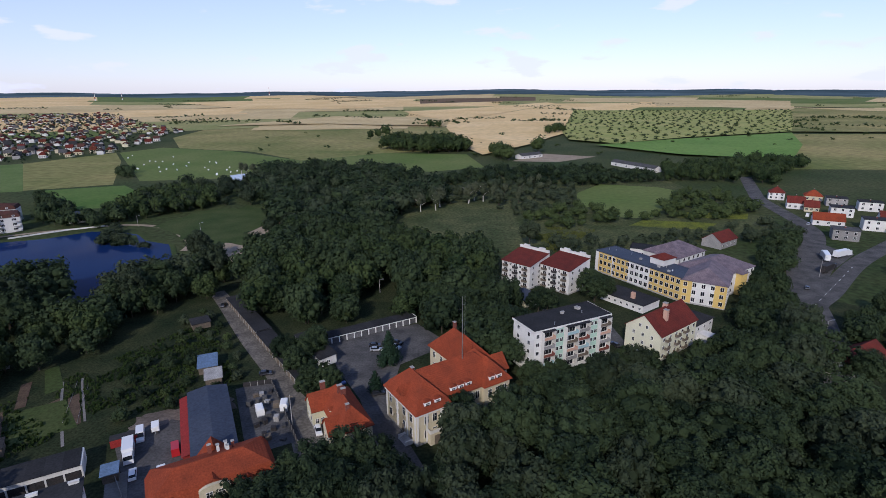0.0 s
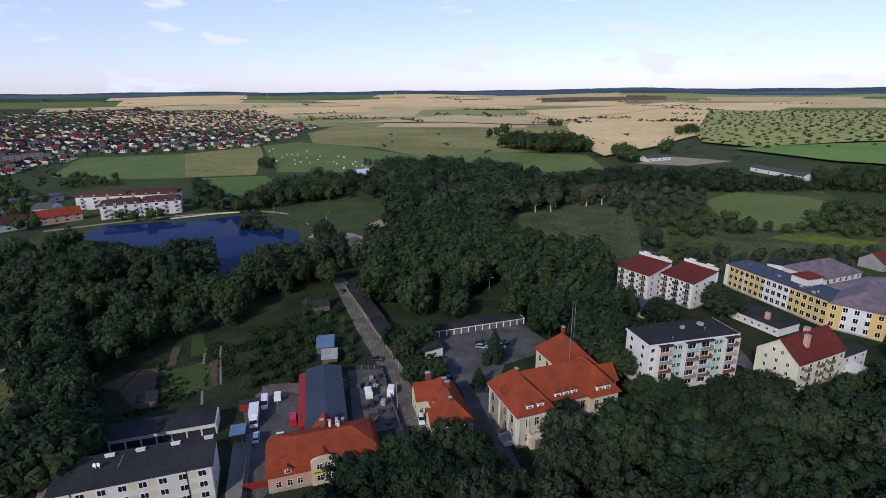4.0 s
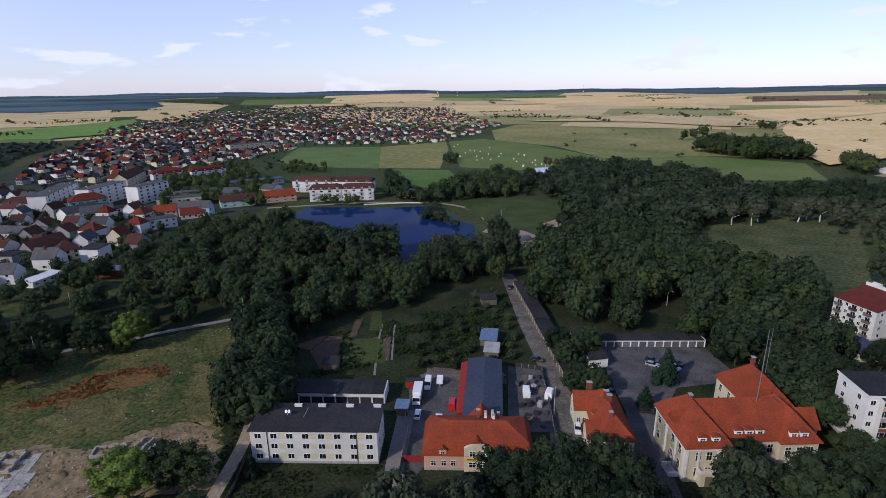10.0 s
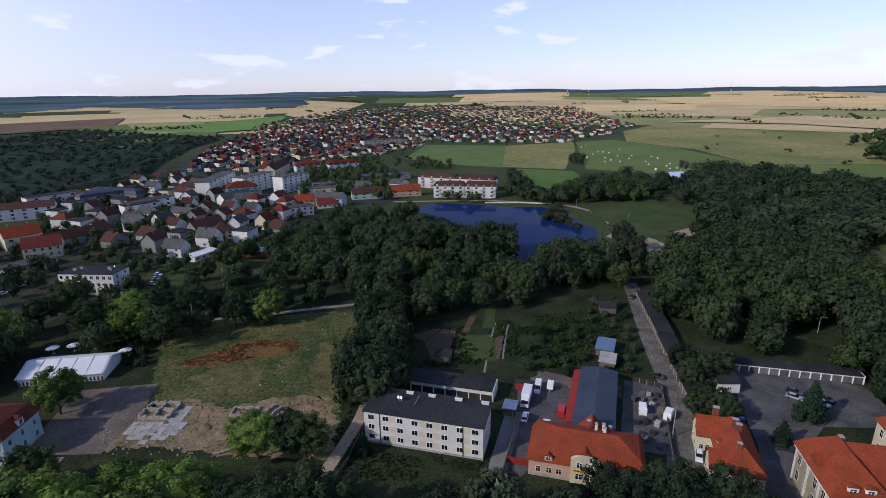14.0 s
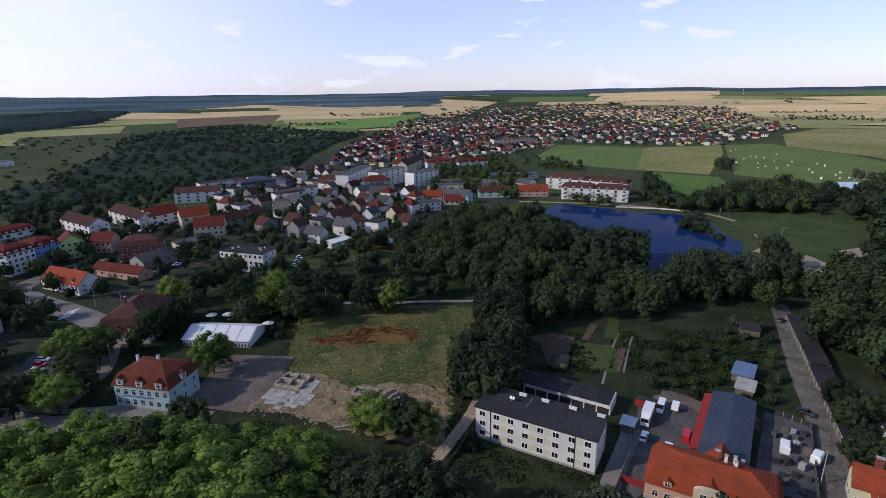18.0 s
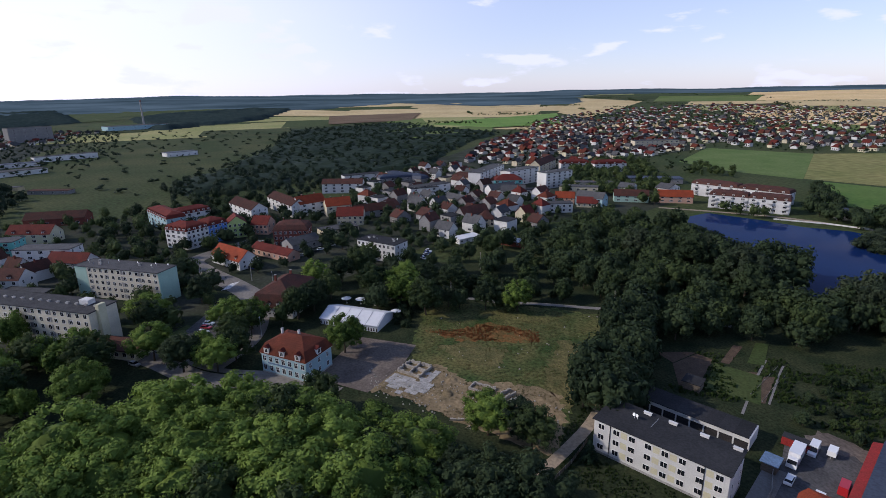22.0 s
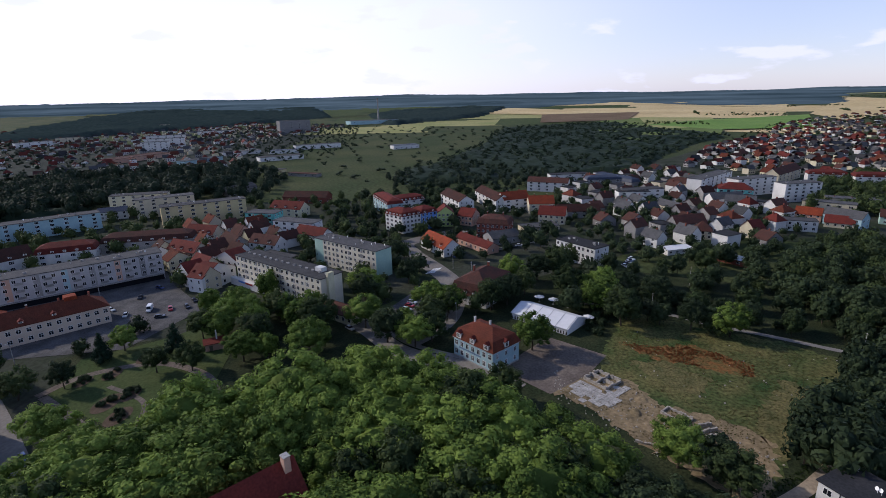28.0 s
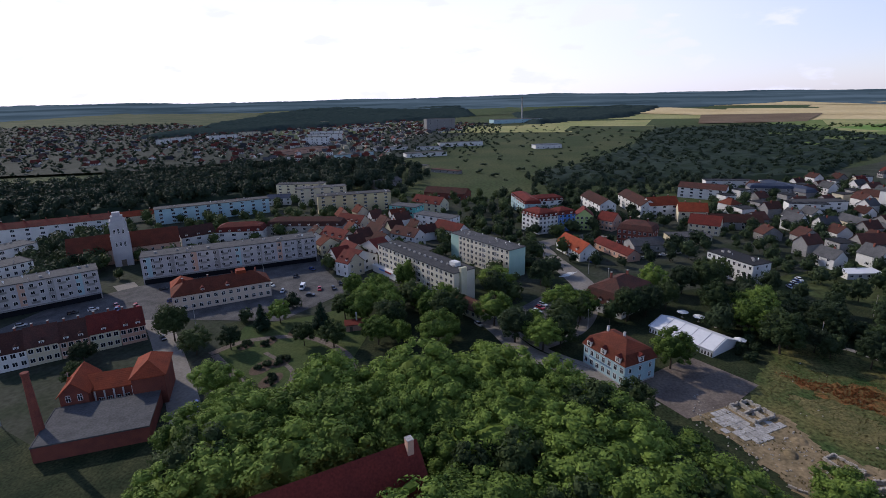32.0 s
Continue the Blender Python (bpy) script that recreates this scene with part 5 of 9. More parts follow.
# pale five-storey slabs
s = block("apartment_block", "long cream five-storey slab with flat roof", "apartment block", (-226.5, -120.5), (-194.6, -69.2), 11.5, 14.0, SLABCREAM, GREYROOF, floors=5, bays=18, ends=0, near=False, clutter=0)
for k in range(14):
    x = 3 + k * 4.2
    part("roof_vent", Geo().box(x - 0.5, x + 0.5, 5.2, 5.9, 14.2, 14.8).box(x - 0.6, x + 0.6, 5.1, 6.0, 14.8, 14.9), CONCRETE, s.ob)
part("roof_hut", Geo().box(50, 54, 6, 9, 14.2, 16.0), PALEW, s.ob)
part("chimney", Geo().box(s.le + 0.02, s.le + 1.4, 3, 6, -0.3, 16.2), PALEYEL, s.ob)
for k in range(6):
    for z in range(5):
        part("wall_band", Geo().box(6.2 + k * 8.9, 8.0 + k * 8.9, -0.03, 0, 1.0 + z * 2.74, 2.9 + z * 2.74), GREYW, s.ob)
part("shop_front", Geo().box(-3.0, 22.0, -2.2, -0.02, 0, 3.2).box(-3.2, 22.2, -2.4, -0.02, 3.2, 3.45), PALEW, s.ob)
part("sign_board", Geo().box(4, 9, -2.5, -2.4, 2.4, 3.2), STRONGBLUE, s.ob), part("sign_board", Geo().box(9.5, 15, -2.5, -2.4, 2.4, 3.2), RUSTRED, s.ob)
s = block("shop", "low shop with brown roof and yellow walls", "shop", (-191.0, -70.0), (-181.5, -53.5), 9.0, 3.4, PALEYEL, OLDTILE, "gable", 2.4, 1, 6, 2)
s = block("apartment_block", "mint-green five-storey slab with flat roof", "apartment block", (-258.5, -93.0), (-234.0, -55.2), 10.5, 14.0, SLABCREAM, GREYROOF, floors=5, bays=14, ends=0, clutter=12)
part("end_wall", Geo().box(s.le, s.le + 0.12, -0.05, 10.55, -0.3, 14.0), GREENW, s.ob, "mint green end wall")
part("wall_band", Geo().box(0, 6.5, -0.08, -0.01, 0.3, 13.9), GREENW, s.ob)
for k in range(4):
    for z in range(5):
        part("wall_band", Geo().box(7.5 + k * 8.9, 9.3 + k * 8.9, -0.03, 0, 1.0 + z * 2.74, 2.9 + z * 2.74), GREYW, s.ob)

# blue house with red mansard roof
s = Site("blue_house", "pale blue three-storey house with red mansard roof", "house", (-161.0, -12.8), (-149.0, 0.2), 12.5)
body(s, 0, s.le, 0, 12.5, 7.0, BLUEW, BROWNTILE, "mansard", 5.2, over=0.45, plinth=CONCRETE)
rows(s, "F", 7, 2, 1.2, 3.1, 1.4, 1.8, "cross"), rows(s, "R", 3, 2, 1.2, 3.1, 1.1, 1.6, "cross")
for x in (2.6, 8.8, 15.0):
    dormer(s, x, -0.35, 7.25, 2.0, 2.0, 2.4, PALEW, REDTILE)
dormer(s, s.le + 0.35, 6.2, 7.25, 2.0, 2.0, 2.4, PALEW, REDTILE, side="R")
part("cornice", Geo().box(-0.3, s.le + 0.3, -0.3, 12.8, 6.75, 7.02), PALEW, s.ob)
part("sign_board", Geo().box(2.5, 12.5, -0.1, -0.02, 3.6, 4.1), PALEBLUE, s.ob)
for x, y in ((3, 7), (9, 8)):
    chimney(s, x, y, 11.0, 12.7, 0.5, 0.7, PALEW)
# dark half-hipped house behind it
s = Site("old_house", "old brown-roofed house with timbered dormers", "house", (-208.8, -17.5), (-200.6, -2.6), 24.0)
body(s, 0, s.le, 0, 24, 4.2, PALEW, OLDTILE, "mansard", 9.0, over=0.6)
for x in (3.2, 7.2, 11.2):
    dormer(s, x, -0.3, 4.8, 1.6, 1.6, 2.4, PALEW, OLDTILE)
for y in (4, 8, 12, 16, 20):
    dormer(s, s.le + 0.3, y, 4.8, 1.4, 1.5, 2.2, OLDTILE, OLDTILE, side="R")
rows(s, "F", 6, 1, 1.2, 2.8, 1.2, 1.4, near=False), rows(s, "R", 8, 1, 1.2, 2.8, 1.1, 1.4, near=False)
chimney(s, 6, 9, 11, 14.6), chimney(s, 9, 16, 11, 14.6)
# marquee and parasols
s = Site("party_tent", "white marquee with ridged roof and scalloped eaves", "tent", (-192.2, 7.6), (-177.6, 27.0), 13.6)
body(s, 0, s.le, 0, 13.6, 2.5, FABRIC, FABRIC, "gable", 2.4, "x", 0.4)
for k in range(6):
    x = k * s.le / 5
    part("seam", Geo().solid([(x - 0.07, -0.45, 2.56), (x + 0.07, -0.45, 2.56), (x + 0.07, 6.8, 5.18), (x - 0.07, 6.8, 5.18)], [(x - 0.07, -0.45, 2.62), (x + 0.07, -0.45, 2.62), (x + 0.07, 6.8, 5.24), (x - 0.07, 6.8, 5.24)]), METAL, s.ob)
for k in range(22):
    x = 0.4 + k * (s.le - 0.8) / 21
    part("valance", Geo().solid([(x - 0.35, -0.06, 0.2), (x + 0.35, -0.06, 0.2), (x + 0.35, -0.02, 0.2), (x - 0.35, -0.02, 0.2)], [(x - 0.15, -0.06, 1.5), (x + 0.15, -0.06, 1.5), (x + 0.15, -0.02, 1.5), (x - 0.15, -0.02, 1.5)]), DARK, s.ob)


def parasol(x, y):
    p = thing("parasol", "large white open parasol beside the marquee", "parasol", pose(x, y, 0), "parasols")
    part("pole", Geo().tube((0, 0, 0), (0, 0, 2.9), 0.05, 0.05, 6), METAL, p)
    n = 8
    ring = [(2.2 * math.cos(k * math.tau / n), 2.2 * math.sin(k * math.tau / n), 2.2) for k in range(n)]
    part("canopy", Geo().solid(ring, [(c[0] * 0.06, c[1] * 0.06, 3.05) for c in ring]), FABRIC, p)
    part("base", Geo().tube((0, 0, 0), (0, 0, 0.12), 0.5, 0.45, 8), CONCRETE, p)


for x, y in ((-210.1, 19.6), (-207.2, 25.1), (-203.7, 30.6), (-190.0, 36.5)):
    parasol(x, y)
block("office_block", "white three-storey office with flat roof", "office", (-274.0, 33.5), (-255.0, 50.0), 11.0, 9.8, PALEW, BITUMEN, floors=3, bays=9, ends=2, clutter=6)

# coloured corner houses and old street
block("town_house", "corner house in white and blue with red roof", "house", (-331, -70), (-320, -57), 12, 11, PALEW, REDTILE, "mansard", 4.5, 4, 7, 3, dorm=5)
block("town_house", "white town house with red mansard and blue shop front", "house", (-320, -57), (-329.6, -46.5), 12, 11, PALEW, REDTILE, "mansard", 4.2, 4, 5, 0, dorm=4)
block("town_house", "blue painted town house with red roof", "house", (-329.8, -46.3), (-338.0, -37.0), 12, 11, STRONGBLUE, REDTILE, "mansard", 4.2, 4, 4, 0, dorm=2)
block("town_house", "lime-green gabled town house", "house", (-338.2, -36.8), (-340, -26), 12, 9.4, surface("lime render", (0.42, 0.52, 0.20), (0.37, 0.46, 0.18), 0.2), REDTILE, "gable", 4.2, 3, 4, 2, axis="y")
block("town_house", "salmon painted house with red roof", "house", (-345, -24), (-340, -14), 11, 6.5, PINKW, REDTILE, "gable", 4.5, 2, 4, 2)
block("town_house", "blue and white terrace with red roofs", "house", (-402, -94), (-368, -76), 12, 9, BLUEW, REDTILE, "mansard", 4, 3, 12, 2, dorm=10)
block("town_house", "white terrace with red roofs", "house", (-378, -72), (-392, -52), 12, 9, PALEW, REDTILE, "mansard", 4, 3, 8, 2, dorm=7)
block("tiled_house", "white house with orange roof and three dormers", "house", (-291, -41.5), (-270.3, -26.4), 11, 4.8, PALEW, TILE, "gable", 4.6, 2, 9, 2, dorm=3, h=1.2, near=False)
block("row_house", "low salmon row with faded red roofs", "house", (-300, -22), (-276.3, -3), 8, 3.6, PINKW, REDTILE, "gable", 2.6, 1, 7, 1, chims=3)
block("brick_house", "dark red brick house with steep roof", "house", (-311, -10), (-306, 9), 13, 9.4, BRICK, OLDTILE, "mansard", 5.0, 3, 7, 3, chims=2)
block("grey_hall", "windowless grey hall with gabled front", "hall", (-294, 0), (-303, 16), 12, 4.0, GREYW, GREYROOF, "gable", 3.0, 1, 2, 1, axis="x")
block("town_house", "white house with red roof and gable", "house", (-384, 8), (-394, 27), 12, 9, PALEW, TILE, "gable", 4.8, 3, 6, 3, chims=2)
block("town_house", "cream house with orange gabled roof", "house", (-378, 26), (-380, 44), 12, 7.5, CREAM, TILE, "gable", 4.8, 2, 6, 3, chims=2)
block("town_house", "yellowish house with red gabled roof", "house", (-350, 30), (-345, 47), 11, 6.2, CREAM, REDTILE, "gable", 5.0, 2, 5, 2, chims=1)
block("shop", "flat white shop with dark roof", "shop", (-322, 20), (-330, 42), 12, 3.2, CREAM, GREYROOF, "flat", 0, 1, 8, 2, clutter=5)
block("apartment_block", "grey-white block with dark gabled roof", "apartment block", (-415, -42), (-380, -25), 12, 8.5, PALEW, OLDTILE, "gable", 4.0, 3, 9, 3)
block("apartment_block", "white block with dark stripes and dark roof", "apartment block", (-428, -15), (-384, 2), 12, 8.5, PALEW, OLDTILE, "gable", 4.0, 3, 11, 3)
# quarter beside the pond
block("apartment_block", "pale five-storey block with flat roof", "apartment block", (-443, 168), (-490, 211), 12, 14, PALEW, GREYROOF, floors=5, bays=14, ends=2, clutter=5)
block("town_house", "turquoise three-storey house with red hipped roof", "house", (-429, 176), (-421, 199), 15, 9, TEALW, REDTILE, "hip", 4.5, 3, 9, 3)
block("apartment_block", "pale grey five-storey block", "apartment block", (-441, 196), (-458, 233), 12, 14, PALEW, GREYROOF, floors=5, bays=10, ends=2, clutter=4)
block("apartment_block", "pale grey five-storey block", "apartment block", (-419, 221), (-428, 252), 12, 14, PALEW, GREYROOF, floors=5, bays=9, ends=2, clutter=4)
block("long_house", "long cream two-storey house with flat roof", "house", (-390, 218), (-373, 244), 10, 7.4, CREAM, GREYROOF, floors=2, bays=10, ends=2)
block("long_house", "long cream two-storey house with chimneys", "house", (-400, 240), (-388, 269), 10, 7.4, CREAM, GREYROOF, floors=2, bays=10, ends=2, chims=3)
block("row_house", "white terrace with red mansard roofs", "house", (-504, 283), (-496, 312), 12, 9, PALEW, REDTILE, "mansard", 4, 3, 9, 2, dorm=4)
block("row_house", "white terrace with red mansard roofs", "house", (-486, 312), (-479, 346), 12, 9, PALEW, REDTILE, "mansard", 4, 3, 10, 2, dorm=4)
block("row_house", "cream gabled terrace with brown roofs", "house", (-498, 255), (-540, 296), 12, 9, CREAM, OLDTILE, "gable", 5, 3, 12, 3, chims=4)
block("school", "long cream three-storey school", "school", (-664, 491), (-652, 558), 14, 11, CREAM, GREYROOF, floors=3, bays=18, ends=2)
block("tiled_house", "salmon house with orange roof", "house", (-335, 273), (-322, 294), 10, 5, PINKW, TILE, "gable", 4.2, 2, 8, 2, h=1.2)
block("house", "pale green house with dark brown roof", "house", (-350, 244), (-337, 266), 10, 5, GREENW, OLDTILE, "gable", 4, 2, 7, 2, h=1.2)
block("house", "brick-orange house with tiled roof", "house", (-360, 198), (-352, 210), 9, 5, PINKW, TILE, "gable", 4, 2, 4, 2, h=1.2)
block("house", "cream bungalow with red roof", "house", (-343, 207), (-335, 220), 9, 3.2, CREAM, REDTILE, "gable", 4, 1, 4, 1)
block("house", "white two-storey house with curved roof", "house", (-366, 272), (-376, 284), 12, 6, PALEW, GREYROOF, "gable", 3.0, 2, 4, 2, axis="y")
block("house", "white two-storey house with curved roof", "house", (-352, 296), (-358, 312), 12, 6, PALEW, GREYROOF, "gable", 3.0, 2, 4, 2, axis="y")
for a, b in (((-308, 295), (-288.2, 310.4)), ((-288, 310.6), (-268, 326)), ((-352, 318), (-320.4, 333)), ((-320, 333.2), (-288, 348))):
    s = block("apartment_block", "white four-storey flats with brown roofs and balconies", "apartment block", a, b, 13, 9.6, PALEW, OLDTILE, "mansard", 3.6, 3, 8, 2, group="flats by the pond", dorm=4)
    for k in range(3):
        for i in range(3):
            balcony(s, 4 + i * 9.5, 0.7 + 3.0 * k, 3.2, 1.2, PALEW)
s = block("house", "small white house with blue roof by the pond", "house", (-247, 343), (-242, 351), 8, 5, PALEW, BLUEROOF, "hip", 2.4, 2, 3, 2)
block("house", "square house with brown pyramid roof", "house", (-312, 117), (-309, 127), 10, 5, CREAM, OLDTILE, "hip", 5, 2, 3, 2)
block("shed", "low white shed roof", "shed", (-277.7, 92.5), (-283, 107), 6, 2.8, PALEW, FABRIC, "shed", 0.5, 1, 4, 1, h=1)
block("shed", "low grey shed with sheet roof", "shed", (-270.4, 114), (-255.6, 125.5), 6, 2.8, BRICK, METAL, "shed", 0.5, 1, 4, 1, h=1)

# old centre round the market square
s = block("market_hall", "long cream civic house with red roof by the square", "civic building", (-151.5, -178.0), (-181.0, -151.5), 12.5, 7.0, surface("warm pink-cream render", (0.62, 0.50, 0.39), (0.55, 0.44, 0.34), 0.2, 0.9, 3.0, lo=0.92, hi=1.06), BROWNTILE, "hip", 4.4, 2, 13, 4, chims=4, near=True, style="cross")
part("rear_wing", Geo().box(0, 9, 12.5, 24, -0.3, 6.4), PINKW, s.ob), part("wing_roof", roof_geo(0, 9, 12.5, 24, 6.4, "hip", 3.6, "y", 0.4), TILE, s.ob)
part("roof_gable", Geo().solid([(26, 5, 8), (31, 5, 8), (31, 10, 8), (26, 10, 8)], [(26.5, 5.5, 12.4), (30.5, 5.5, 12.4), (30.5, 9.5, 12.4), (26.5, 9.5, 12.4)]), TILE, s.ob)
dormer(s, 12, 0.8, 7.4, 1.6, 1.4, 2.4, PINKW, REDTILE), dormer(s, 22, 0.8, 7.4, 1.6, 1.4, 2.4, PINKW, REDTILE)
for a, b, n, lab in (((-174.6, -221.4), (-232.3, -161.2), 24, "long grey four-storey slab over shops on the square"), ((-112.0, -252.0), (-155.5, -224.6), 16, "grey four-storey slab with shops below")):
    s = block("apartment_block", lab, "apartment block", a, b, 12, 13.4, SHADEGREY, GREYROOF, floors=4, bays=n, ends=2, clutter=14)
    for k in range(n // 3):
        part("wall_band", Geo().box(2 + k * 10.2, 4.4 + k * 10.2, -0.05, -0.01, 3.4, 13.2), (BLUEW, GREYW, PINKW, GREYW)[k % 4], s.ob)
        for z in range(3):
            balcony(s, 7.2 + k * 10.2, 4.0 + z * 3.2, 3.0, 1.0, GREYW)
    part("shop_front", Geo().box(0.5, s.le - 0.5, -0.5, -0.02, 0, 3.0), GLASS, s.ob), part("awning", Geo().box(0.3, s.le - 0.3, -1.6, -0.5, 2.8, 3.05), GREYW, s.ob)
for a, b, w in (((-225, -149.8), (-219, -140.4), PALEW), ((-218.8, -140), (-213.2, -130.6), CREAM), ((-212.8, -130.4), (-232.5, -124.5), PALEW), ((-236, -150), (-228, -138), CREAM), ((-246, -142), (-238, -126), PALEW)):
    block("town_house", "old town house with red tiled roof and painted walls", "house", a, b, 9, 7, w, REDTILE, "gable", 4.4, 2, 4, 2, axis="y" if w is PALEW else "x", dorm=2 if w is not PALEW else 0)
block("apartment_block", "ochre five-storey block with flat roof", "apartment block", (-333, -226), (-366, -181), 12, 14, OCHRE, GREYROOF, floors=5, bays=14, ends=2, clutter=8)
block("apartment_block", "cream five-storey block with flat roof", "apartment block", (-358, -262), (-382, -230), 12, 14, CREAM, GREYROOF, floors=5, bays=10, ends=2, clutter=6)
block("apartment_block", "ochre and white five-storey block", "apartment block", (-373, -294), (-388, -256), 12, 14, PALEYEL, GREYROOF, floors=5, bays=12, ends=2, clutter=6)
block("town_house", "turquoise three-storey block with flat roof", "apartment block", (-340, -170), (-337, -148), 12, 9, TEALW, GREYROOF, floors=3, bays=6, ends=3)
block("town_house", "beige three-storey block with balconies", "apartment block", (-318, -141), (-309, -112), 11, 9, PALEW, GREYROOF, floors=3, bays=9, ends=2)
block("long_house", "long pale blue four-storey block", "apartment block", (-273, -323), (-332, -270), 12, 11, BLUEW, GREYROOF, floors=4, bays=20, ends=2, clutter=8)
block("long_house", "long white block with red roof", "apartment block", (-200, -380), (-252, -332), 12, 9.5, PALEW, REDTILE, "gable", 3.0, 3, 18, 2, chims=6)
block("town_house", "terrace with red mansard roof and dormers", "house", (-245, -242), (-258, -217), 12, 7, PALEW, REDTILE, "mansard", 5, 2, 8, 2, dorm=5)
block("town_house", "brown mansard-roofed terrace with dormers", "house", (-268, -222), (-282, -175), 12, 7, GREYW, OLDTILE, "mansard", 5, 2, 14, 2, dorm=8)
block("town_house", "gabled white and brown town houses", "house", (-229, -253), (-246, -243), 12, 7, PALEW, OLDTILE, "gable", 5, 2, 6, 2, dorm=3)
block("town_house", "red-roofed house behind the square", "house", (-296, -188), (-292, -168), 11, 6.4, CREAM, REDTILE, "gable", 4.4, 2, 6, 2, dorm=3)
block("town_house", "grey rendered house with brown roof", "house", (-284, -160), (-272, -146), 10, 6, GREYW, OLDTILE, "gable", 4, 2, 4, 2)
block("town_house", "yellow house with red gables", "house", (-372, -166), (-364, -140), 12, 6.2, PALEYEL, REDTILE, "gable", 4.6, 2, 7, 2, dorm=3)
for a, b in (((-150, -312), (-184, -309)), ((-132, -280), (-160, -275))):
    block("apartment_block", "pale three-storey block with parapet roof", "apartment block", a, b, 14, 12, PALEW, GREYROOF, floors=4, bays=9, ends=3, clutter=4)
# church
s = Site("church", "white church with red roof and stepped west tower", "church", (-189.5, -262.0), (-199.0, -254.0), 46.0)
body(s, -19, s.le + 22, 7, 21, 8.5, PINKW, BROWNTILE, "gable", 7, "x", 0.5)
part("tower", Geo().box(1.8, s.le - 1.8, 0, 9, -0.3, 17).box(2.2, s.le - 2.2, 0.5, 8.6, 17, 23), SHADEGREY, s.ob)
part("gable_tower", Geo().box(2.6, s.le - 2.6, 1, 8.2, 23, 25).box(3.4, s.le - 3.4, 2, 7.4, 25, 27).box(4.4, s.le - 4.4, 3, 6.4, 27, 29), SHADEGREY, s.ob)
for z in (11, 18.0):
    for x in (4.2, 6.2, 8.2):
        window(s, "F", x, z, 1.0, 2.6, "bar", off=0.02, y0=0.0 if z < 17 else 0.5)
door(s, "F", s.le / 2, 2.4, 3.6)
for y in (-16, -11, -6, 15, 20, 25, 30):
    window(s, "F", y + 0.5, 3.0, 1.3, 3.6, "bar", y0=7.0)

# row of old houses beside the square
for i, (u, w, wall) in enumerate(((0, 9.5, PALEW), (9.6, 9, CREAM), (18.8, 8.5, PINKW), (27.6, 9, PALEYEL), (36.8, 8, PINKW))):
    a = (-93.0 - u * 0.802, -194.0 + u * 0.597)
    b = (-93.0 - (u + w) * 0.802, -194.0 + (u + w) * 0.597)
    block("town_house", "old terraced house with brown tiled roof", "house", a, b, 12, 6.4 + 0.4 * (i % 2), wall, REDTILE if i > 2 else OLDTILE, "gable", 5.0, 2, 4, 2, chims=2, dorm=1 if i % 2 else 2, near=False)
# brick works with chimney
s = Site("brick_works", "red brick works with orange roofs and white trim", "industrial building", (-85.5, -147.0), (-101.5, -127.5), 10.0)
body(s, 0, s.le, 0, 10, 6.4, BRICK, TILE, "gable", 2.6, "x", 0.6)
body(s, s.le - 8, s.le + 0.6, -3.5, 10.5, 9.2, BRICK, TILE, "hip", 3.4, over=0.6)
body(s, -1, 6, -2.5, 10, 7.4, BRICK, TILE, "gable", 3.4, "y", 0.6)
rows(s, "F", 4, 1, 1.4, 2.8, 1.2, 2.2, near=True, a=7, b=16)
for k in range(5):
    part("pilaster", Geo().box(6.6 + k * 2.4, 7.0 + k * 2.4, -0.2, 0, 0, 6.2), PALEW, s.ob)
rows(s, "F", 2, 2, 1.4, 3.6, 1.2, 2.0, near=True, a=-0.4, b=5.4, y0=-2.5)
part("flat_roof_hall", Geo().box(-2, s.le - 1, -22, -3.6, -0.3, 4.2), BRICK, s.ob), part("hall_roof", roof_geo(-2, s.le - 1, -22, -3.6, 4.2, "flat", 0, "x", 0.1), GREYROOF, s.ob)
KEEP.append((-70, -138, math.cos(radians(129.4)), math.sin(radians(129.4)), 24, 20))
ch = thing("factory_chimney", "tapering red brick factory chimney", "chimney", pose(-73.5, -140.5, 0))
part("shaft", Geo().tube((0, 0, 0), (0, 0, 20), 1.3, 0.8, 14), BRICK, ch), part("rim", Geo().tube((0, 0, 20), (0, 0, 20.8), 0.95, 0.95, 14), BRICK, ch)
s = block("shop", "low dark-roofed hall with white front", "shop", (115.8, 152.6), (126.7, 146.4), 9, 3.2, PALEW, BITUMEN, "flat", 0, 1, 4, 2)
s = block("house", "house with dark red tiled roof by the road", "house", (121.3, 137.6), (139.9, 147.6), 10, 4, PALEW, REDTILE, "gable", 4, 1, 5, 2)
# houses along the far side of the old centre
block("row_house", "long low row with orange roofs before the wood", "house", (-308, -318), (-336, -296), 9, 5, CREAM, TILE, "gable", 3, 2, 8, 2, chims=3)
block("row_house", "long low row with orange roofs before the wood", "house", (-268, -352), (-298, -326), 9, 5, CREAM, TILE, "gable", 3, 2, 8, 2, chims=3)
block("house", "small white house with blue-grey roof", "house", (-352, -288), (-362, -272), 10, 6, PALEW, BLUEROOF, "gable", 2.6, 2, 4, 2)
block("shop", "flat grey shop behind the old houses", "shop", (-262, -128), (-252, -108), 10, 3.4, GREYW, GREYROOF, "flat", 0, 1, 5, 2)
block("town_house", "white town house with brown gabled roof", "house", (-276, -138), (-270, -120), 10, 6.5, PALEW, OLDTILE, "gable", 4, 2, 4, 2, dorm=2)
block("town_house", "cream town house with red roof and dormers", "house", (-262, -178), (-254, -158), 10, 6.5, CREAM, REDTILE, "gable", 4.4, 2, 5, 2, dorm=3)
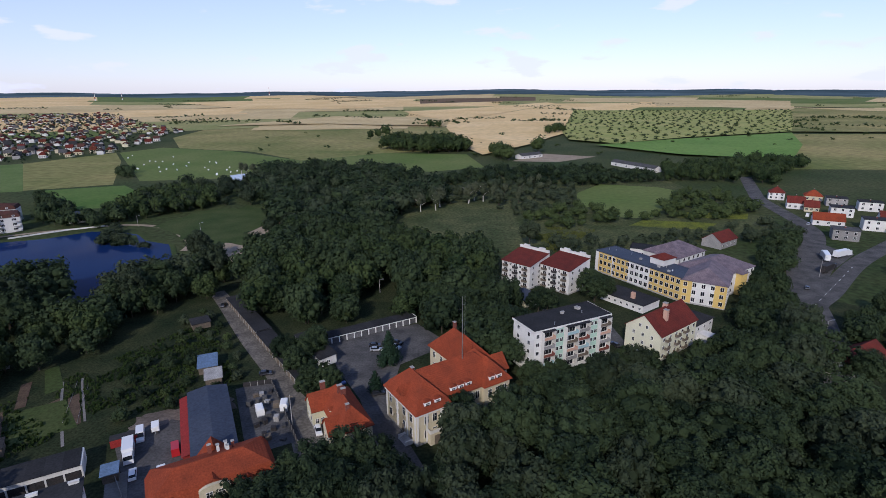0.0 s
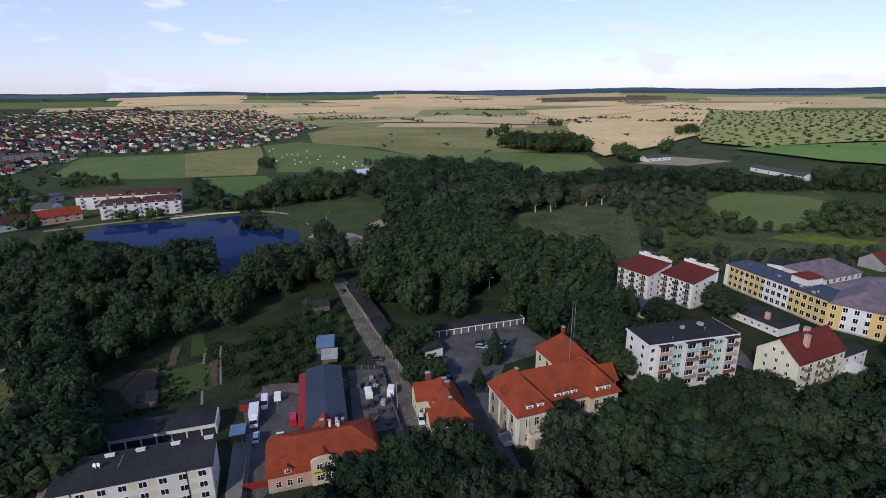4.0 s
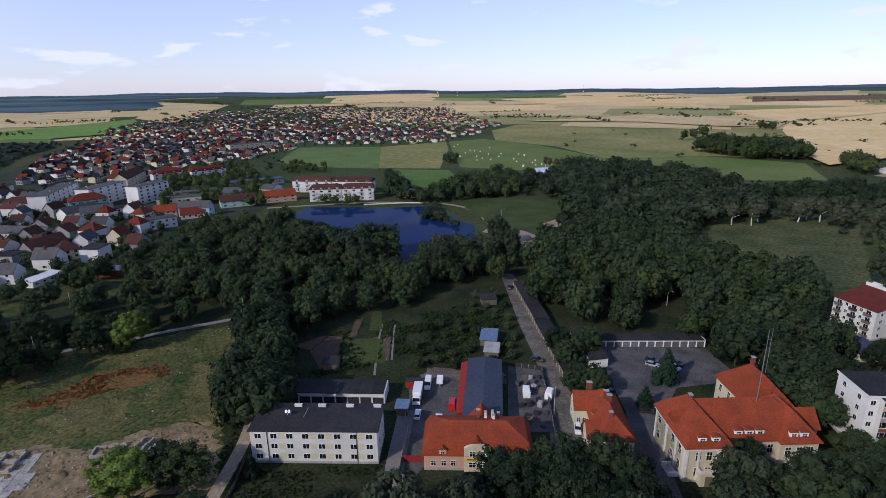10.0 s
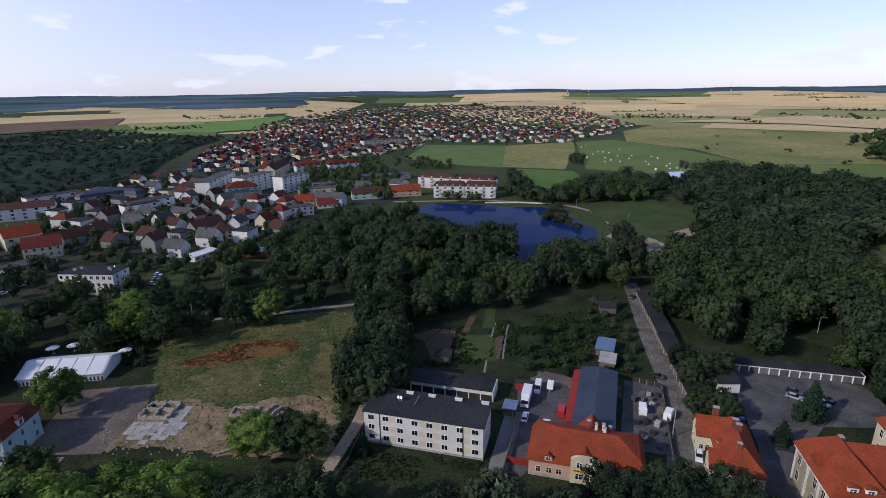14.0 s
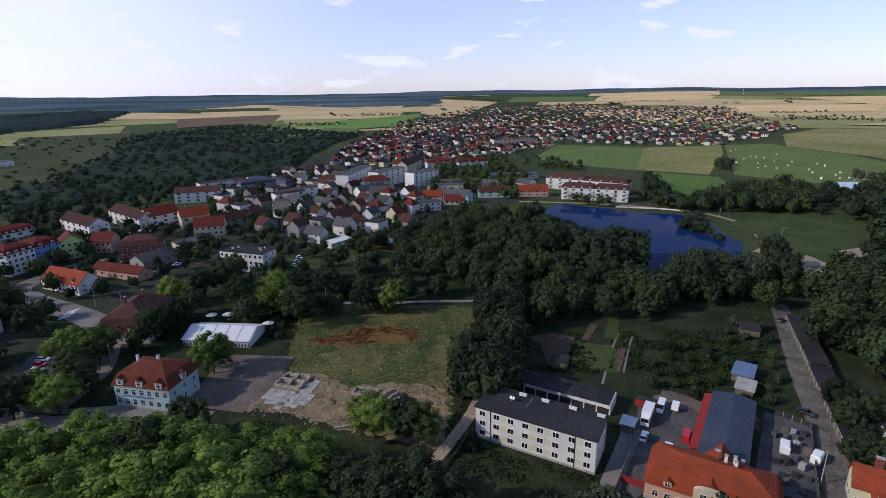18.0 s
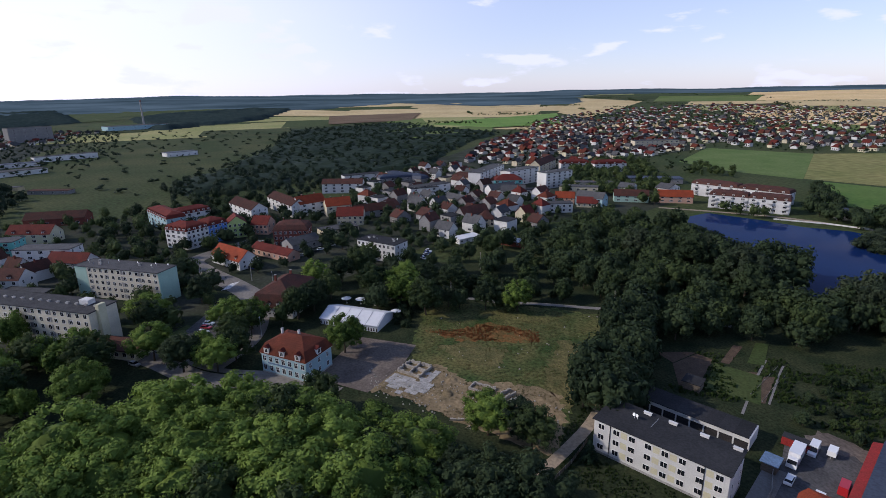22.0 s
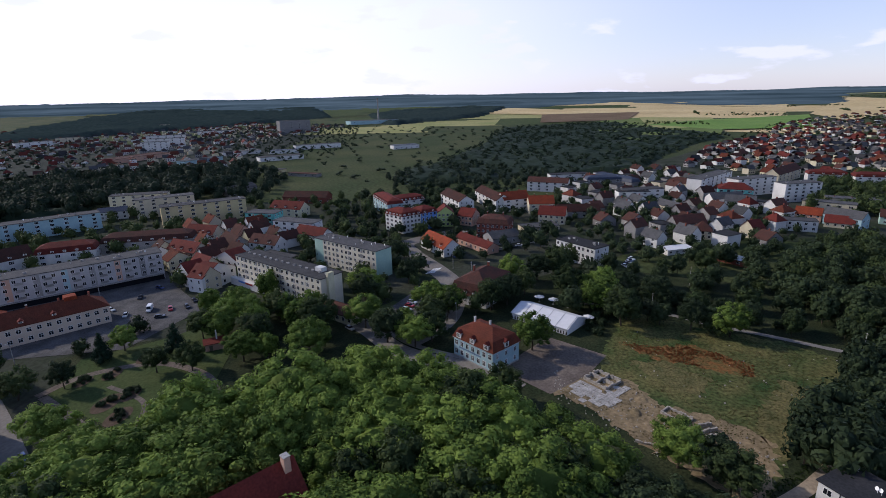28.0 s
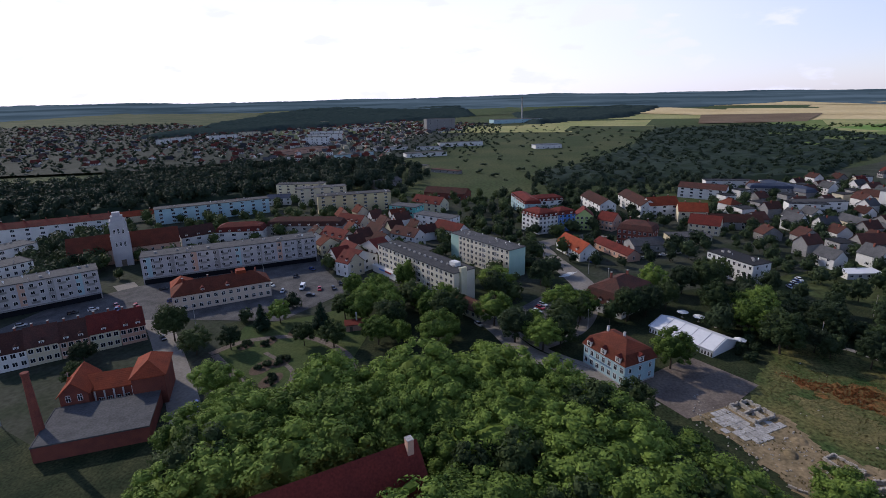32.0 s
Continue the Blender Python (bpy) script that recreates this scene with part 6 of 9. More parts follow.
block("town_house", "white town house with red mansard", "house", (-300, -120), (-290, -100), 10, 6.0, PALEW, REDTILE, "gable", 4, 2, 5, 2)
block("school", "long pale flat-roofed hall by the flats", "hall", (-420, 300), (-396, 348), 16, 4.5, GREYW, BLUEROOF, "flat", 0, 1, 12, 2)
# more houses of the old streets, halls and blocks beyond them
block("town_house", "pale three-storey town house with flat dark roof", "house", (-507, 54), (-514, 91), 11, 9.0, PALEW, BITUMEN, "flat", 0, 3, 6, 2)
block("town_house", "grey-blue town house with dark mansard roof", "house", (-513, 94), (-475, 121), 11, 6.5, GREYW, BLUEROOF, "mansard", 4.5, 2, 6, 2)
block("town_house", "white three-storey town house with flat roof", "house", (-418, 102), (-429, 135), 11, 9.4, PALEW, GREYROOF, "flat", 0, 3, 6, 2)
block("town_house", "cream town house with brown hipped roof", "house", (-479, 152), (-452, 168), 11, 7.5, CREAM, OLDTILE, "hip", 4, 2, 5, 2)
block("town_house", "pale pink house with grey gabled roof", "house", (-399, 161), (-405, 186), 10, 6.5, PALEW, GREYROOF, "gable", 4, 2, 4, 2)
block("town_house", "white two-storey house with low roof", "house", (-391, 188), (-386, 207), 10, 6.0, PALEW, BITUMEN, "flat", 0, 2, 4, 2)
block("town_house", "pale blue house with white gables", "house", (-352, 211), (-334, 223), 10, 6.5, BLUEW, GREYROOF, "gable", 4, 2, 4, 2)
block("town_house", "white two-storey house with flat roof", "house", (-333, 179), (-328, 195), 10, 6.4, PALEW, GREYROOF, "flat", 0, 2, 4, 2)
block("row_house", "grey row of gabled old houses", "house", (-363, 45), (-367, 74), 10, 5.0, GREYW, OLDTILE, "gable", 4, 2, 7, 2)
block("town_house", "grey rendered house with dark steep roof", "house", (-323, 111), (-329, 131), 10, 6.0, GREYW, OLDTILE, "gable", 4.5, 2, 4, 2)
block("row_house", "long white and blue terrace with dark roofs", "house", (-473, 30), (-462, 64), 12, 8.4, PALEW, OLDTILE, "gable", 3.6, 3, 10, 2)
block("town_house", "white three-storey house with flat dark roof", "house", (-415, 97), (-417, 121), 11, 9.0, PALEW, BITUMEN, "flat", 0, 3, 6, 2)
block("town_house", "grey block with blue-grey roof", "house", (-483, 84), (-485, 115), 11, 8.0, GREYW, BLUEROOF, "mansard", 3.5, 3, 7, 2)
block("town_house", "white house with pale blue gable", "house", (-396, 168), (-388, 186), 10, 6.0, PALEW, GREYROOF, "gable", 4, 2, 4, 2)
block("row_house", "low cream house with grey roof", "house", (-397, 119), (-366, 133), 10, 4.0, CREAM, GREYROOF, "gable", 3.4, 1, 6, 2)
block("factory_hall", "long white works hall with flat roof", "hall", (-858, -327), (-901, -262), 16, 7.0, PALEW, GREYROOF, "flat", 0, 1, 12, 2)
block("factory_hall", "low white works hall", "hall", (-798, -347), (-819, -306), 14, 5.0, PALEW, BLUEROOF, "flat", 0, 1, 8, 2)
block("factory_hall", "pale works hall with grey roof", "hall", (-776, -411), (-815, -367), 18, 5.0, PALEW, GREYROOF, "flat", 0, 1, 8, 2)
block("factory_hall", "pale blue storage hall with low roof", "hall", (-671, -410), (-730, -387), 16, 5.0, BLUEW, GREYROOF, "flat", 0, 1, 8, 2)
block("factory_hall", "wide pink-brown market hall with flat roof", "hall", (-686, -522), (-786, -498), 30, 6.0, PINKW, OLDTILE, "flat", 0, 1, 10, 2)
block("shed", "low brown shed row with flat roof", "shed", (-611, -293), (-597, -247), 9, 3.4, OCHRE, GREYROOF, "flat", 0, 1, 8, 2)
block("shed", "low brown shed row behind the gardens", "shed", (-570, -229), (-558, -192), 9, 3.4, GREYW, OLDTILE, "flat", 0, 1, 8, 2)
block("hall", "old brown-roofed brick storage hall", "hall", (-419, -175), (-416, -137), 14, 5.0, BRICK, OLDTILE, "gable", 4, 1, 8, 2)
block("hall", "old storage hall with grey roof", "hall", (-447, -236), (-477, -223), 12, 5.0, GREYW, GREYROOF, "gable", 3, 1, 6, 2)
block("apartment_block", "distant pale four-storey block", "apartment block", (-814, -911), (-909, -926), 12, 12, PALEW, GREYROOF, "flat", 0, 4, 9, 2)
block("apartment_block", "distant pale four-storey block beside the wood", "apartment block", (-913, -883), (-967, -854), 12, 12, PALEW, GREYROOF, "flat", 0, 4, 8, 2)
block("apartment_block", "distant cream four-storey block", "apartment block", (-1027, -900), (-1059, -863), 12, 12, CREAM, GREYROOF, "flat", 0, 4, 7, 2)
block("hall", "distant pale yellow hall", "hall", (-1538, -1070), (-1591, -997), 20, 8, PALEYEL, GREYROOF, "flat", 0, 2, 8, 2)
block("hall", "distant long white hall", "hall", (-1247, -717), (-1288, -640), 20, 8, PALEW, GREYROOF, "flat", 0, 2, 8, 2)
# great red roof beside the camera
s = Site("great_roof_house", "tall building with dark red sheet roof among the trees", "church", (-44.0, -59.5), (-76.4, -31.4), 18.0)
body(s, 0, s.le, 0, 18, 9.0, BRICK, surface("dark red sheet roof", (0.15, 0.028, 0.02), (0.12, 0.024, 0.018), 0.3, 0.55, 2.0), "gable", 10.0, "x", 0.5)
chimney(s, s.le - 1.6, 8.0, 16.5, 20.6, 1.3, 1.5, PINKW)
rows(s, "F", 7, 1, 2.5, 3, 1.4, 4.0), rows(s, "R", 4, 1, 2.5, 3, 1.4, 4.0)


# ---- scattered houses of the estates ----
class Plot:
    def __init__(self, ob, le, de):
        self.ob, self.le, self.de = ob, le, de


def cottage(k):
    rng = random.Random(100 + k)
    w, d = rng.uniform(9, 12), rng.uniform(8, 10)
    wall = rng.choice((PALEW, CREAM, PALEW, PALEYEL, GREYW, PALEW))
    roof = (REDTILE, OLDTILE, BITUMEN, GREYROOF, BROWNTILE, OLDTILE, BITUMEN, GREYROOF, OLDTILE, BITUMEN, OLDTILE, GREYROOF, OLDTILE, BITUMEN, REDTILE, GREYROOF)[k]
    flat = roof is BITUMEN
    eave = rng.uniform(5.8, 8.4) if flat else rng.uniform(3.6, 7.0)
    rise = 0 if flat else rng.uniform(3.2, 4.8)
    ob = thing("house", {REDTILE: "family house with red tiled roof", BROWNTILE: "family house with red-brown tiled roof", OLDTILE: "family house with dark brown roof", GREYROOF: "family house with grey roof", BITUMEN: "cube-shaped house with flat dark roof"}[roof], "house", pose(0, 0, 0), "estate houses")
    s = Plot(ob, w, d)
    body(s, -w / 2, w / 2, -d / 2, d / 2, eave, wall, roof, "flat" if flat else ("hip" if k % 5 == 4 else "gable"), rise, "x" if k % 2 else "y", 0.4)
    for u in (-0.25, 0.25):
        window(s, "F", u * w, 1.0, 1.5, 1.4, "bar", near=False, y0=-d / 2)
        if eave > 5.2:
            window(s, "F", u * w, 3.6, 1.5, 1.4, "bar", near=False, y0=-d / 2)
    for side in "RL":
        window(s, side, 0, 1.0, 1.5, 1.4, "bar", near=False, x0=-w / 2, x1=w / 2)
    window(s, "B", 0, 1.0, 2.2, 1.4, "three", near=False, y0=-d / 2, y1=d / 2)
    if not flat:
        part("chimney", Geo().box(0.6, 1.3, 0.4, 1.2, eave + rise * 0.5, eave + rise + 0.9), BRICK, ob)
    return ob


COTTAGES, PLACED = [], []
far_geo = {}


def estate(poly, n, gap, seed, angle, copies=True):
    """Houses in loose rows over an area."""
    rng = random.Random(seed)
    xs, ys = [p[0] for p in poly], [p[1] for p in poly]
    done, tries = 0, 0
    while done < n and tries < n * 40:
        tries += 1
        x, y = rng.uniform(min(xs), max(xs)), rng.uniform(min(ys), max(ys))
        if not inside(poly, x, y) or not free(x, y, 6) or any((x - px) ** 2 + (y - py) ** 2 < gap * gap for px, py in PLACED):
            continue
        PLACED.append((x, y))
        a = angle + rng.choice((0, 90, 180, 270)) + rng.uniform(-8, 8)
        m = pose(x, y, land(x, y), 0, 0, a)
        k = rng.randrange(16)
        if len(COTTAGES) < 16:
            ob = cottage(len(COTTAGES))
            ob.matrix_basis = m
            COTTAGES.append(ob)
        elif copies:
            copy_thing(COTTAGES[k], m)
        else:
            w, d, e, r = rng.uniform(8, 11), rng.uniform(7, 9), rng.uniform(3, 5.5), rng.uniform(3, 4.5)
            cells = [("wall", Geo().box(-w / 2, w / 2, -d / 2, d / 2, -0.3, e)), ("roof", roof_geo(-w / 2, w / 2, -d / 2, d / 2, e, "gable" if k % 4 else "hip", r, "x", 0.4))]
            if math.hypot(x, y) < 1250:
                pane = Geo()
                for u in (-w * 0.3, 0.0, w * 0.3):
                    for up in ((1.0,) if e < 4.2 else (0.9, 3.4)):
                        pane.box(u - 0.7, u + 0.7, -d / 2 - 0.05, d / 2 + 0.05, up, up + 1.4)
                cells.append(("pane", pane))
            for key, g0 in cells:
                g = far_geo.setdefault((key, k % 5), Geo())
                i = len(g.v)
                g.v += [tuple(m @ Vector(v)) for v in g0.v]
                g.f += [tuple(i + q for q in f) for f in g0.f]
                g.m += g0.m
        if len(KEEP) < 260:
            c, s_ = math.cos(radians(a)), math.sin(radians(a))
            KEEP.append((x - 5.5 * c + 4.5 * s_, y - 5.5 * s_ - 4.5 * c, c, s_, 11, 9))
        done += 1


estate([(-553, 113), (-595, 194), (-504, 182), (-361, 200), (-300, 157), (-290, 117), (-300, 80), (-372, 60), (-460, 60)], 70, 17, 1, 30)
for x, y, w, wall, roof, kind, eave in ((263, 409, 11, PALEW, REDTILE, "hip", 5.5), (257, 376, 11, PALEW, REDTILE, "gable", 4.5), (262, 366, 9, CREAM, REDTILE, "gable", 3.4), (289, 404, 12, CREAM, TILE, "hip", 3.6), (292, 383, 13, GREYW, BITUMEN, "flat", 6.0), (304, 366, 14, PALEW, BITUMEN, "flat", 6.4), (272, 350, 13, PALEW, BITUMEN, "flat", 6.2), (246, 326, 17, PALEW, TILE, "gable", 3.6), (266, 312, 14, PALEW, BITUMEN, "flat", 6.8), (272, 303, 9, PALEW, BITUMEN, "flat", 3.2), (232, 292, 13, GREYW, GREYROOF, "flat", 6.0), (290, 328, 15, PALEW, REDTILE, "gable", 3.6), (316, 346, 13, CREAM, REDTILE, "gable", 4.2)):
    c, s_ = math.cos(radians(-28)) * w / 2, math.sin(radians(-28)) * w / 2
    block("house", {"flat": "cube-shaped family house with flat roof", "hip": "family house with red hipped roof", "gable": "family house with red gabled roof"}[kind], "house", (x - c, y - s_), (x + c, y + s_), 10, eave, wall, roof, kind, 0 if kind == "flat" else 4.0, 2 if eave > 5 else 1, 3, 2, chims=1, group="houses by the road")
estate([(-620, 214), (-842, 329), (-995, 474), (-900, 560), (-743, 619), (-618, 582), (-571, 401), (-520, 350), (-560, 250)], 55, 21, 3, 20, False)
estate([(-620, 214), (-842, 329), (-995, 474), (-900, 560), (-743, 619), (-618, 582), (-571, 401), (-520, 350), (-560, 250)], 170, 14, 13, 20, False)
estate([(-1420, 714), (-995, 480), (-780, 620), (-620, 640), (-458, 749), (-584, 1000), (-900, 1000)], 330, 16, 4, 15, False)
estate([(-1792, 1700), (-1162, 1900), (-560, 1174), (-460, 760), (-620, 640), (-1000, 980), (-1420, 730), (-1800, 1200)], 620, 18, 5, 15, False)
estate([(-617, -634), (-474, -365), (-632, -328), (-1000, -450), (-1500, -420), (-1700, -800), (-1120, -1134)], 560, 16, 6, 35, False)
estate([(-1154, -1900), (-1463, -1500), (-1055, -789), (-640, -500), (-520, -620), (-420, -760)], 300, 23, 8, 35, False)
for i, (roofm, lab, wallm) in enumerate(((REDTILE, "red", PALEW), (GREYROOF, "grey", CREAM), (OLDTILE, "brown", PALEW), (BROWNTILE, "red-brown", PALEYEL), (BITUMEN, "dark", GREYW))):
    if ("wall", i) in far_geo:
        ob = thing("far_houses", "distant family houses with %s roofs" % lab, "houses", kind="stuff", geo=far_geo[("wall", i)], mats=wallm)
        part("roof", far_geo[("roof", i)], roofm, ob)
        if ("pane", i) in far_geo:
            part("pane", far_geo[("pane", i)], GLASS, ob)
# works and halls far off
block("silo_block", "tall pale grain silos", "silo", (-1239, -505), (-1287, -447), 25, 30, GREYW, GREYROOF, floors=5, bays=8, ends=0)
block("factory_hall", "long white factory hall", "factory", (-850, -160), (-872, -122), 20, 6, PALEW, BLUEROOF, floors=1, bays=10, ends=0)
block("factory_hall", "pale flat factory hall", "factory", (-700, -318), (-738, -270), 20, 5.5, PALEW, GREYROOF, floors=1, bays=10, ends=0)
block("factory_hall", "large pale blue works hall", "factory", (-1560, -420), (-1640, -290), 50, 12, BLUEW, GREYROOF, floors=2, bays=12, ends=0)
for a, b in (((-930, -640), (-960, -580)), ((-1010, -690), (-1050, -630)), ((-860, -600), (-880, -560))):
    block("apartment_block", "distant pale apartment block", "apartment block", a, b, 14, 15, PALEW, GREYROOF, floors=5, bays=10, ends=2)
ch = thing("factory_chimney", "tall thin works chimney far off", "chimney", pose(-1629, -351, 0))
part("shaft", Geo().tube((0, 0, 0), (0, 0, 72), 2.6, 1.8, 12), CONCRETE, ch), part("rim", Geo().tube((0, 0, 72), (0, 0, 75), 2.1, 2.1, 12), BRICK, ch)
for x, y, h in ((-1150, 3660, 60), (-1782, 2816, 45), (-1752, 3005, 40)):
    ms = thing("radio_mast", "red and white lattice radio mast", "mast", pose(x, y, land(x, y)))
    for k in range(4):
        part("segment", Geo().tube((0, 0, k * h / 4), (0, 0, (k + 1) * h / 4), 2.6 - k * 0.6, 2.0 - k * 0.6, 4), RUSTRED if k % 2 else WHITE, ms)
block("farm", "low white farm sheds by the wood", "farm", (195, 612), (222, 552), 10, 4, PALEW, GREYROOF, "gable", 2.5, 1, 8, 1)
block("farm", "white farm building on the sandy yard", "farm", (100, 668), (130, 690), 12, 4, PALEW, GREYROOF, "gable", 2.5, 1, 8, 1)
patch("yard", "pale sandy farm yard", [(85, 650), (140, 640), (200, 690), (130, 730)], SAND, category="yard")

# jumble of old red-roofed houses behind the square
OLDTOWN = [(-305, -194), (-330, -194), (-327, -147), (-290, -111), (-265, -132), (-253, -150), (-246, -170), (-262, -196)]
rng = random.Random(77)
done = []
for _ in range(900):
    x, y = rng.uniform(-335, -240), rng.uniform(-200, -108)
    if len(done) >= 26 or not inside(OLDTOWN, x, y) or not free(x, y, 6.2) or any((x - p) ** 2 + (y - q) ** 2 < 150 for p, q in done):
        continue
    done.append((x, y))
    a, w = radians(rng.choice((52, 142, 232, 322)) + rng.uniform(-6, 6)), rng.uniform(8, 12)
    c, s_ = math.cos(a) * w / 2, math.sin(a) * w / 2
    block("old_town_house", "narrow old town house with steep tiled roof", "house", (x - c + s_ * 0.8, y - s_ - c * 0.8), (x + c + s_ * 0.8, y + s_ - c * 0.8), rng.uniform(7.5, 9.5), rng.uniform(5.0, 7.0), rng.choice((PALEW, CREAM, PINKW, PALEYEL, GREYW)), rng.choice((OLDTILE, BROWNTILE, OLDTILE)), "gable", rng.uniform(3.6, 4.8), 2, 3, 2, axis=rng.choice("xy"), chims=1, dorm=rng.choice((0, 2)), group="old town houses")


# ---- trees ----
def ico(n):
    bm = bmesh.new()
    bmesh.ops.create_icosphere(bm, subdivisions=n, radius=1.0)
    v = np.array([q.co[:] for q in bm.verts])
    f = np.array([[q.index for q in p.verts] for p in bm.faces])
    bm.free()
    return v, f


ICO = {k: ico(k) for k in (1, 2)}


def crown(seed, clumps, cards, size, shape="round", core=0.60):
    """Points and faces of a crown one metre high: an uneven dome of leafy clumps, dark gaps between them."""
    rng = np.random.default_rng(seed)
    V, T, base = [], [], 0
    zc, ax, az = {"round": (0.58, 0.39, 0.41), "tall": (0.55, 0.15, 0.44), "bush": (0.42, 0.52, 0.44), "cone": (0.5, 0.25, 0.48)}[shape]
    size_xyz = np.array((ax, ax, az))
    k = np.arange(clumps) + 0.5
    z = 1 - 1.62 * k / clumps
    a = k * 2.39996 + rng.normal(0, 0.25, clumps) + rng.uniform(0, 6)
    out = np.stack([np.sqrt(np.maximum(0, 1 - z * z)) * np.cos(a), np.sqrt(np.maximum(0, 1 - z * z)) * np.sin(a), z], 1)
    lobes = 1 + 0.13 * np.sin(out @ rng.normal(0, 2.2, 3) + rng.uniform(0, 6)) + 0.10 * np.sin(out @ rng.normal(0, 4, 3)) + rng.normal(0, 0.07, clumps)
    r0 = min(0.27, 1.12 * math.sqrt(1.45 * ax * (ax + az) / clumps))
    rs = r0 * (0.9 if clumps > 25 else 1.0) * rng.uniform(0.65, 1.3, clumps)
    if shape == "cone":
        t = k / clumps
        w = 0.27 * (1.03 - t)
        cs = np.stack([w * 0.75 * np.cos(a), w * 0.75 * np.sin(a), 0.08 + 0.88 * t], 1)
        rs = 0.05 + w * 0.5
        out = cs * np.array((1, 1, 0.0)) / (np.linalg.norm(cs[:, :2], axis=1)[:, None] + 1e-6) + np.array((0, 0, 0.35))
    else:
        cs = out * size_xyz * (lobes * max(0.25, 1.02 - 0.75 * r0 / ax))[:, None] + np.array((0, 0, zc))
    v0, f0 = ICO[2 if clumps > 25 else 1]
    if shape != "cone" and clumps > 5:
        V.append(v0 * size_xyz * (core if clumps > 25 else core * 1.12) + np.array((0, 0, zc)))
        T.append(f0)
        base += len(v0)
    v0, f0 = ICO[1]
    for c, rad in zip(cs, rs):
        bumps = 1 + 0.2 * rng.normal(0, 1, len(v0)).clip(-1.5, 1.5)
        V.append(v0 * bumps[:, None] * rad * 0.62 + c)
        T.append(f0 + base)
        base += len(v0)
    w = rs ** 2
    which = rng.choice(clumps, cards, p=w / w.sum())
    d = rng.normal(0, 1, (cards, 3)) + out[which] * 0.9 + np.array((0, 0, 0.25))
    d /= np.linalg.norm(d, axis=1)[:, None]
    c = cs[which] + d * (rs[which] * rng.uniform(0.72, 1.12, cards))[:, None]
    nrm = d + rng.normal(0, 0.3, (cards, 3))
    nrm /= np.linalg.norm(nrm, axis=1)[:, None]
    u = np.cross(nrm, rng.normal(0, 1, (cards, 3)))
    u /= np.linalg.norm(u, axis=1)[:, None]
    t = np.cross(nrm, u)
    s = size * rng.uniform(0.6, 1.3, cards)[:, None]
    tri = np.stack([c - u * s - t * s * 0.4, c + u * s - t * s * 0.4, c + t * s * 0.9 + nrm * s * 0.2], 1).reshape(-1, 3)
    V.append(tri)
    T.append(np.arange(cards * 3).reshape(-1, 3) + base)
    return np.concatenate(V), np.concatenate(T), np.zeros((0, 4), int)


def trunk_geo(seed, top=0.6, r=0.022, limbs=5, lean=0.03):
    g, rng = Geo(), random.Random(seed)
    p = Vector((0, 0, -0.02))
    for k in range(3):
        q = Vector((rng.uniform(-lean, lean), rng.uniform(-lean, lean), top * (k + 1) / 3))
        g.tube(p, q, r * (1 - 0.28 * k), r * (1 - 0.28 * (k + 1)), 7)
        p = q
    for k in range(limbs):
        a, z = k * math.tau / limbs + rng.uniform(-0.4, 0.4), top * rng.uniform(0.45, 0.95)
        g.tube((0, 0, z), (0.2 * math.cos(a), 0.2 * math.sin(a), z + rng.uniform(0.1, 0.22)), r * 0.45, r * 0.15, 5)
    return g


def mesh_of(name, v, t, q, mat):
    me = bpy.data.meshes.new(name)
    me.from_pydata(v.tolist(), [], t.tolist() + q.tolist())
    me.materials.append(mat)
    return me


TREES = {}
KINDS = {  # shape, lumps, cards, card size, leaf, width, label
    "broad": ("round", 46, 2900, 0.0205, LEAF, 1.18, "broad deciduous tree with dense dark green crown"),
    "lime": ("round", 52, 3900, 0.0172, SUNLEAF, 1.38, "broad tree with sunlight painted into its bright green crown"),
    "willow": ("round", 34, 1500, 0.028, WILLOW, 1.0, "grey-green willow with loose crown"),
    "poplar": ("tall", 26, 1200, 0.024, LEAF, 1.0, "tall slender dark green poplar"),
    "mid": ("round", 40, 2100, 0.0225, MIDLEAF, 1.15, "leafy green town tree with round crown"),
    "conifer": ("cone", 30, 1300, 0.028, CONIFER, 1.0, "dark green pointed spruce tree"),
    "birch": ("tall", 16, 600, 0.024, BIRCH, 1.2, "thin pale birch with sparse crown"),
    "bush": ("bush", 14, 320, 0.065, LEAF, 1.0, "rounded dense green garden shrub"),
    "palebush": ("bush", 14, 320, 0.065, WILLOW, 1.0, "rounded loose grey-green willow shrub"),
}


def tree(kind, x, y, h, rng, group=""):
    """One tree of its own: trunk and crown."""
    shape, lumps, cards, size, leaf, wide, label = KINDS[kind]
    v = rng.randrange(4)
    m = Matrix.Translation((x, y, land(x, y))) @ Matrix.Rotation(rng.uniform(0, math.tau), 4, 'Z') @ Matrix.Diagonal((h * wide * rng.uniform(0.85, 1.15), h * wide * rng.uniform(0.85, 1.15), h, 1))
    if (kind, v) in TREES:
        o = copy_thing(TREES[(kind, v)], m)
        o.matrix_basis = m
        return o
    bush = shape == "bush"
    ob = thing("shrub" if bush else "tree", label, "shrub" if bush else "tree", m, group or ("shrubs" if bush else "trees"))
    part("trunk", trunk_geo(v + 7, 0.3 if bush else 0.62 if shape != "cone" else 0.9), PALEBARK if kind == "birch" else BARK, ob)
    part("crown", mesh_of("crown", *crown(v * 31 + len(kind), lumps, cards, size, shape), leaf), None, ob)
    TREES[(kind, v)] = ob
    return ob


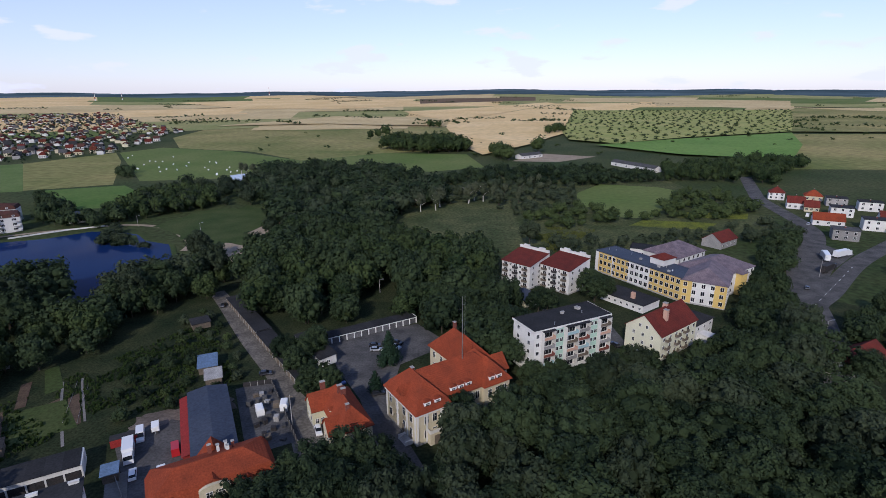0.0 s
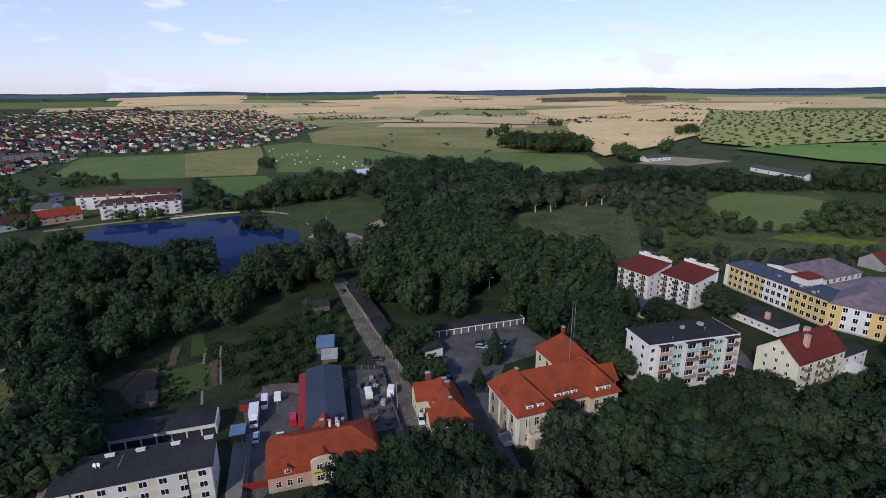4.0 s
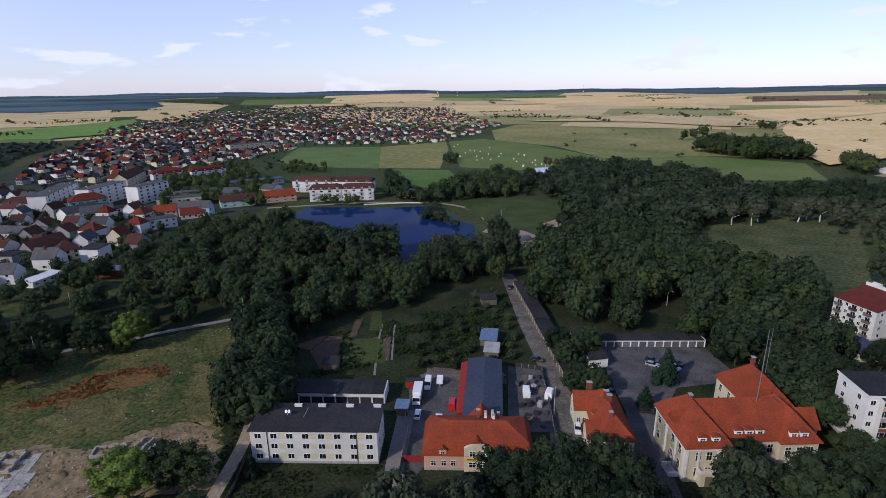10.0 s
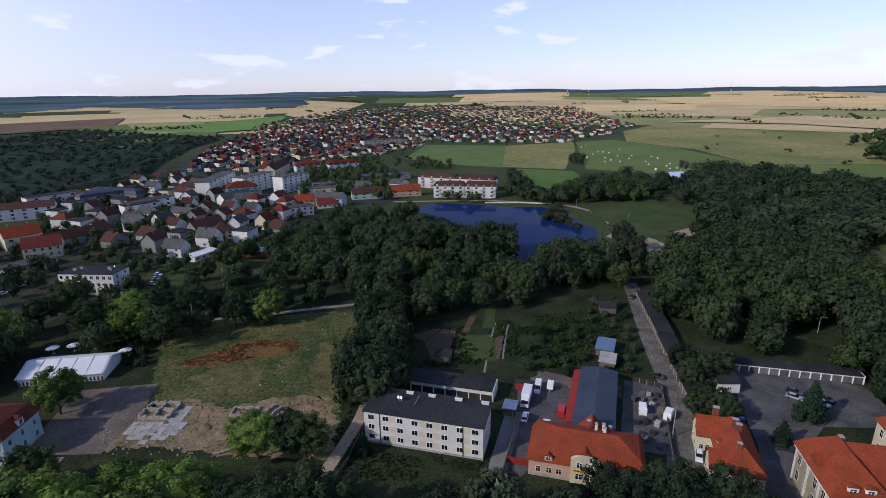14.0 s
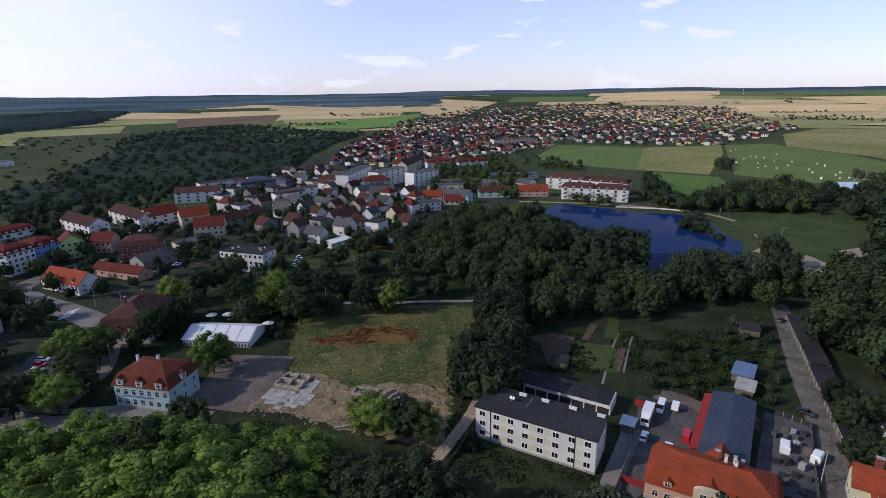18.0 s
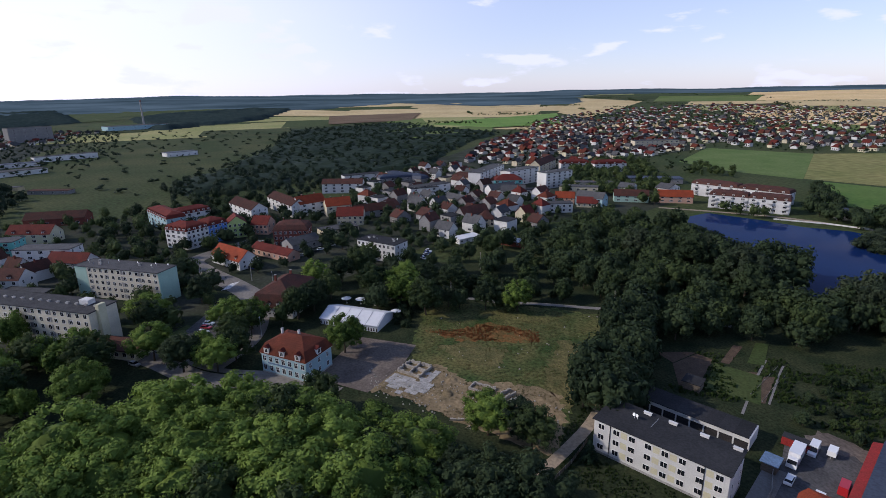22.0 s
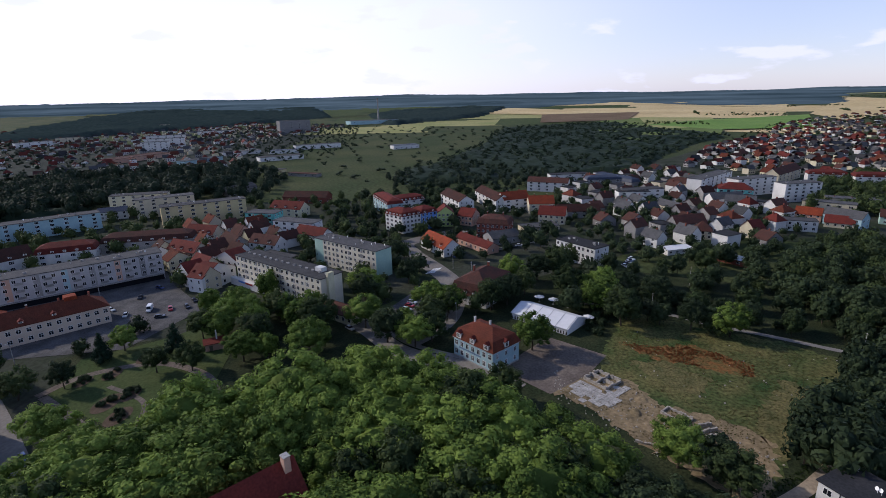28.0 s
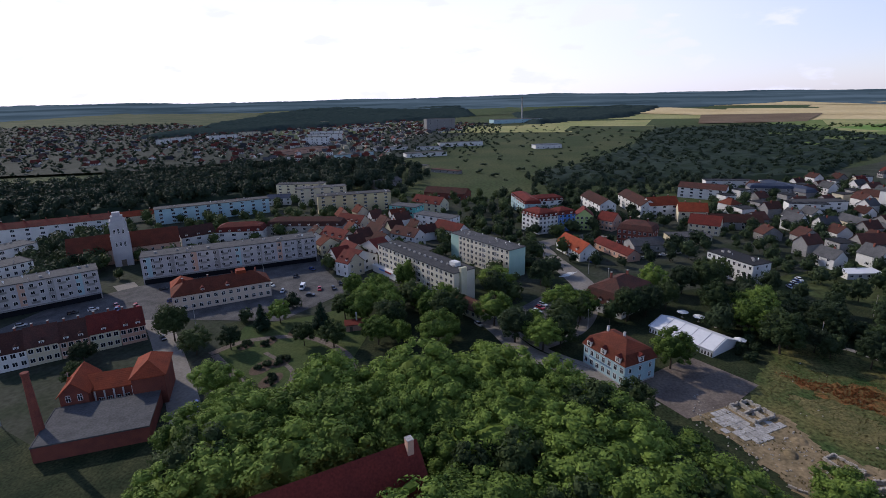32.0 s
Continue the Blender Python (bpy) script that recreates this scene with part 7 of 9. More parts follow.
def spots(poly, gap, seed, n=100000, r=2.5, clear=True):
    rng = random.Random(seed)
    xs, ys = [p[0] for p in poly], [p[1] for p in poly]
    area = (max(xs) - min(xs)) * (max(ys) - min(ys))
    cell, grid, out = gap, {}, []
    for _ in range(int(min(60000, area / gap / gap * 6))):
        x, y = rng.uniform(min(xs), max(xs)), rng.uniform(min(ys), max(ys))
        k = (int(x // cell), int(y // cell))
        if any((x - px) ** 2 + (y - py) ** 2 < gap * gap for i in (-1, 0, 1) for j in (-1, 0, 1) for px, py in grid.get((k[0] + i, k[1] + j), ())):
            continue
        if not inside(poly, x, y) or (clear and not free(x, y, r)):
            continue
        grid.setdefault(k, []).append((x, y))
        out.append((x, y))
        if len(out) >= n:
            break
    return out


def grove(poly, gap, h0, h1, kinds, seed, n=1000, r=2.5):
    rng = random.Random(seed)
    for x, y in spots(poly, gap, seed, n, r):
        tree(rng.choice(kinds), x, y, rng.uniform(h0, h1), rng)


WOOD_FORMS = {}


def woodland(name, label, poly, gap, h0, h1, seed, leaf, shape="round", detail=1, clear=True, r=2.0, n=100000, wide=1.0, at=None):
    """Many trees as one piece of growth."""
    rng = np.random.default_rng(seed)
    lumps, cards, size = {3: (28, 1250, 0.032), 2: (20, 640, 0.041), 1: (8, 150, 0.075), 0: (3, 24, 0.13), -1: (2, 10, 0.15)}[detail]
    if (shape, detail) not in WOOD_FORMS:
        WOOD_FORMS[(shape, detail)] = [crown(k * 13 + detail + 1, lumps, cards, size, shape) for k in range(6)]
    V, T, Q, base = [], [], [], 0
    TV = Geo()
    for x, y in (at or spots(poly, gap, seed, n, r, clear)):
        v, t, q = WOOD_FORMS[(shape, detail)][rng.integers(6)]
        h, a = rng.uniform(h0, h1), rng.uniform(0, math.tau)
        w = h * wide * rng.uniform(0.85, 1.3)
        c, s_ = math.cos(a), math.sin(a)
        p = np.stack([(v[:, 0] * c - v[:, 1] * s_) * w + x, (v[:, 0] * s_ + v[:, 1] * c) * w + y, v[:, 2] * h * 1.14 + land(x, y) - 0.14 * h], 1)
        V.append(p), T.append(t + base), Q.append(q + base)
        base += len(p)
        if detail > 0:
            TV.tube((x, y, land(x, y) - 0.2), (x, y, land(x, y) + 0.5 * h), 0.02 * h, 0.012 * h, 5)
    if not V:
        return
    v, t, q = np.concatenate(V), np.concatenate(T), np.concatenate(Q)
    me = bpy.data.meshes.new(name)
    me.vertices.add(len(v)), me.vertices.foreach_set("co", v.ravel())
    me.loops.add(t.size + q.size), me.loops.foreach_set("vertex_index", np.concatenate([t.ravel(), q.ravel()]))
    me.polygons.add(len(t) + len(q))
    me.polygons.foreach_set("loop_start", np.concatenate([np.arange(len(t)) * 3, len(t) * 3 + np.arange(len(q)) * 4]))
    me.update(calc_edges=True)
    me.materials.append(leaf)
    ob = thing(name, label, "woodland", geo=me, kind="stuff")
    if detail > 0 and TV.v:
        part("trunks", TV, BARK, ob)


def canopy(name, label, poly, cell, h, seed, leaf, low=0.55, rough=0.1):
    """A closed sheet of treetops over a wide wood, its skirt down to the ground."""
    rng = np.random.default_rng(seed)
    xs, ys = [p[0] for p in poly], [p[1] for p in poly]
    nx, ny = int((max(xs) - min(xs)) / cell) + 1, int((max(ys) - min(ys)) / cell) + 1
    kept = {(i, j) for i in range(nx) for j in range(ny) if inside(poly, min(xs) + (i + 0.5) * cell, min(ys) + (j + 0.5) * cell) and rng.random() < 0.985}
    g, at = Geo(), {}

    def vert(i, j):
        if (i, j) not in at:
            x, y = min(xs) + (i + rng.uniform(-0.4, 0.4)) * cell, min(ys) + (j + rng.uniform(-0.4, 0.4)) * cell
            full = all((i + a, j + b) in kept for a in (-1, 0) for b in (-1, 0))
            z = h * (low + (1 - low) * (0.5 + 0.5 * math.sin(x / cell / 5.1 + seed) * math.sin(y / cell / 4.3)) + rng.uniform(-rough, rough)) if full else -0.5
            at[(i, j)] = len(g.v)
            g.v.append((x, y, land(x, y) + z))
        return at[(i, j)]

    for i, j in sorted(kept):
        g.f.append((vert(i, j), vert(i + 1, j), vert(i + 1, j + 1), vert(i, j + 1)))
    g.m = [0] * len(g.f)
    ob = thing(name, label, "woodland", geo=g, mats=leaf, kind="stuff")
    ob.data.polygons.foreach_set("use_smooth", [True] * len(ob.data.polygons))


CANOPY = [(-57, -89), (-68, -85), (-85, -88), (-93, -78), (-111, -73), (-121, -60), (-130, -31), (-131, -10), (-122, 1), (-113, 12), (-100, 24), (-93, 33), (-78, 42), (-72, 45), (-62, 54), (-52, 64), (-43, 73), (-36, 84), (-24, 93), (-17, 94), (-9, 88), (0, 98), (4, 110), (15, 118), (29, 122), (45, 134), (60, 122), (77, 128), (107, 148), (118, 165), (150, 180)]
RING = [(66 * math.sin(radians(a)), 66 * math.cos(radians(a))) for a in range(62, -146, -8)]
rng = random.Random(12)
for x, y in spots(CANOPY + RING, 7.7, 12, 245, 1.4):
    # sunlight painted by bearing: brighter leaves west of -76 degrees, dark ones elsewhere
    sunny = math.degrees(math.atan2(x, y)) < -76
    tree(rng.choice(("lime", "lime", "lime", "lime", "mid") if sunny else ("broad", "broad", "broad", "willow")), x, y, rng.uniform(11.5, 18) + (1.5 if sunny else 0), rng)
# wood between the pond and the blocks, with the allotments left open
GARDEN = [(-141, 116), (-129, 145), (-119, 163), (-123, 185), (-97, 208), (-87, 200), (-77, 156), (-71, 137), (-86, 123), (-95, 122), (-100, 112)]
NOGO.append(GARDEN)
DARKWOOD = [(-186, 523), (-154, 583), (-77, 566), (-9, 471), (6, 433), (-10, 346), (-31, 329), (-55, 301), (-69, 276), (-102, 323), (-140, 390)]
woodland("mixed_wood", "dense dark mixed wood across the marsh", DARKWOOD, 9.6, 8, 18, 21, LEAF, detail=1, wide=1.15)
woodland("mixed_wood", "light grey-green willows in the wood", DARKWOOD, 11.5, 9, 16, 121, WILLOW, detail=1, r=0.5)
woodland("willow_scrub", "grey-green willow scrub on the marsh", [(-10, 346), (6, 433), (-9, 471), (60, 480), (113, 455), (102, 389), (60, 352), (35, 350)], 9.5, 3.5, 9, 126, WILLOW, detail=1, wide=1.3)
woodland("willow_scrub", "darker alder scrub on the marsh", [(6, 534), (64, 557), (150, 565), (215, 500), (113, 470), (60, 480), (-9, 471)], 8.5, 5, 12, 127, LEAF, detail=1, wide=1.2)
woodland("birches", "slender pale birches on the marsh", [(-20, 380), (-10, 430), (40, 425), (90, 480), (100, 460), (50, 385), (10, 385)], 15, 11, 16, 122, BIRCH, "tall", detail=1, r=0.5)
woodland("mixed_wood", "dense dark trees behind the garages", [(-93, 303), (-20, 294), (10, 276), (24, 255), (14, 205), (0, 190), (-9, 192), (-44, 180), (-72, 192), (-90, 232), (-98, 262)], 8.6, 8, 19, 123, LEAF, detail=2)
woodland("alder_wood", "dark alders between pond and gardens", [(-290, 190), (-262, 232), (-225, 204), (-190, 188), (-172, 181), (-166, 168), (-150, 166), (-140, 182), (-130, 184), (-122, 205), (-122, 240), (-104, 240), (-96, 225), (-92, 205), (-98, 175), (-112, 150), (-140, 122), (-150, 110), (-170, 124), (-215, 120), (-250, 140)], 8.8, 7, 15, 22, LEAF, detail=2)
woodland("pond_alders", "tall alders standing on the pond shore", [(-190, 192), (-178, 208), (-160, 208), (-154, 192), (-165, 182)], 5.5, 15, 19, 124, LEAF, detail=2, r=0.5)
woodland("pond_willows", "willows on the pond shore", [(-132, 186), (-122, 205), (-112, 222), (-126, 226), (-140, 208), (-142, 190)], 6, 13, 17, 125, WILLOW, detail=2, r=0.5)
woodland("alder_wood", "lighter green trees among the alders", [(-290, 190), (-262, 232), (-225, 204), (-190, 188), (-172, 181), (-150, 166), (-130, 184), (-104, 240), (-92, 205), (-112, 150), (-150, 110), (-170, 124), (-215, 120), (-250, 140)], 12, 8, 15, 65, MIDLEAF, detail=2, r=0.5)
woodland("mixed_wood", "lighter green trees behind the garages", [(-93, 303), (-20, 294), (10, 276), (24, 255), (14, 205), (0, 190), (-44, 180), (-72, 192), (-98, 262)], 11, 9, 18, 66, MIDLEAF, detail=2, r=0.5)
woodland("park_trees", "lighter trees along the footpath", [(-268, 30), (-196, 30), (-186, 62), (-160, 125), (-215, 122), (-262, 100)], 16, 6, 12, 67, MIDLEAF, detail=2, r=0.5)
woodland("hedge_trees", "tall trees along the field edge", [(-160, 127), (-148, 122), (-128, 104), (-112, 90), (-104, 80), (-103, 72), (-110, 70), (-128, 88), (-146, 104)], 4.8, 11, 16, 23, LEAF, detail=2)
woodland("park_trees", "dark trees between the houses and the footpath", [(-268, 30), (-196, 30), (-186, 62), (-172, 100), (-160, 125), (-215, 122), (-250, 140), (-300, 190), (-320, 215), (-285, 150), (-262, 100), (-248, 62)], 12, 6, 12, 24, LEAF, detail=2)
woodland("willow_belt", "grey-green willows on the marsh", [(-130, 300), (-95, 310), (-100, 420), (-160, 520), (-240, 470), (-230, 380), (-180, 350)], 11, 7, 13, 25, WILLOW, detail=1)
woodland("shrub_belt", "shrubs and small trees round the marsh meadow", [(45, 320), (60, 352), (102, 389), (112, 381), (125, 350), (145, 352), (170, 392), (208, 441), (230, 420), (225, 370), (190, 345), (120, 340), (70, 322)], 8, 4, 9, 26, MIDLEAF, detail=1, wide=1.3)
woodland("shrub_belt", "shrubs behind the school", [(40, 250), (60, 290), (90, 285), (130, 300), (210, 330), (215, 300), (185, 275), (170, 292), (145, 272), (125, 266), (95, 272), (66, 248)], 8, 3, 8, 27, WILLOW, detail=1, wide=1.2)
woodland("road_trees", "row of trees along the road", [(100, 155), (130, 172), (150, 205), (172, 240), (200, 290), (188, 292), (160, 250), (142, 225), (118, 190), (96, 168)], 7.5, 7, 11, 28, LEAF, detail=2, r=1.5)
woodland("road_trees", "trees beyond the road", [(200, 214), (250, 255), (300, 290), (360, 330), (330, 200), (230, 140), (170, 165)], 8, 8, 14, 29, MIDLEAF, detail=1)
woodland("far_wood", "dark wood across the meadows", [(215, 500), (230, 560), (380, 640), (420, 600), (330, 520), (300, 470)], 9, 8, 14, 30, MIDLEAF, detail=1)
woodland("far_copse", "round copse in the stubble field", [(-86, 789), (-79, 858), (-15, 812), (32, 809), (37, 753), (-21, 734)], 10, 16, 24, 31, MIDLEAF, detail=1)
woodland("far_copse", "trees beside the farm", [(64, 745), (74, 655), (90, 655), (82, 750)], 10, 12, 18, 32, MIDLEAF, detail=1)
ORCHARD = [(486, 2016), (850, 1960), (1216, 1898), (960, 1480), (681, 1048), (418, 932), (272, 835), (214, 905), (237, 1064)]
# orchard ground brightened in colour to look sunlit
patch("orchard_ground", "green grass under the orchard trees", ORCHARD, surface("orchard grass with painted sunlight", (0.22, 0.25, 0.07), (0.32, 0.31, 0.11), 0.01, 0.95, 0.2, space="World", lo=0.8, hi=1.2))
woodland("orchard", "orchard of small dark trees in rows", ORCHARD, 22, 4.5, 7.5, 33, MIDLEAF, detail=0, wide=1.5)
SCRUB = [(-495, -85), (-580, -110), (-700, -60), (-900, -20), (-1300, 20), (-1500, 300), (-1000, 420), (-900, 330), (-700, 210), (-600, 160), (-570, 90)]
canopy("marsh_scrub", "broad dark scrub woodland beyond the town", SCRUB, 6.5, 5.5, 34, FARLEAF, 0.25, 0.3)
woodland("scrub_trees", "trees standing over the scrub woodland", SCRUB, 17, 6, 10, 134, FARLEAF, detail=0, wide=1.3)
woodland("town_wood", "dark wood behind the old town", [(-360, -390), (-466, -483), (-560, -440), (-610, -331), (-500, -250), (-415, -255)], 11, 10, 17, 35, FARLEAF, detail=1)
woodland("far_scrub", "trees among the far houses", [(-700, -250), (-640, -330), (-1129, -670), (-1700, -700), (-1500, -380), (-900, -240)], 17, 5, 9, 36, FARLEAF, detail=-1, wide=1.3)
woodland("estate_trees", "garden trees among the estate houses", [(-1792, 1700), (-1162, 1900), (-560, 1174), (-460, 760), (-430, 420), (-560, 210), (-842, 329), (-1422, 714)], 17, 3.5, 7, 37, LEAF, detail=-1, wide=1.35)
woodland("garden_trees", "garden trees between the town houses", [(-553, 100), (-600, 200), (-500, 190), (-360, 205), (-290, 160), (-255, 110), (-270, 70), (-330, 50), (-420, 40), (-470, 60)], 8.2, 4, 8.5, 38, LEAF, detail=1, r=0.8, wide=1.0)
woodland("garden_trees", "trees among the old town streets", [(-420, -120), (-300, -100), (-262, -110), (-240, -40), (-300, 40), (-420, 20), (-480, -60)], 11, 5, 10, 39, LEAF, detail=1, wide=1.0)
canopy("town_wood", "broad dark wood at the edge of the old town", [(-327, -592), (-355, -540), (-451, -539), (-512, -452), (-441, -348), (-376, -318), (-340, -352), (-294, -372), (-258, -410), (-242, -450)], 4.5, 8, 135, FARLEAF, 0.5, 0.2)
woodland("town_wood", "treetops over the wood at the old town", [(-327, -592), (-355, -540), (-451, -539), (-512, -452), (-441, -348), (-376, -318), (-340, -352), (-294, -372), (-258, -410), (-242, -450)], 11, 11, 17, 145, FARLEAF, detail=1)
woodland("town_trees", "trees behind the ochre blocks", [(-577, -385), (-652, -311), (-550, -222), (-420, -196), (-423, -260)], 13, 8, 14, 136, FARLEAF, detail=1)
woodland("street_trees", "trees standing among the streets", [(-150, -150), (-180, -260), (-240, -360), (-340, -300), (-420, -200), (-430, -60), (-330, -20), (-262, -34), (-230, -60), (-225, -20), (-190, 4), (-205, -60), (-228, -130)], 12, 5, 10, 137, MIDLEAF, detail=1, r=1.2, wide=1.0)
woodland("church_trees", "dark trees round the church", [(-215, -344), (-226, -317), (-178, -252), (-166, -262), (-150, -260), (-170, -300)], 7, 8, 12, 138, LEAF, detail=1, r=0.8)
woodland("marsh_scrub", "scrub and small trees beyond the roofs", [(-460, 20), (-500, 100), (-560, 90), (-636, -20), (-560, -120), (-440, -80)], 11, 5, 9, 139, FARLEAF, detail=1)
woodland("city_trees", "trees among the far town houses", [(-1154, -2020), (-1463, -1573), (-1055, -789), (-607, -476), (-481, -575), (-393, -709)], 20, 6, 10, 140, FARLEAF, detail=-1, wide=1.4)
woodland("meadow_shrubs", "dark shrubs dotted over the pasture", [(-330, 780), (20, 640), (250, 640), (900, 1010), (700, 1300), (40, 1000), (-330, 1160)], 75, 3, 7, 141, MIDLEAF, detail=0, wide=1.8)
woodland("meadow_shrubs", "dark shrubs on the marsh meadow", [(-500, -130), (-640, -240), (-860, -240), (-1500, -330), (-1250, 60), (-780, -40), (-560, -90)], 34, 2.5, 6, 142, FARLEAF, detail=0, wide=2.2)
HEDGES = []
rng = random.Random(143)
for _ in range(115):
    d, a = 1350 * 2.75 ** rng.random(), radians(rng.uniform(-75, 46))
    le, turn = rng.uniform(30, 260), a + rng.choice((0, 0, 0.5, -0.4, 1.3)) + rng.uniform(-0.2, 0.2)
    for j in range(int(le / rng.uniform(9, 16)) + 1):
        u = j * 12 - le / 2 + rng.uniform(-3, 3)
        HEDGES.append((d * math.sin(a) + u * math.cos(turn), d * math.cos(a) - u * math.sin(turn)))
woodland("field_hedges", "thin lines of trees between the far fields", [], 0, 5, 11, 143, MIDLEAF, detail=-1, wide=1.5, at=[p for p in HEDGES if not inside(ORCHARD, *p) and math.hypot(*p) < 3900])
woodland("field_trees", "tall lone trees in the stubble", [], 0, 15, 24, 144, MIDLEAF, detail=1, wide=0.9, at=[(-21, 1246), (-8, 1240), (-30, 1255), (202, 1034), (210, 1050), (222, 1062), (248, 1102), (236, 1090), (-118, 985), (-104, 1000), (-128, 960), (130, 755), (134, 742)])
# far forests on the skyline; the ridge glows blue in place of haze
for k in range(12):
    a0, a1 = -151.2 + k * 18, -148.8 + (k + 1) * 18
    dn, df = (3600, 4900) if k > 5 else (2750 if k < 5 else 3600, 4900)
    canopy("backdrop", "forest ridge along the skyline, haze painted as blue glow", [(d * math.sin(radians(a)), d * math.cos(radians(a))) for d, a in ((dn + 200 * math.sin(k * 2.1), a0), (dn + 300 * math.cos(k), (a0 + a1) / 2), (dn + 200 * math.sin(k * 2.1 + 2.1), a1), (df, a1), (df, (a0 + a1) / 2), (df, a0))], 36, 15, 50 + k, HAZEGLOW, 0.4, 0.2)
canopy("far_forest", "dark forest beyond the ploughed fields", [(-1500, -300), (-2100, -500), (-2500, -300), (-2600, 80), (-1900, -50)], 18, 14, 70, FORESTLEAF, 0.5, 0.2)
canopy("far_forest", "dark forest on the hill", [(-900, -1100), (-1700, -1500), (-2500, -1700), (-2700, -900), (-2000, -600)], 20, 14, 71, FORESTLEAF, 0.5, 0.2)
# hedge of wild shrubs along the field
woodland("field_hedge", "low wild hedge along the field and path", [(-178, 40), (-205, 50), (-210, 62), (-196, 84), (-186, 104), (-190, 106), (-204, 84), (-212, 60), (-210, 46), (-182, 34)], 3.6, 1.8, 4.2, 81, LEAF, shape="bush", detail=2, clear=False)
# gardens by the lane
NOGO.remove(GARDEN)
grove([(-100, 200), (-88, 186), (-66, 156), (-62, 140), (-72, 128), (-88, 122), (-100, 140), (-96, 168)], 5.5, 2.0, 4.5, ("bush", "bush", "palebush", "mid"), 41, 60, 1.5)
woodland("park_trees", "dark trees behind the civic house", [(-26, 176), (10, 190), (30, 200), (22, 178), (24, 160), (8, 150), (12, 172)], 6.5, 11, 16, 43, LEAF, detail=2, r=2.0)
woodland("road_trees", "leafy trees between school and road", [(86, 135), (100, 168), (112, 176), (128, 172), (112, 140), (96, 128)], 7.5, 7, 12, 53, LEAF, detail=2, r=1.0)
woodland("road_trees", "mixed trees beside the road junction", [(128, 160), (140, 172), (172, 190), (160, 160), (136, 148)], 7.5, 7, 12, 54, LEAF, detail=2, r=1.0)
grove([(-232, 40), (-215, 34), (-203, 36), (-188, 56), (-176, 88), (-184, 92), (-205, 66)], 6.5, 8, 13, ("broad", "lime", "willow"), 55, 18, 0.8)
rng = random.Random(5)
for x, y, h, k in ((-28.7, 94.2, 13, "broad"), (-21.6, 99.3, 13, "broad"), (-15, 97.4, 12, "broad"), (-22.2, 87.8, 14, "broad"), (-32.2, 89.1, 12, "broad"), (-36, 85.8, 12, "broad"), (-40.4, 86.1, 11, "broad"), (-10.6, 91.6, 12, "broad"), (-25.9, 84, 13, "broad"), (-16.3, 87.2, 13, "broad"), (4.6, 116.8, 11, "broad"), (7.7, 109, 13, "broad"), (1, 96.3, 9, "broad"), (5.6, 99.4, 13, "broad"), (3.9, 105.3, 12, "broad"), (0.5, 89.2, 11, "broad"), (52, 141, 8, "willow"), (60, 146, 9, "willow"), (36, 136, 8, "broad"), (26, 139, 8, "broad"), (22.4, 163.4, 15, "broad"), (19.5, 147.5, 12, "broad"), (8.6, 184.7, 13, "broad"), (0.3, 193.4, 13, "broad"), (16.3, 197.7, 12, "broad"), (10.3, 167.8, 13, "broad"), (-5.9, 194.6, 12, "broad"), (5.4, 210.9, 12, "broad"), (18.6, 212.8, 12, "broad"), (37.4, 192.7, 11, "broad"), (40.9, 191.9, 10, "broad"), (62.9, 204.1, 12, "broad"), (62.9, 213.4, 11, "broad"), (67.7, 205.4, 10, "broad"), (17.5, 158.1, 12, "broad"), (-17.5, 152.5, 12, "conifer"), (-20.1, 136.5, 7, "conifer"), (-38.1, 137.9, 9, "broad"), (-33.1, 135.1, 8, "broad"), (-46.4, 145.8, 9, "broad"), (-45, 154.1, 9, "broad"), (-42.5, 159.2, 10, "broad"), (-52.1, 155.1, 9, "broad"), (-39.6, 133.8, 7, "broad"), (-91.5, 62.5, 6, "conifer"), ):
    tree(k, x, y, h, rng)
for x, y, h in ((-175.4, -64.2, 11), (-213, -56.4, 10), (-168.7, -37.3, 10), (-165.3, -26.8, 9), (-182.7, -23.2, 9), (-191.6, -17.7, 8), (-199.2, -0.7, 10), (-206, 5.9, 10), (-165.5, 13.6, 10), (-156.7, -61.9, 10), (-132.5, 3.3, 9), (-239.8, 31.1, 11), (-236.4, 20.7, 10), (-215.3, 31.8, 11), (-202.7, 43.1, 11), (-255.9, 36.4, 9), (-206.1, 65.9, 11), (-201.3, 0, 10), (-207.8, -54.7, 9), (-228.9, -39, 9), (-263.8, -52, 9), (-199.3, -24.9, 9), (-195.8, -17.4, 9), (-170.5, -21.6, 9), (-234.3, 8.5, 9), (-217, 13.8, 9), (-187.2, 48.1, 12), (-108.3, 43.3, 9), (-104.1, 49.8, 8), (-99.3, 51.4, 9)):
    tree(rng.choice(("lime", "mid", "mid", "broad")), x, y, h + 3, rng)
for x, y, h in ((-213, 165, 19), (-204, 171, 20), (-192, 178, 21), (-198, 192, 17), (-165, 171, 22), (-159, 177, 22), (-168, 183, 20), (-152, 174, 19), (-147, 180, 18), (-128, 190, 18), (-123, 196, 18), (-119, 206, 17), (-109, 220, 18), (-105, 231, 18), (-206, 202, 16), (-219, 202, 17), (-124, 258, 17)):
    tree(rng.choice(("poplar", "broad", "willow")), x, y, h, rng)
woodland("canopy_edge", "dense leafy trees before the apartment blocks", [(21, 126), (30, 141), (44, 146), (58, 154), (66, 148), (84, 158), (100, 158), (104, 146), (80, 126), (58, 116), (24, 116)], 6.4, 5, 8.5, 61, LEAF, detail=3, r=1.5, wide=1.15)
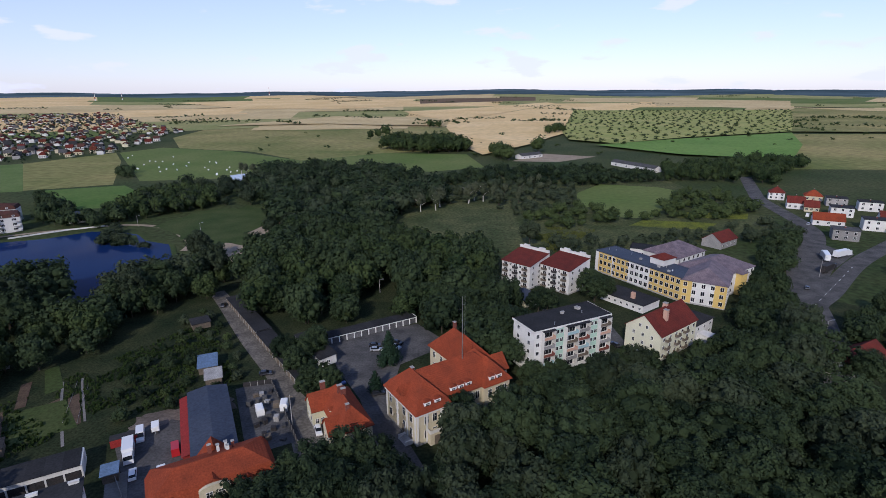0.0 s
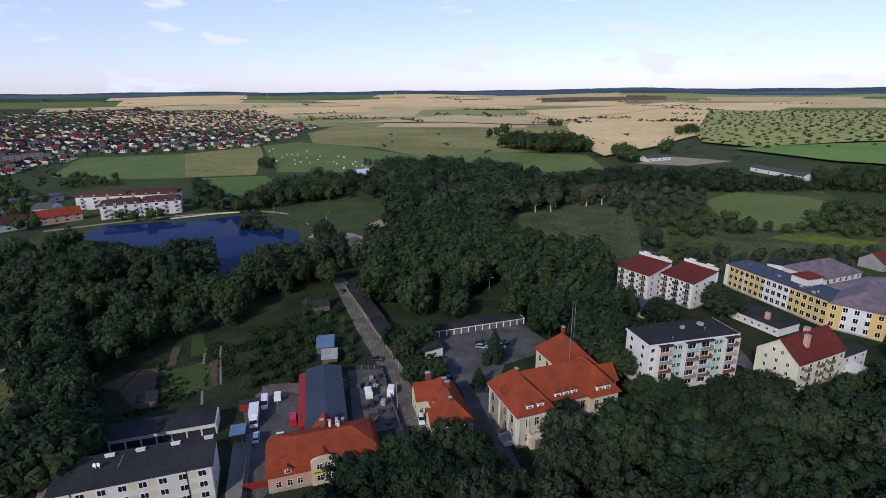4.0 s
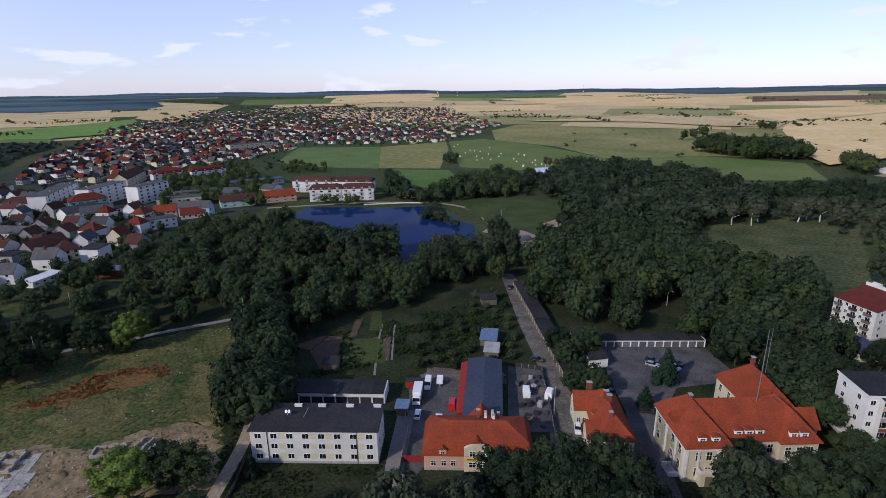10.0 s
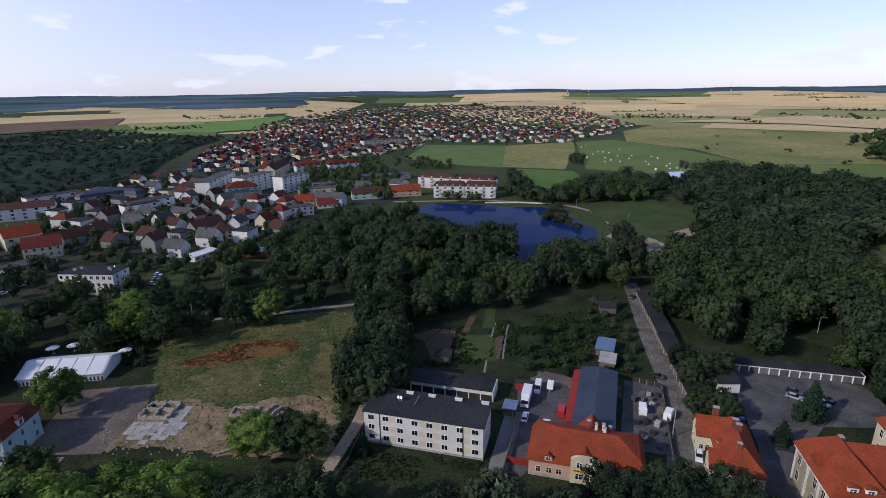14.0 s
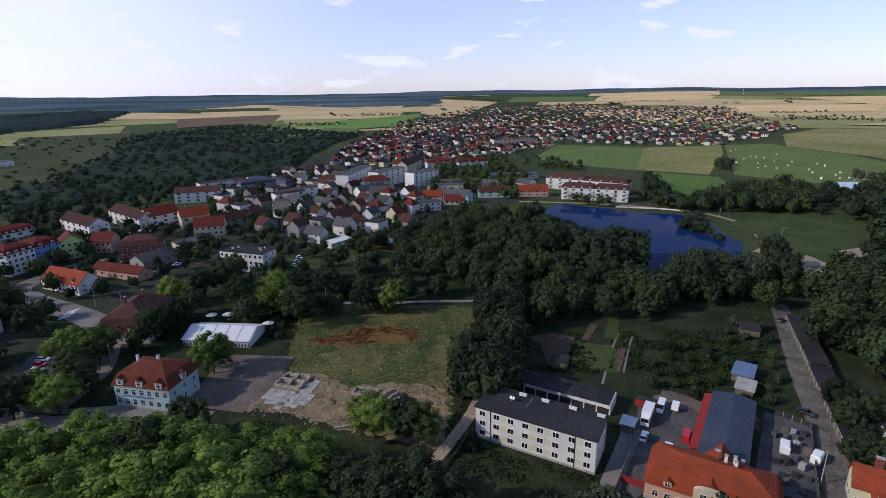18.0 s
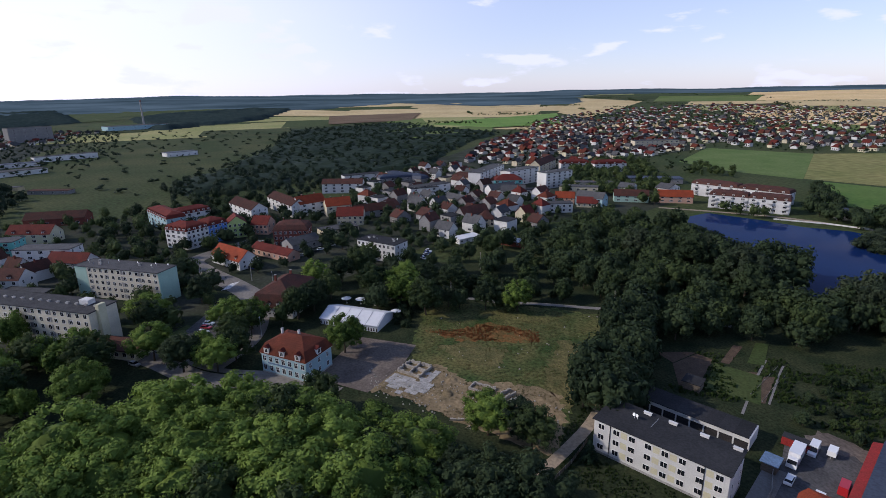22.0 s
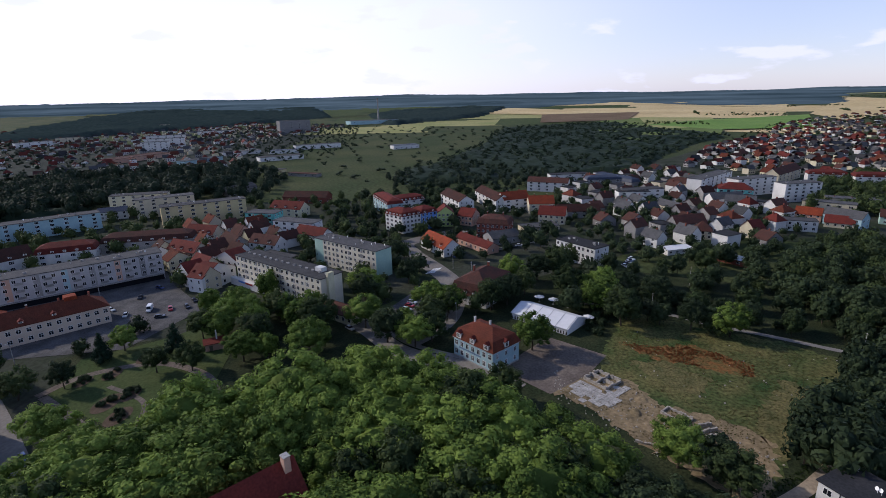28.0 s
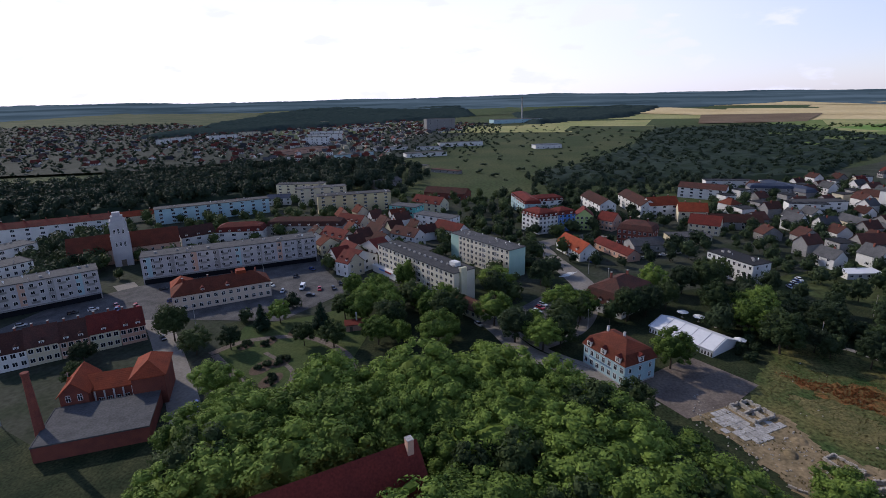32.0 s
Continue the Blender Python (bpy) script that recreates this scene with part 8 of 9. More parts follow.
woodland("canopy_edge", "leafy trees before the orange-roofed house", [(-43, 80), (-38, 87), (-33, 91), (-29, 84), (-38, 74)], 5.0, 8, 10.5, 62, LEAF, detail=3, r=0.3, wide=1.1)
# brighter leaf colour stands in for light on this backlit cluster
woodland("park_trees", "mixed green trees before the cream slab", [(-191, -119), (-210, -102), (-188, -71), (-161, -59), (-153, -76), (-168, -99)], 10, 9, 13, 63, SUNLEAF, detail=3, r=0.8, wide=1.1)
woodland("park_trees", "tall trees in the park beyond the pond", [(-230, 349), (-254, 438), (-195, 441), (-159, 358), (-181, 346), (-204, 356)], 7.5, 9, 14, 71, MIDLEAF, detail=1, r=0.6)
woodland("park_trees", "trees round the white house by the pond", [(-269, 338), (-327, 422), (-284, 386), (-239, 346), (-217, 346), (-227, 327)], 7.5, 8, 12, 72, LEAF, detail=1, r=0.8)
woodland("bank_trees", "trees before the flats on the pond bank", [(-304, 290), (-262, 296), (-262, 318), (-285, 304)], 10, 7, 10, 73, MIDLEAF, detail=1, r=0.3)
woodland("field_trees", "hedge along the meadow behind the flats", [(-355, 573), (-297, 573), (-277, 534), (-333, 537)], 7.0, 5, 9, 74, LEAF, detail=1, r=0.3)
woodland("bank_trees", "reeds and willow bushes on the pond's tongue of land", [(-196, 289), (-219, 340), (-181, 294), (-157, 278), (-173, 288)], 4.0, 2.5, 6, 75, WILLOW, detail=1, r=0.0, clear=False, wide=1.4)
woodland("field_trees", "shrubs in the gardens behind the flats", [(-443, 393), (-521, 469), (-450, 462), (-404, 421), (-425, 394)], 8.0, 4, 8, 76, MIDLEAF, detail=1, r=0.5)
woodland("field_trees", "trees between the town blocks", [(-528, 309), (-551, 407), (-403, 340), (-317, 254), (-355, 261), (-382, 218)], 8.5, 6, 11, 77, MIDLEAF, detail=1, r=0.5)
# birches and a lone willow on the marsh
for x, y, h, k in ((-16, 374, 17, "birch"), (-5, 378, 16, "birch"), (-2, 390, 18, "birch"), (20, 402, 18, "birch"), (25, 413, 17, "birch"), (32, 409, 18, "birch"), (-36, 368, 15, "birch"), (-45, 355, 16, "birch"), (-212, 556, 15, "birch"), (-204, 548, 16, "birch"), (-198, 552, 15, "birch"), (49, 286, 15, "willow")):
    tree(k, x, y, h, rng)
# trees of the town park and its street
for x, y, h, k in ((-131, -156, 14, "mid"), (-125, -140, 10, "mid"), (-132, -131, 9, "broad"), (-104, -111, 13, "lime"), (-94, -93, 14, "lime"), (-80, -97, 14, "lime"), (-81, -82, 12, "mid"), (-154, -143, 6, "bush"), (-172, -134, 7, "bush"), (-157, -129, 9, "lime"), (-156, -109, 12, "conifer"), (-149, -131, 11, "conifer"), (-152, -134, 6, "conifer"), (-143, -108, 9, "mid"), (-145, -97, 10, "mid"), (-168, -106, 11, "mid"), (-173, -99, 13, "lime"), (-162, -83, 13, "mid"), (-152, -83, 11, "lime"), (-180, -94, 13, "lime"), (-186, -84, 12, "mid"), (-180, -48, 13, "lime"), (-176, -32, 10, "lime"), (-108, -172, 8, "broad"), (-97, -160, 8, "mid")):
    tree(k, x, y, h, rng)


# ---- vehicles ----
PAINTS = {"white": plain("white car paint", (0.7, 0.7, 0.7), 0.3, 0, 0.5, 0.5), "black": plain("black car paint", (0.02, 0.02, 0.022), 0.25, 0, 0.5, 0.6), "blue": plain("dark blue car paint", (0.03, 0.06, 0.2), 0.25, 0, 0.5, 0.6), "red": plain("red car paint", (0.42, 0.02, 0.025), 0.3, 0, 0.5, 0.6), "silver": plain("silver car paint", (0.42, 0.43, 0.45), 0.3, 0.5, 0.5, 0.5)}
WHEEL = Geo().tube((0, -0.1, 0), (0, 0.1, 0), 0.31, 0.31, 12).mesh("wheel", TYRE)
MODELS = {}


def wheels(ob, xs, y):
    for x in xs:
        for sgn in (-1, 1):
            part("wheel", WHEEL, None, ob, m=pose(x, sgn * y, 0.31))


def car(x, y, ang, colour="white", kind="car", long=1.0):
    """A parked car, van or box lorry, built once a kind and colour."""
    m = pose(x, y, 0.12, 0, 0, ang) @ Matrix.Diagonal((long, 1, 1.0 if long == 1 else 1.15, 1))
    if (kind, colour) in MODELS:
        return copy_thing(MODELS[(kind, colour)], m)
    paint = PAINTS[colour]
    if kind == "car":
        ob = thing("car", colour + " parked hatchback car on the asphalt", "car", m, "parked cars")
        b = Geo().solid([(-2.1, -0.82, 0.25), (2.1, -0.82, 0.25), (2.1, 0.82, 0.25), (-2.1, 0.82, 0.25)], [(-2.12, -0.85, 0.62), (2.14, -0.85, 0.6), (2.14, 0.85, 0.6), (-2.12, 0.85, 0.62)])
        b.solid([(-2.12, -0.85, 0.62), (2.14, -0.85, 0.6), (2.14, 0.85, 0.6), (-2.12, 0.85, 0.62)], [(-2.0, -0.8, 0.92), (1.9, -0.76, 0.82), (1.9, 0.76, 0.82), (-2.0, 0.8, 0.92)])
        part("body", b, paint, ob)
        part("glasshouse", Geo().solid([(-1.85, -0.74, 0.9), (0.95, -0.74, 0.87), (0.95, 0.74, 0.87), (-1.85, 0.74, 0.9)], [(-1.45, -0.6, 1.38), (0.2, -0.6, 1.38), (0.2, 0.6, 1.38), (-1.45, 0.6, 1.38)]), GLASS, ob)
        part("roof_panel", Geo().solid([(-1.5, -0.62, 1.38), (0.25, -0.62, 1.38), (0.25, 0.62, 1.38), (-1.5, 0.62, 1.38)], [(-1.4, -0.55, 1.44), (0.1, -0.55, 1.44), (0.1, 0.55, 1.44), (-1.4, 0.55, 1.44)]), paint, ob)
        wheels(ob, (-1.3, 1.3), 0.78)
    elif kind == "van":
        ob = thing("van", colour + " delivery van parked in the yard", "van", m, "vans and lorries")
        part("body", Geo().solid([(-2.6, -0.95, 0.3), (1.5, -0.95, 0.3), (1.5, 0.95, 0.3), (-2.6, 0.95, 0.3)], [(-2.55, -0.88, 2.35), (1.1, -0.88, 2.35), (1.1, 0.88, 2.35), (-2.55, 0.88, 2.35)]), paint, ob)
        part("bonnet", Geo().solid([(1.48, -0.95, 0.3), (2.6, -0.9, 0.3), (2.6, 0.9, 0.3), (1.48, 0.95, 0.3)], [(1.3, -0.92, 1.25), (2.5, -0.85, 0.95), (2.5, 0.85, 0.95), (1.3, 0.92, 1.25)]), paint, ob)
        part("windscreen", Geo().solid([(1.35, -0.84, 1.3), (1.75, -0.84, 1.26), (1.75, 0.84, 1.26), (1.35, 0.84, 1.3)], [(1.12, -0.78, 2.15), (1.2, -0.78, 2.15), (1.2, 0.78, 2.15), (1.12, 0.78, 2.15)]), GLASS, ob)
        wheels(ob, (-1.6, 1.7), 0.88)
    else:
        ob = thing("lorry", colour + " box lorry with a boxy load body", "lorry", m, "vans and lorries")
        part("load_box", Geo().box(-4.2, 1.4, -1.2, 1.2, 0.9, 3.4).box(-4.25, 1.45, -1.24, 1.24, 3.4, 3.46), PAINTS["white"] if colour != "black" else DARK, ob)
        part("cab", Geo().solid([(1.55, -1.1, 0.5), (3.4, -1.1, 0.5), (3.4, 1.1, 0.5), (1.55, 1.1, 0.5)], [(1.55, -1.0, 2.6), (2.9, -1.0, 2.6), (2.9, 1.0, 2.6), (1.55, 1.0, 2.6)]), paint, ob)
        part("windscreen", Geo().solid([(3.2, -0.95, 1.5), (3.26, -0.95, 1.5), (3.26, 0.95, 1.5), (3.2, 0.95, 1.5)], [(2.95, -0.9, 2.4), (3.02, -0.9, 2.4), (3.02, 0.9, 2.4), (2.95, 0.9, 2.4)]), GLASS, ob)
        part("chassis", Geo().box(-4.1, 3.0, -0.9, 0.9, 0.45, 0.9), DARK, ob)
        wheels(ob, (-3.0, -2.2, 2.4), 1.0)
    MODELS[(kind, colour)] = ob
    return ob


# works yard
for x, y, a, c, k in ((-76.2, 107.6, -62, "white", "lorry"), (-77.6, 115.2, -62, "white", "van"), (-66.0, 109.8, 118, "red", "van"), (-65.0, 101.2, 118, "white", "van"), (-71.8, 101.2, 118, "white", "car")):
    car(x, y, a, c, k)
# parking yard and lane
for x, y, a, c, k in ((-22.9, 161.6, 5, "silver", "car"), (-23.6, 164.6, 5, "black", "car"), (-16.6, 163.4, -30, "silver", "car"), (-16.2, 166.4, -20, "black", "car"), (-32.6, 117.2, -70, "white", "car"), (-19.1, 134.6, 15, "black", "car"), (-31.0, 141.5, -62, "blue", "car"), (-55.4, 146.2, 10, "black", "car"), (-90.5, 201.0, 100, "black", "car")):
    car(x, y, a, c, k)
# road and lorry park
car(197, 259, 65, "white", "lorry", 1.7), car(209, 262, 25, "white", "lorry", 1.8), car(186, 240, 35, "black", "lorry", 1.8)
for x, y, a, c, k in ( (160.0, 216.5, 55, "black", "car"), (178, 258, 55, "black", "car"), (118, 166, 20, "blue", "car"), (121, 170, 20, "black", "car"), (96, 178, 40, "red", "car"), (59, 164, 110, "black", "car"), (250, 352, 50, "white", "van"), (236, 330, 50, "silver", "car")):
    car(x, y, a, c, k)
# market square and car park
SQUARE_CARS = ((-191.4, -159.8, 60), (-186.1, -149.5, 30), (-205.7, -156.4, 20), (-217.9, -154.9, 70), (-231, -153.5, 70), (-193.8, -134.8, 40), (-196.4, -129, 40), (-185.8, -134.3, 110), (-203.2, -129.6, 40), (-122.1, -227.1, 150), (-137.7, -219.4, 150), (-143.2, -214.5, 150), (-146, -204.2, 60), (-161.6, -189.9, 140), (-167.3, -189.8, 140), (-188.2, -198.8, 140), (-149.5, -208.7, 60), (-130.8, -161.6, 60), (-100.1, -115.3, 52), (-161.4, -181.9, 140), (-152, -200, 60), (-172, -206, 140))
rng = random.Random(77)
for x, y, k in SQUARE_CARS:
    car(x, y, k + rng.uniform(-8, 8), rng.choice(("black", "silver", "white", "black", "blue", "red")), "car")
car(-192.5, -143.2, 20, "white", "van")
for i, c in enumerate(("black", "white", "red", "white", "blue", "black", "blue", "silver", "black")):
    car(-194.0 - i * 3.9, -35.4 + i * 0.5, 62, c)
car(-178.6, -53.6, 48, "silver"), car(-212.5, -13.5, 90, "white"), car(-200.5, -21.0, 20, "white", "van"), car(-277, -25, 35, "black"), car(-272, -21, 35, "blue")
for i in range(5):
    car(-258 - i * 3.0, 66 + i * 1.5, 20, ("white", "black", "silver", "blue", "white")[i])
for i in range(6):
    car(-300 + i * 3.0, 22 - i * 3.4, 100, ("silver", "black", "white", "black", "blue", "silver")[i])

# ---- dug-up foundations ----
STONE = surface("broken pale stone", (0.40, 0.37, 0.32), (0.28, 0.25, 0.21), 0.7, 0.95, 4.0)


def rubble_wall(parent, x0, y0, x1, y1, h, seed, w=0.55):
    """A low broken wall of rough stones, its top uneven."""
    rg = random.Random(seed)
    le, ang = math.hypot(x1 - x0, y1 - y0), math.atan2(y1 - y0, x1 - x0)
    n = max(2, int(le / 0.8))
    for k in range(n):
        a, b = k * le / n, (k + 1) * le / n - 0.02
        hh, j = h * rg.uniform(0.65, 1.15), rg.uniform(-0.06, 0.06)
        g = Geo().solid([(a, -w / 2 + j, -0.1), (b, -w / 2 + j, -0.1), (b, w / 2 + j, -0.1), (a, w / 2 + j, -0.1)], [(a + 0.05, -w / 2 + j + rg.uniform(0, 0.12), hh), (b - 0.05, -w / 2 + j + 0.05, hh * rg.uniform(0.85, 1)), (b - 0.04, w / 2 + j - 0.05, hh), (a + 0.06, w / 2 + j - 0.04, hh * rg.uniform(0.85, 1))])
        part("stone", g, STONE, parent, m=pose(x0, y0, 0, 0, 0, math.degrees(ang)))


f1 = thing("foundation", "dug-out stone foundations with three square chambers", "foundation", pose(-147.2, 28.1, 0.1, 0, 0, 43))
for i, (p, q, r, t) in enumerate(((0, 0, 8.2, 0), (8.2, 0, 8.2, 7.0), (8.2, 7.0, 0, 7.0), (0, 7.0, 0, 0), (4.1, 0.3, 4.1, 6.7), (0.3, 3.6, 7.9, 3.6))):
    rubble_wall(f1, p, q, r, t, 1.1, i)
SLAB = surface("bleached concrete slab", (0.42, 0.40, 0.37), (0.27, 0.255, 0.23), 0.35, 0.95, 2.2, space="World", lo=0.75, hi=1.2)
PAD = [(-143.2, 23.7), (-147.4, 27.2), (-140.9, 33.3), (-144.5, 37.9), (-141.8, 40.8), (-132.6, 33.5), (-134.0, 26.2), (-139.6, 22.7)]
pad = thing("concrete_pad", "cracked pale concrete slabs beside the foundations", "slab", kind="structure")
rg = random.Random(8)
for i in range(-3, 14):
    for j in range(-3, 14):
        x, y = -152 + i * 2.1 * 0.73 + j * 1.9 * 0.68, 20 + i * 2.1 * 0.68 - (j - 6) * 1.9 * 0.73
        if inside(PAD, x, y) and rg.random() < 0.93:
            w, d = 1.04 * rg.uniform(0.97, 1.0), 0.94 * rg.uniform(0.97, 1.0)
            part("slab", Geo().solid([(-w, -d, -0.1), (w * 0.9, -d, -0.1), (w, d, -0.1), (-w, d * 0.9, -0.1)], [(-w, -d, 0.22), (w * 0.9, -d, 0.22), (w, d, 0.22), (-w, d * 0.9, 0.22)]), SLAB, pad, m=pose(x, y, rg.uniform(-0.02, 0.06), rg.uniform(-2, 2), rg.uniform(-2, 2), 43 + rg.uniform(-3, 3)))
f2 = thing("foundation", "low rubble foundations in the sandy dig", "foundation", pose(-130.4, 46.0, 0.1, 0, 0, 43))
for i, (p, q, r, t) in enumerate(((0, 0, 7, 0), (7, 0, 7, 3.6), (7, 3.6, 0, 3.6), (0, 3.6, 0, 0))):
    rubble_wall(f2, p, q, r, t, 0.7, 20 + i)
f3 = thing("foundation", "parallel broken walls of the old cellar", "foundation", pose(-123.6, 52.1, 0.1, 0, 0, 108))
for i in range(3):
    rubble_wall(f3, 0, -2.2 * i, 5.8, -2.2 * i + 0.4, 1.0, 30 + i)
f4 = thing("foundation", "curved line of rubble at the trench", "foundation", pose(-117.5, 36.0, 0.1, 0, 0, 60))
for i in range(4):
    rubble_wall(f4, 2.0 * i, 0.5 * i * i * 0.3, 2.0 * (i + 1) - 0.2, 0.5 * (i + 1) ** 2 * 0.3, 0.6, 40 + i)


def tufts(name, label, poly, n, seed, h0, h1, mat, cards=3):
    """Standing weeds and grass as many small blades."""
    rg = np.random.default_rng(seed)
    P = np.array(poly, float)
    lo, hi = P.min(0), P.max(0)
    g = Geo()
    done = 0
    while done < n:
        x, y = rg.uniform(lo[0], hi[0]), rg.uniform(lo[1], hi[1])
        if not inside(poly, x, y) or noise.noise((x * 0.09, y * 0.09, seed)) < -0.12 or not free(x, y, 0.2):
            done += 0.2
            continue
        h = rg.uniform(h0, h1)
        for k in range(cards):
            a = rg.uniform(0, math.pi)
            c, s_ = math.cos(a) * h * 0.55, math.sin(a) * h * 0.55
            dx, dy = rg.uniform(-0.25, 0.25, 2) * h
            g.poly([(x - c, y - s_, 0), (x + c, y + s_, 0), (x + c * 0.7 + dx, y + s_ * 0.7 + dy, h), (x - c * 0.5 + dx, y - s_ * 0.5 + dy, h * 0.85)])
        done += 1
    thing(name, label, "weeds", geo=g, mats=mat, kind="stuff")


DRYLEAF = leaf_material("dry weed stalks", (0.095, 0.088, 0.034), (0.22, 0.17, 0.08), 0.5, 0.06)
GREENWEED = leaf_material("green weeds", (0.055, 0.078, 0.022), (0.12, 0.135, 0.042), 0.5, 0.05)
GARDENWEED = leaf_material("garden greens", (0.022, 0.042, 0.014), (0.058, 0.088, 0.026), 0.35, 0.06)
REDWEED = leaf_material("rusty sorrel stalks", (0.18, 0.075, 0.028), (0.28, 0.125, 0.055), 0.45, 0.1)


def scatter(name, label, poly, n, seed, lo, hi, mat, category="rubble"):
    """Loose stones over an area, as one."""
    rg, g = random.Random(seed), Geo()
    xs, ys = [p[0] for p in poly], [p[1] for p in poly]
    done = 0
    while done < n:
        x, y = rg.uniform(min(xs), max(xs)), rg.uniform(min(ys), max(ys))
        if not inside(poly, x, y):
            continue
        r = rg.uniform(lo, hi)
        ring = [(x + r * rg.uniform(0.7, 1.2) * math.cos(k * 1.257), y + r * rg.uniform(0.7, 1.2) * math.sin(k * 1.257)) for k in range(5)]
        g.solid([(a, b, -0.05) for a, b in ring], [((a - x) * 0.55 + x, (b - y) * 0.55 + y, r * rg.uniform(0.7, 1.1)) for a, b in ring])
        done += 1
    thing(name, label, category, geo=g, mats=mat, kind="stuff")


scatter("rubble", "loose stones scattered over the dig", [(-152, 20), (-139, 16), (-112, 40), (-104, 64), (-112, 70), (-126, 52), (-142, 42)], 320, 3, 0.12, 0.4, STONE)


def earth_heap(x, y, r, h, seed):
    """A low uneven heap of dug earth."""
    rg, n = random.Random(seed), 14
    g = Geo()
    rings = [[(x + r * k * rg.uniform(0.85, 1.15) * math.cos(j * math.tau / n), y + 0.7 * r * k * rg.uniform(0.85, 1.15) * math.sin(j * math.tau / n), z * h * rg.uniform(0.8, 1.1) - 0.05) for j in range(n)] for k, z in ((1.0, 0.0), (0.72, 0.45), (0.4, 0.85), (0.12, 1.0))]
    g.v = [p for ring in rings for p in ring]
    g.f = [(a * n + j, a * n + (j + 1) % n, (a + 1) * n + (j + 1) % n, (a + 1) * n + j) for a in range(3) for j in range(n)] + [tuple(3 * n + j for j in range(n))]
    g.m = [0] * len(g.f)
    thing("earth_mound", "low mound of dug sandy earth beside the trench", "mound", None, "mounds at the dig", g.mesh("earth_mound", EARTH, True))


rg = random.Random(19)
for k in range(22):
    u = k / 21
    earth_heap(-146 + 44 * u + rg.uniform(-4, 4), 33 + 26 * u + rg.uniform(-6, 6), rg.uniform(1.2, 2.8), rg.uniform(0.3, 0.9), k)
tufts("dig_weeds", "scattered weeds on the bare earth", [(-150, 24), (-148, 40), (-132, 50), (-118, 70), (-98, 56), (-116, 38), (-138, 20)], 900, 9, 0.15, 0.45, DRYLEAF)
scatter("debris", "pale lumps lying in the weed field", [(-186, 46), (-162, 116), (-130, 92), (-112, 66), (-130, 48), (-160, 40)], 40, 4, 0.15, 0.45, STONE)


FIELD = [(-198, 54), (-187, 74), (-177, 94), (-165, 110), (-146, 97), (-118, 73), (-112, 66), (-130, 56), (-146, 46), (-158, 36), (-176, 44)]
tufts("dry_weeds", "tall dry weeds over the field", FIELD, 3600, 1, 0.14, 0.34, DRYLEAF)
tufts("green_weeds", "green weeds in the field", FIELD, 2400, 2, 0.14, 0.34, GREENWEED)
tufts("sorrel", "rust-red sorrel stalks in a band", [(-173, 45), (-170, 56), (-171, 70), (-158, 83), (-151, 79), (-157, 65), (-162, 52)], 900, 3, 0.3, 0.6, REDWEED)
tufts("garden_weeds", "overgrown green garden plants", [(-128, 126), (-100, 172), (-92, 190), (-76, 168), (-64, 142), (-74, 130), (-92, 124), (-112, 100)], 3000, 4, 0.3, 0.9, GARDENWEED)
tufts("meadow_weeds", "tall grass of the marsh meadow", [(-20, 296), (40, 336), (95, 318), (60, 270), (30, 284)], 1800, 5, 0.6, 1.4, GREENWEED)
tufts("lawn_weeds", "uneven grass round the block", [(-112, 74), (-96, 52), (-62, 68), (-66, 82), (-92, 64)], 1200, 6, 0.2, 0.5, GARDENWEED)

# ---- posts, fences and yard clutter ----


def pole(x, y, h, label, arm=False):
    p = thing("lamp_post" if arm else "utility_pole", label, "lamp post" if arm else "pole", pose(x, y, 0), "poles")
    part("shaft", Geo().tube((0, 0, 0), (0, 0, h), 0.14, 0.09, 8), CONCRETE, p)
    if arm:
        part("arm", Geo().tube((0, 0, h), (1.4, 0, h + 0.3), 0.06, 0.05, 6), METAL, p), part("lamp_head", Geo().box(1.2, 2.0, -0.16, 0.16, h + 0.22, h + 0.4), METAL, p)
    else:
        part("crossarm", Geo().box(-0.8, 0.8, -0.06, 0.06, h - 0.5, h - 0.35), WOOD, p)


for x, y, h in ((-40.3, 120.6, 9), (5.7, 176.4, 9), (-198, 62, 9), (-168, 121, 8), (-232, 88, 9), (-90, -152, 10), (-75, -160, 9)):
    pole(x, y, h, "grey concrete utility pole beside the lane")
for x, y, h in ((130.9, 164.0, 9), (-27.7, 215.4, 6), (176, 232, 9), (-252, -20, 9), (-236, -10, 9), (-188, -14, 8), (-145, -160, 8), (-190, -118, 8), (-150, 316, 7), (-200, 336, 7), (-228, -155, 9), (-205, -175, 9)):
    pole(x, y, h, "grey street lamp on a concrete post", True)


def panel_fence(label, pts, h, mat, step=2.0, gap=0.06, group="fences"):
    fe = thing("fence", label, "fence", pose(0, 0, 0), group)
    for (ax, ay), (bx, by) in zip(pts, pts[1:]):
        le, ang = math.hypot(bx - ax, by - ay), math.degrees(math.atan2(by - ay, bx - ax))
        n = max(1, int(le / step))
        for k in range(n):
            part("post", Geo().box(-0.06, 0.06, -0.06, 0.06, 0, h + 0.1), CONCRETE, fe, m=pose(ax + (bx - ax) * k / n, ay + (by - ay) * k / n, 0, 0, 0, ang))
            part("panel", Geo().box(gap, le / n - gap, -0.03, 0.03, 0.08, h), mat, fe, m=pose(ax + (bx - ax) * k / n, ay + (by - ay) * k / n, 0, 0, 0, ang))


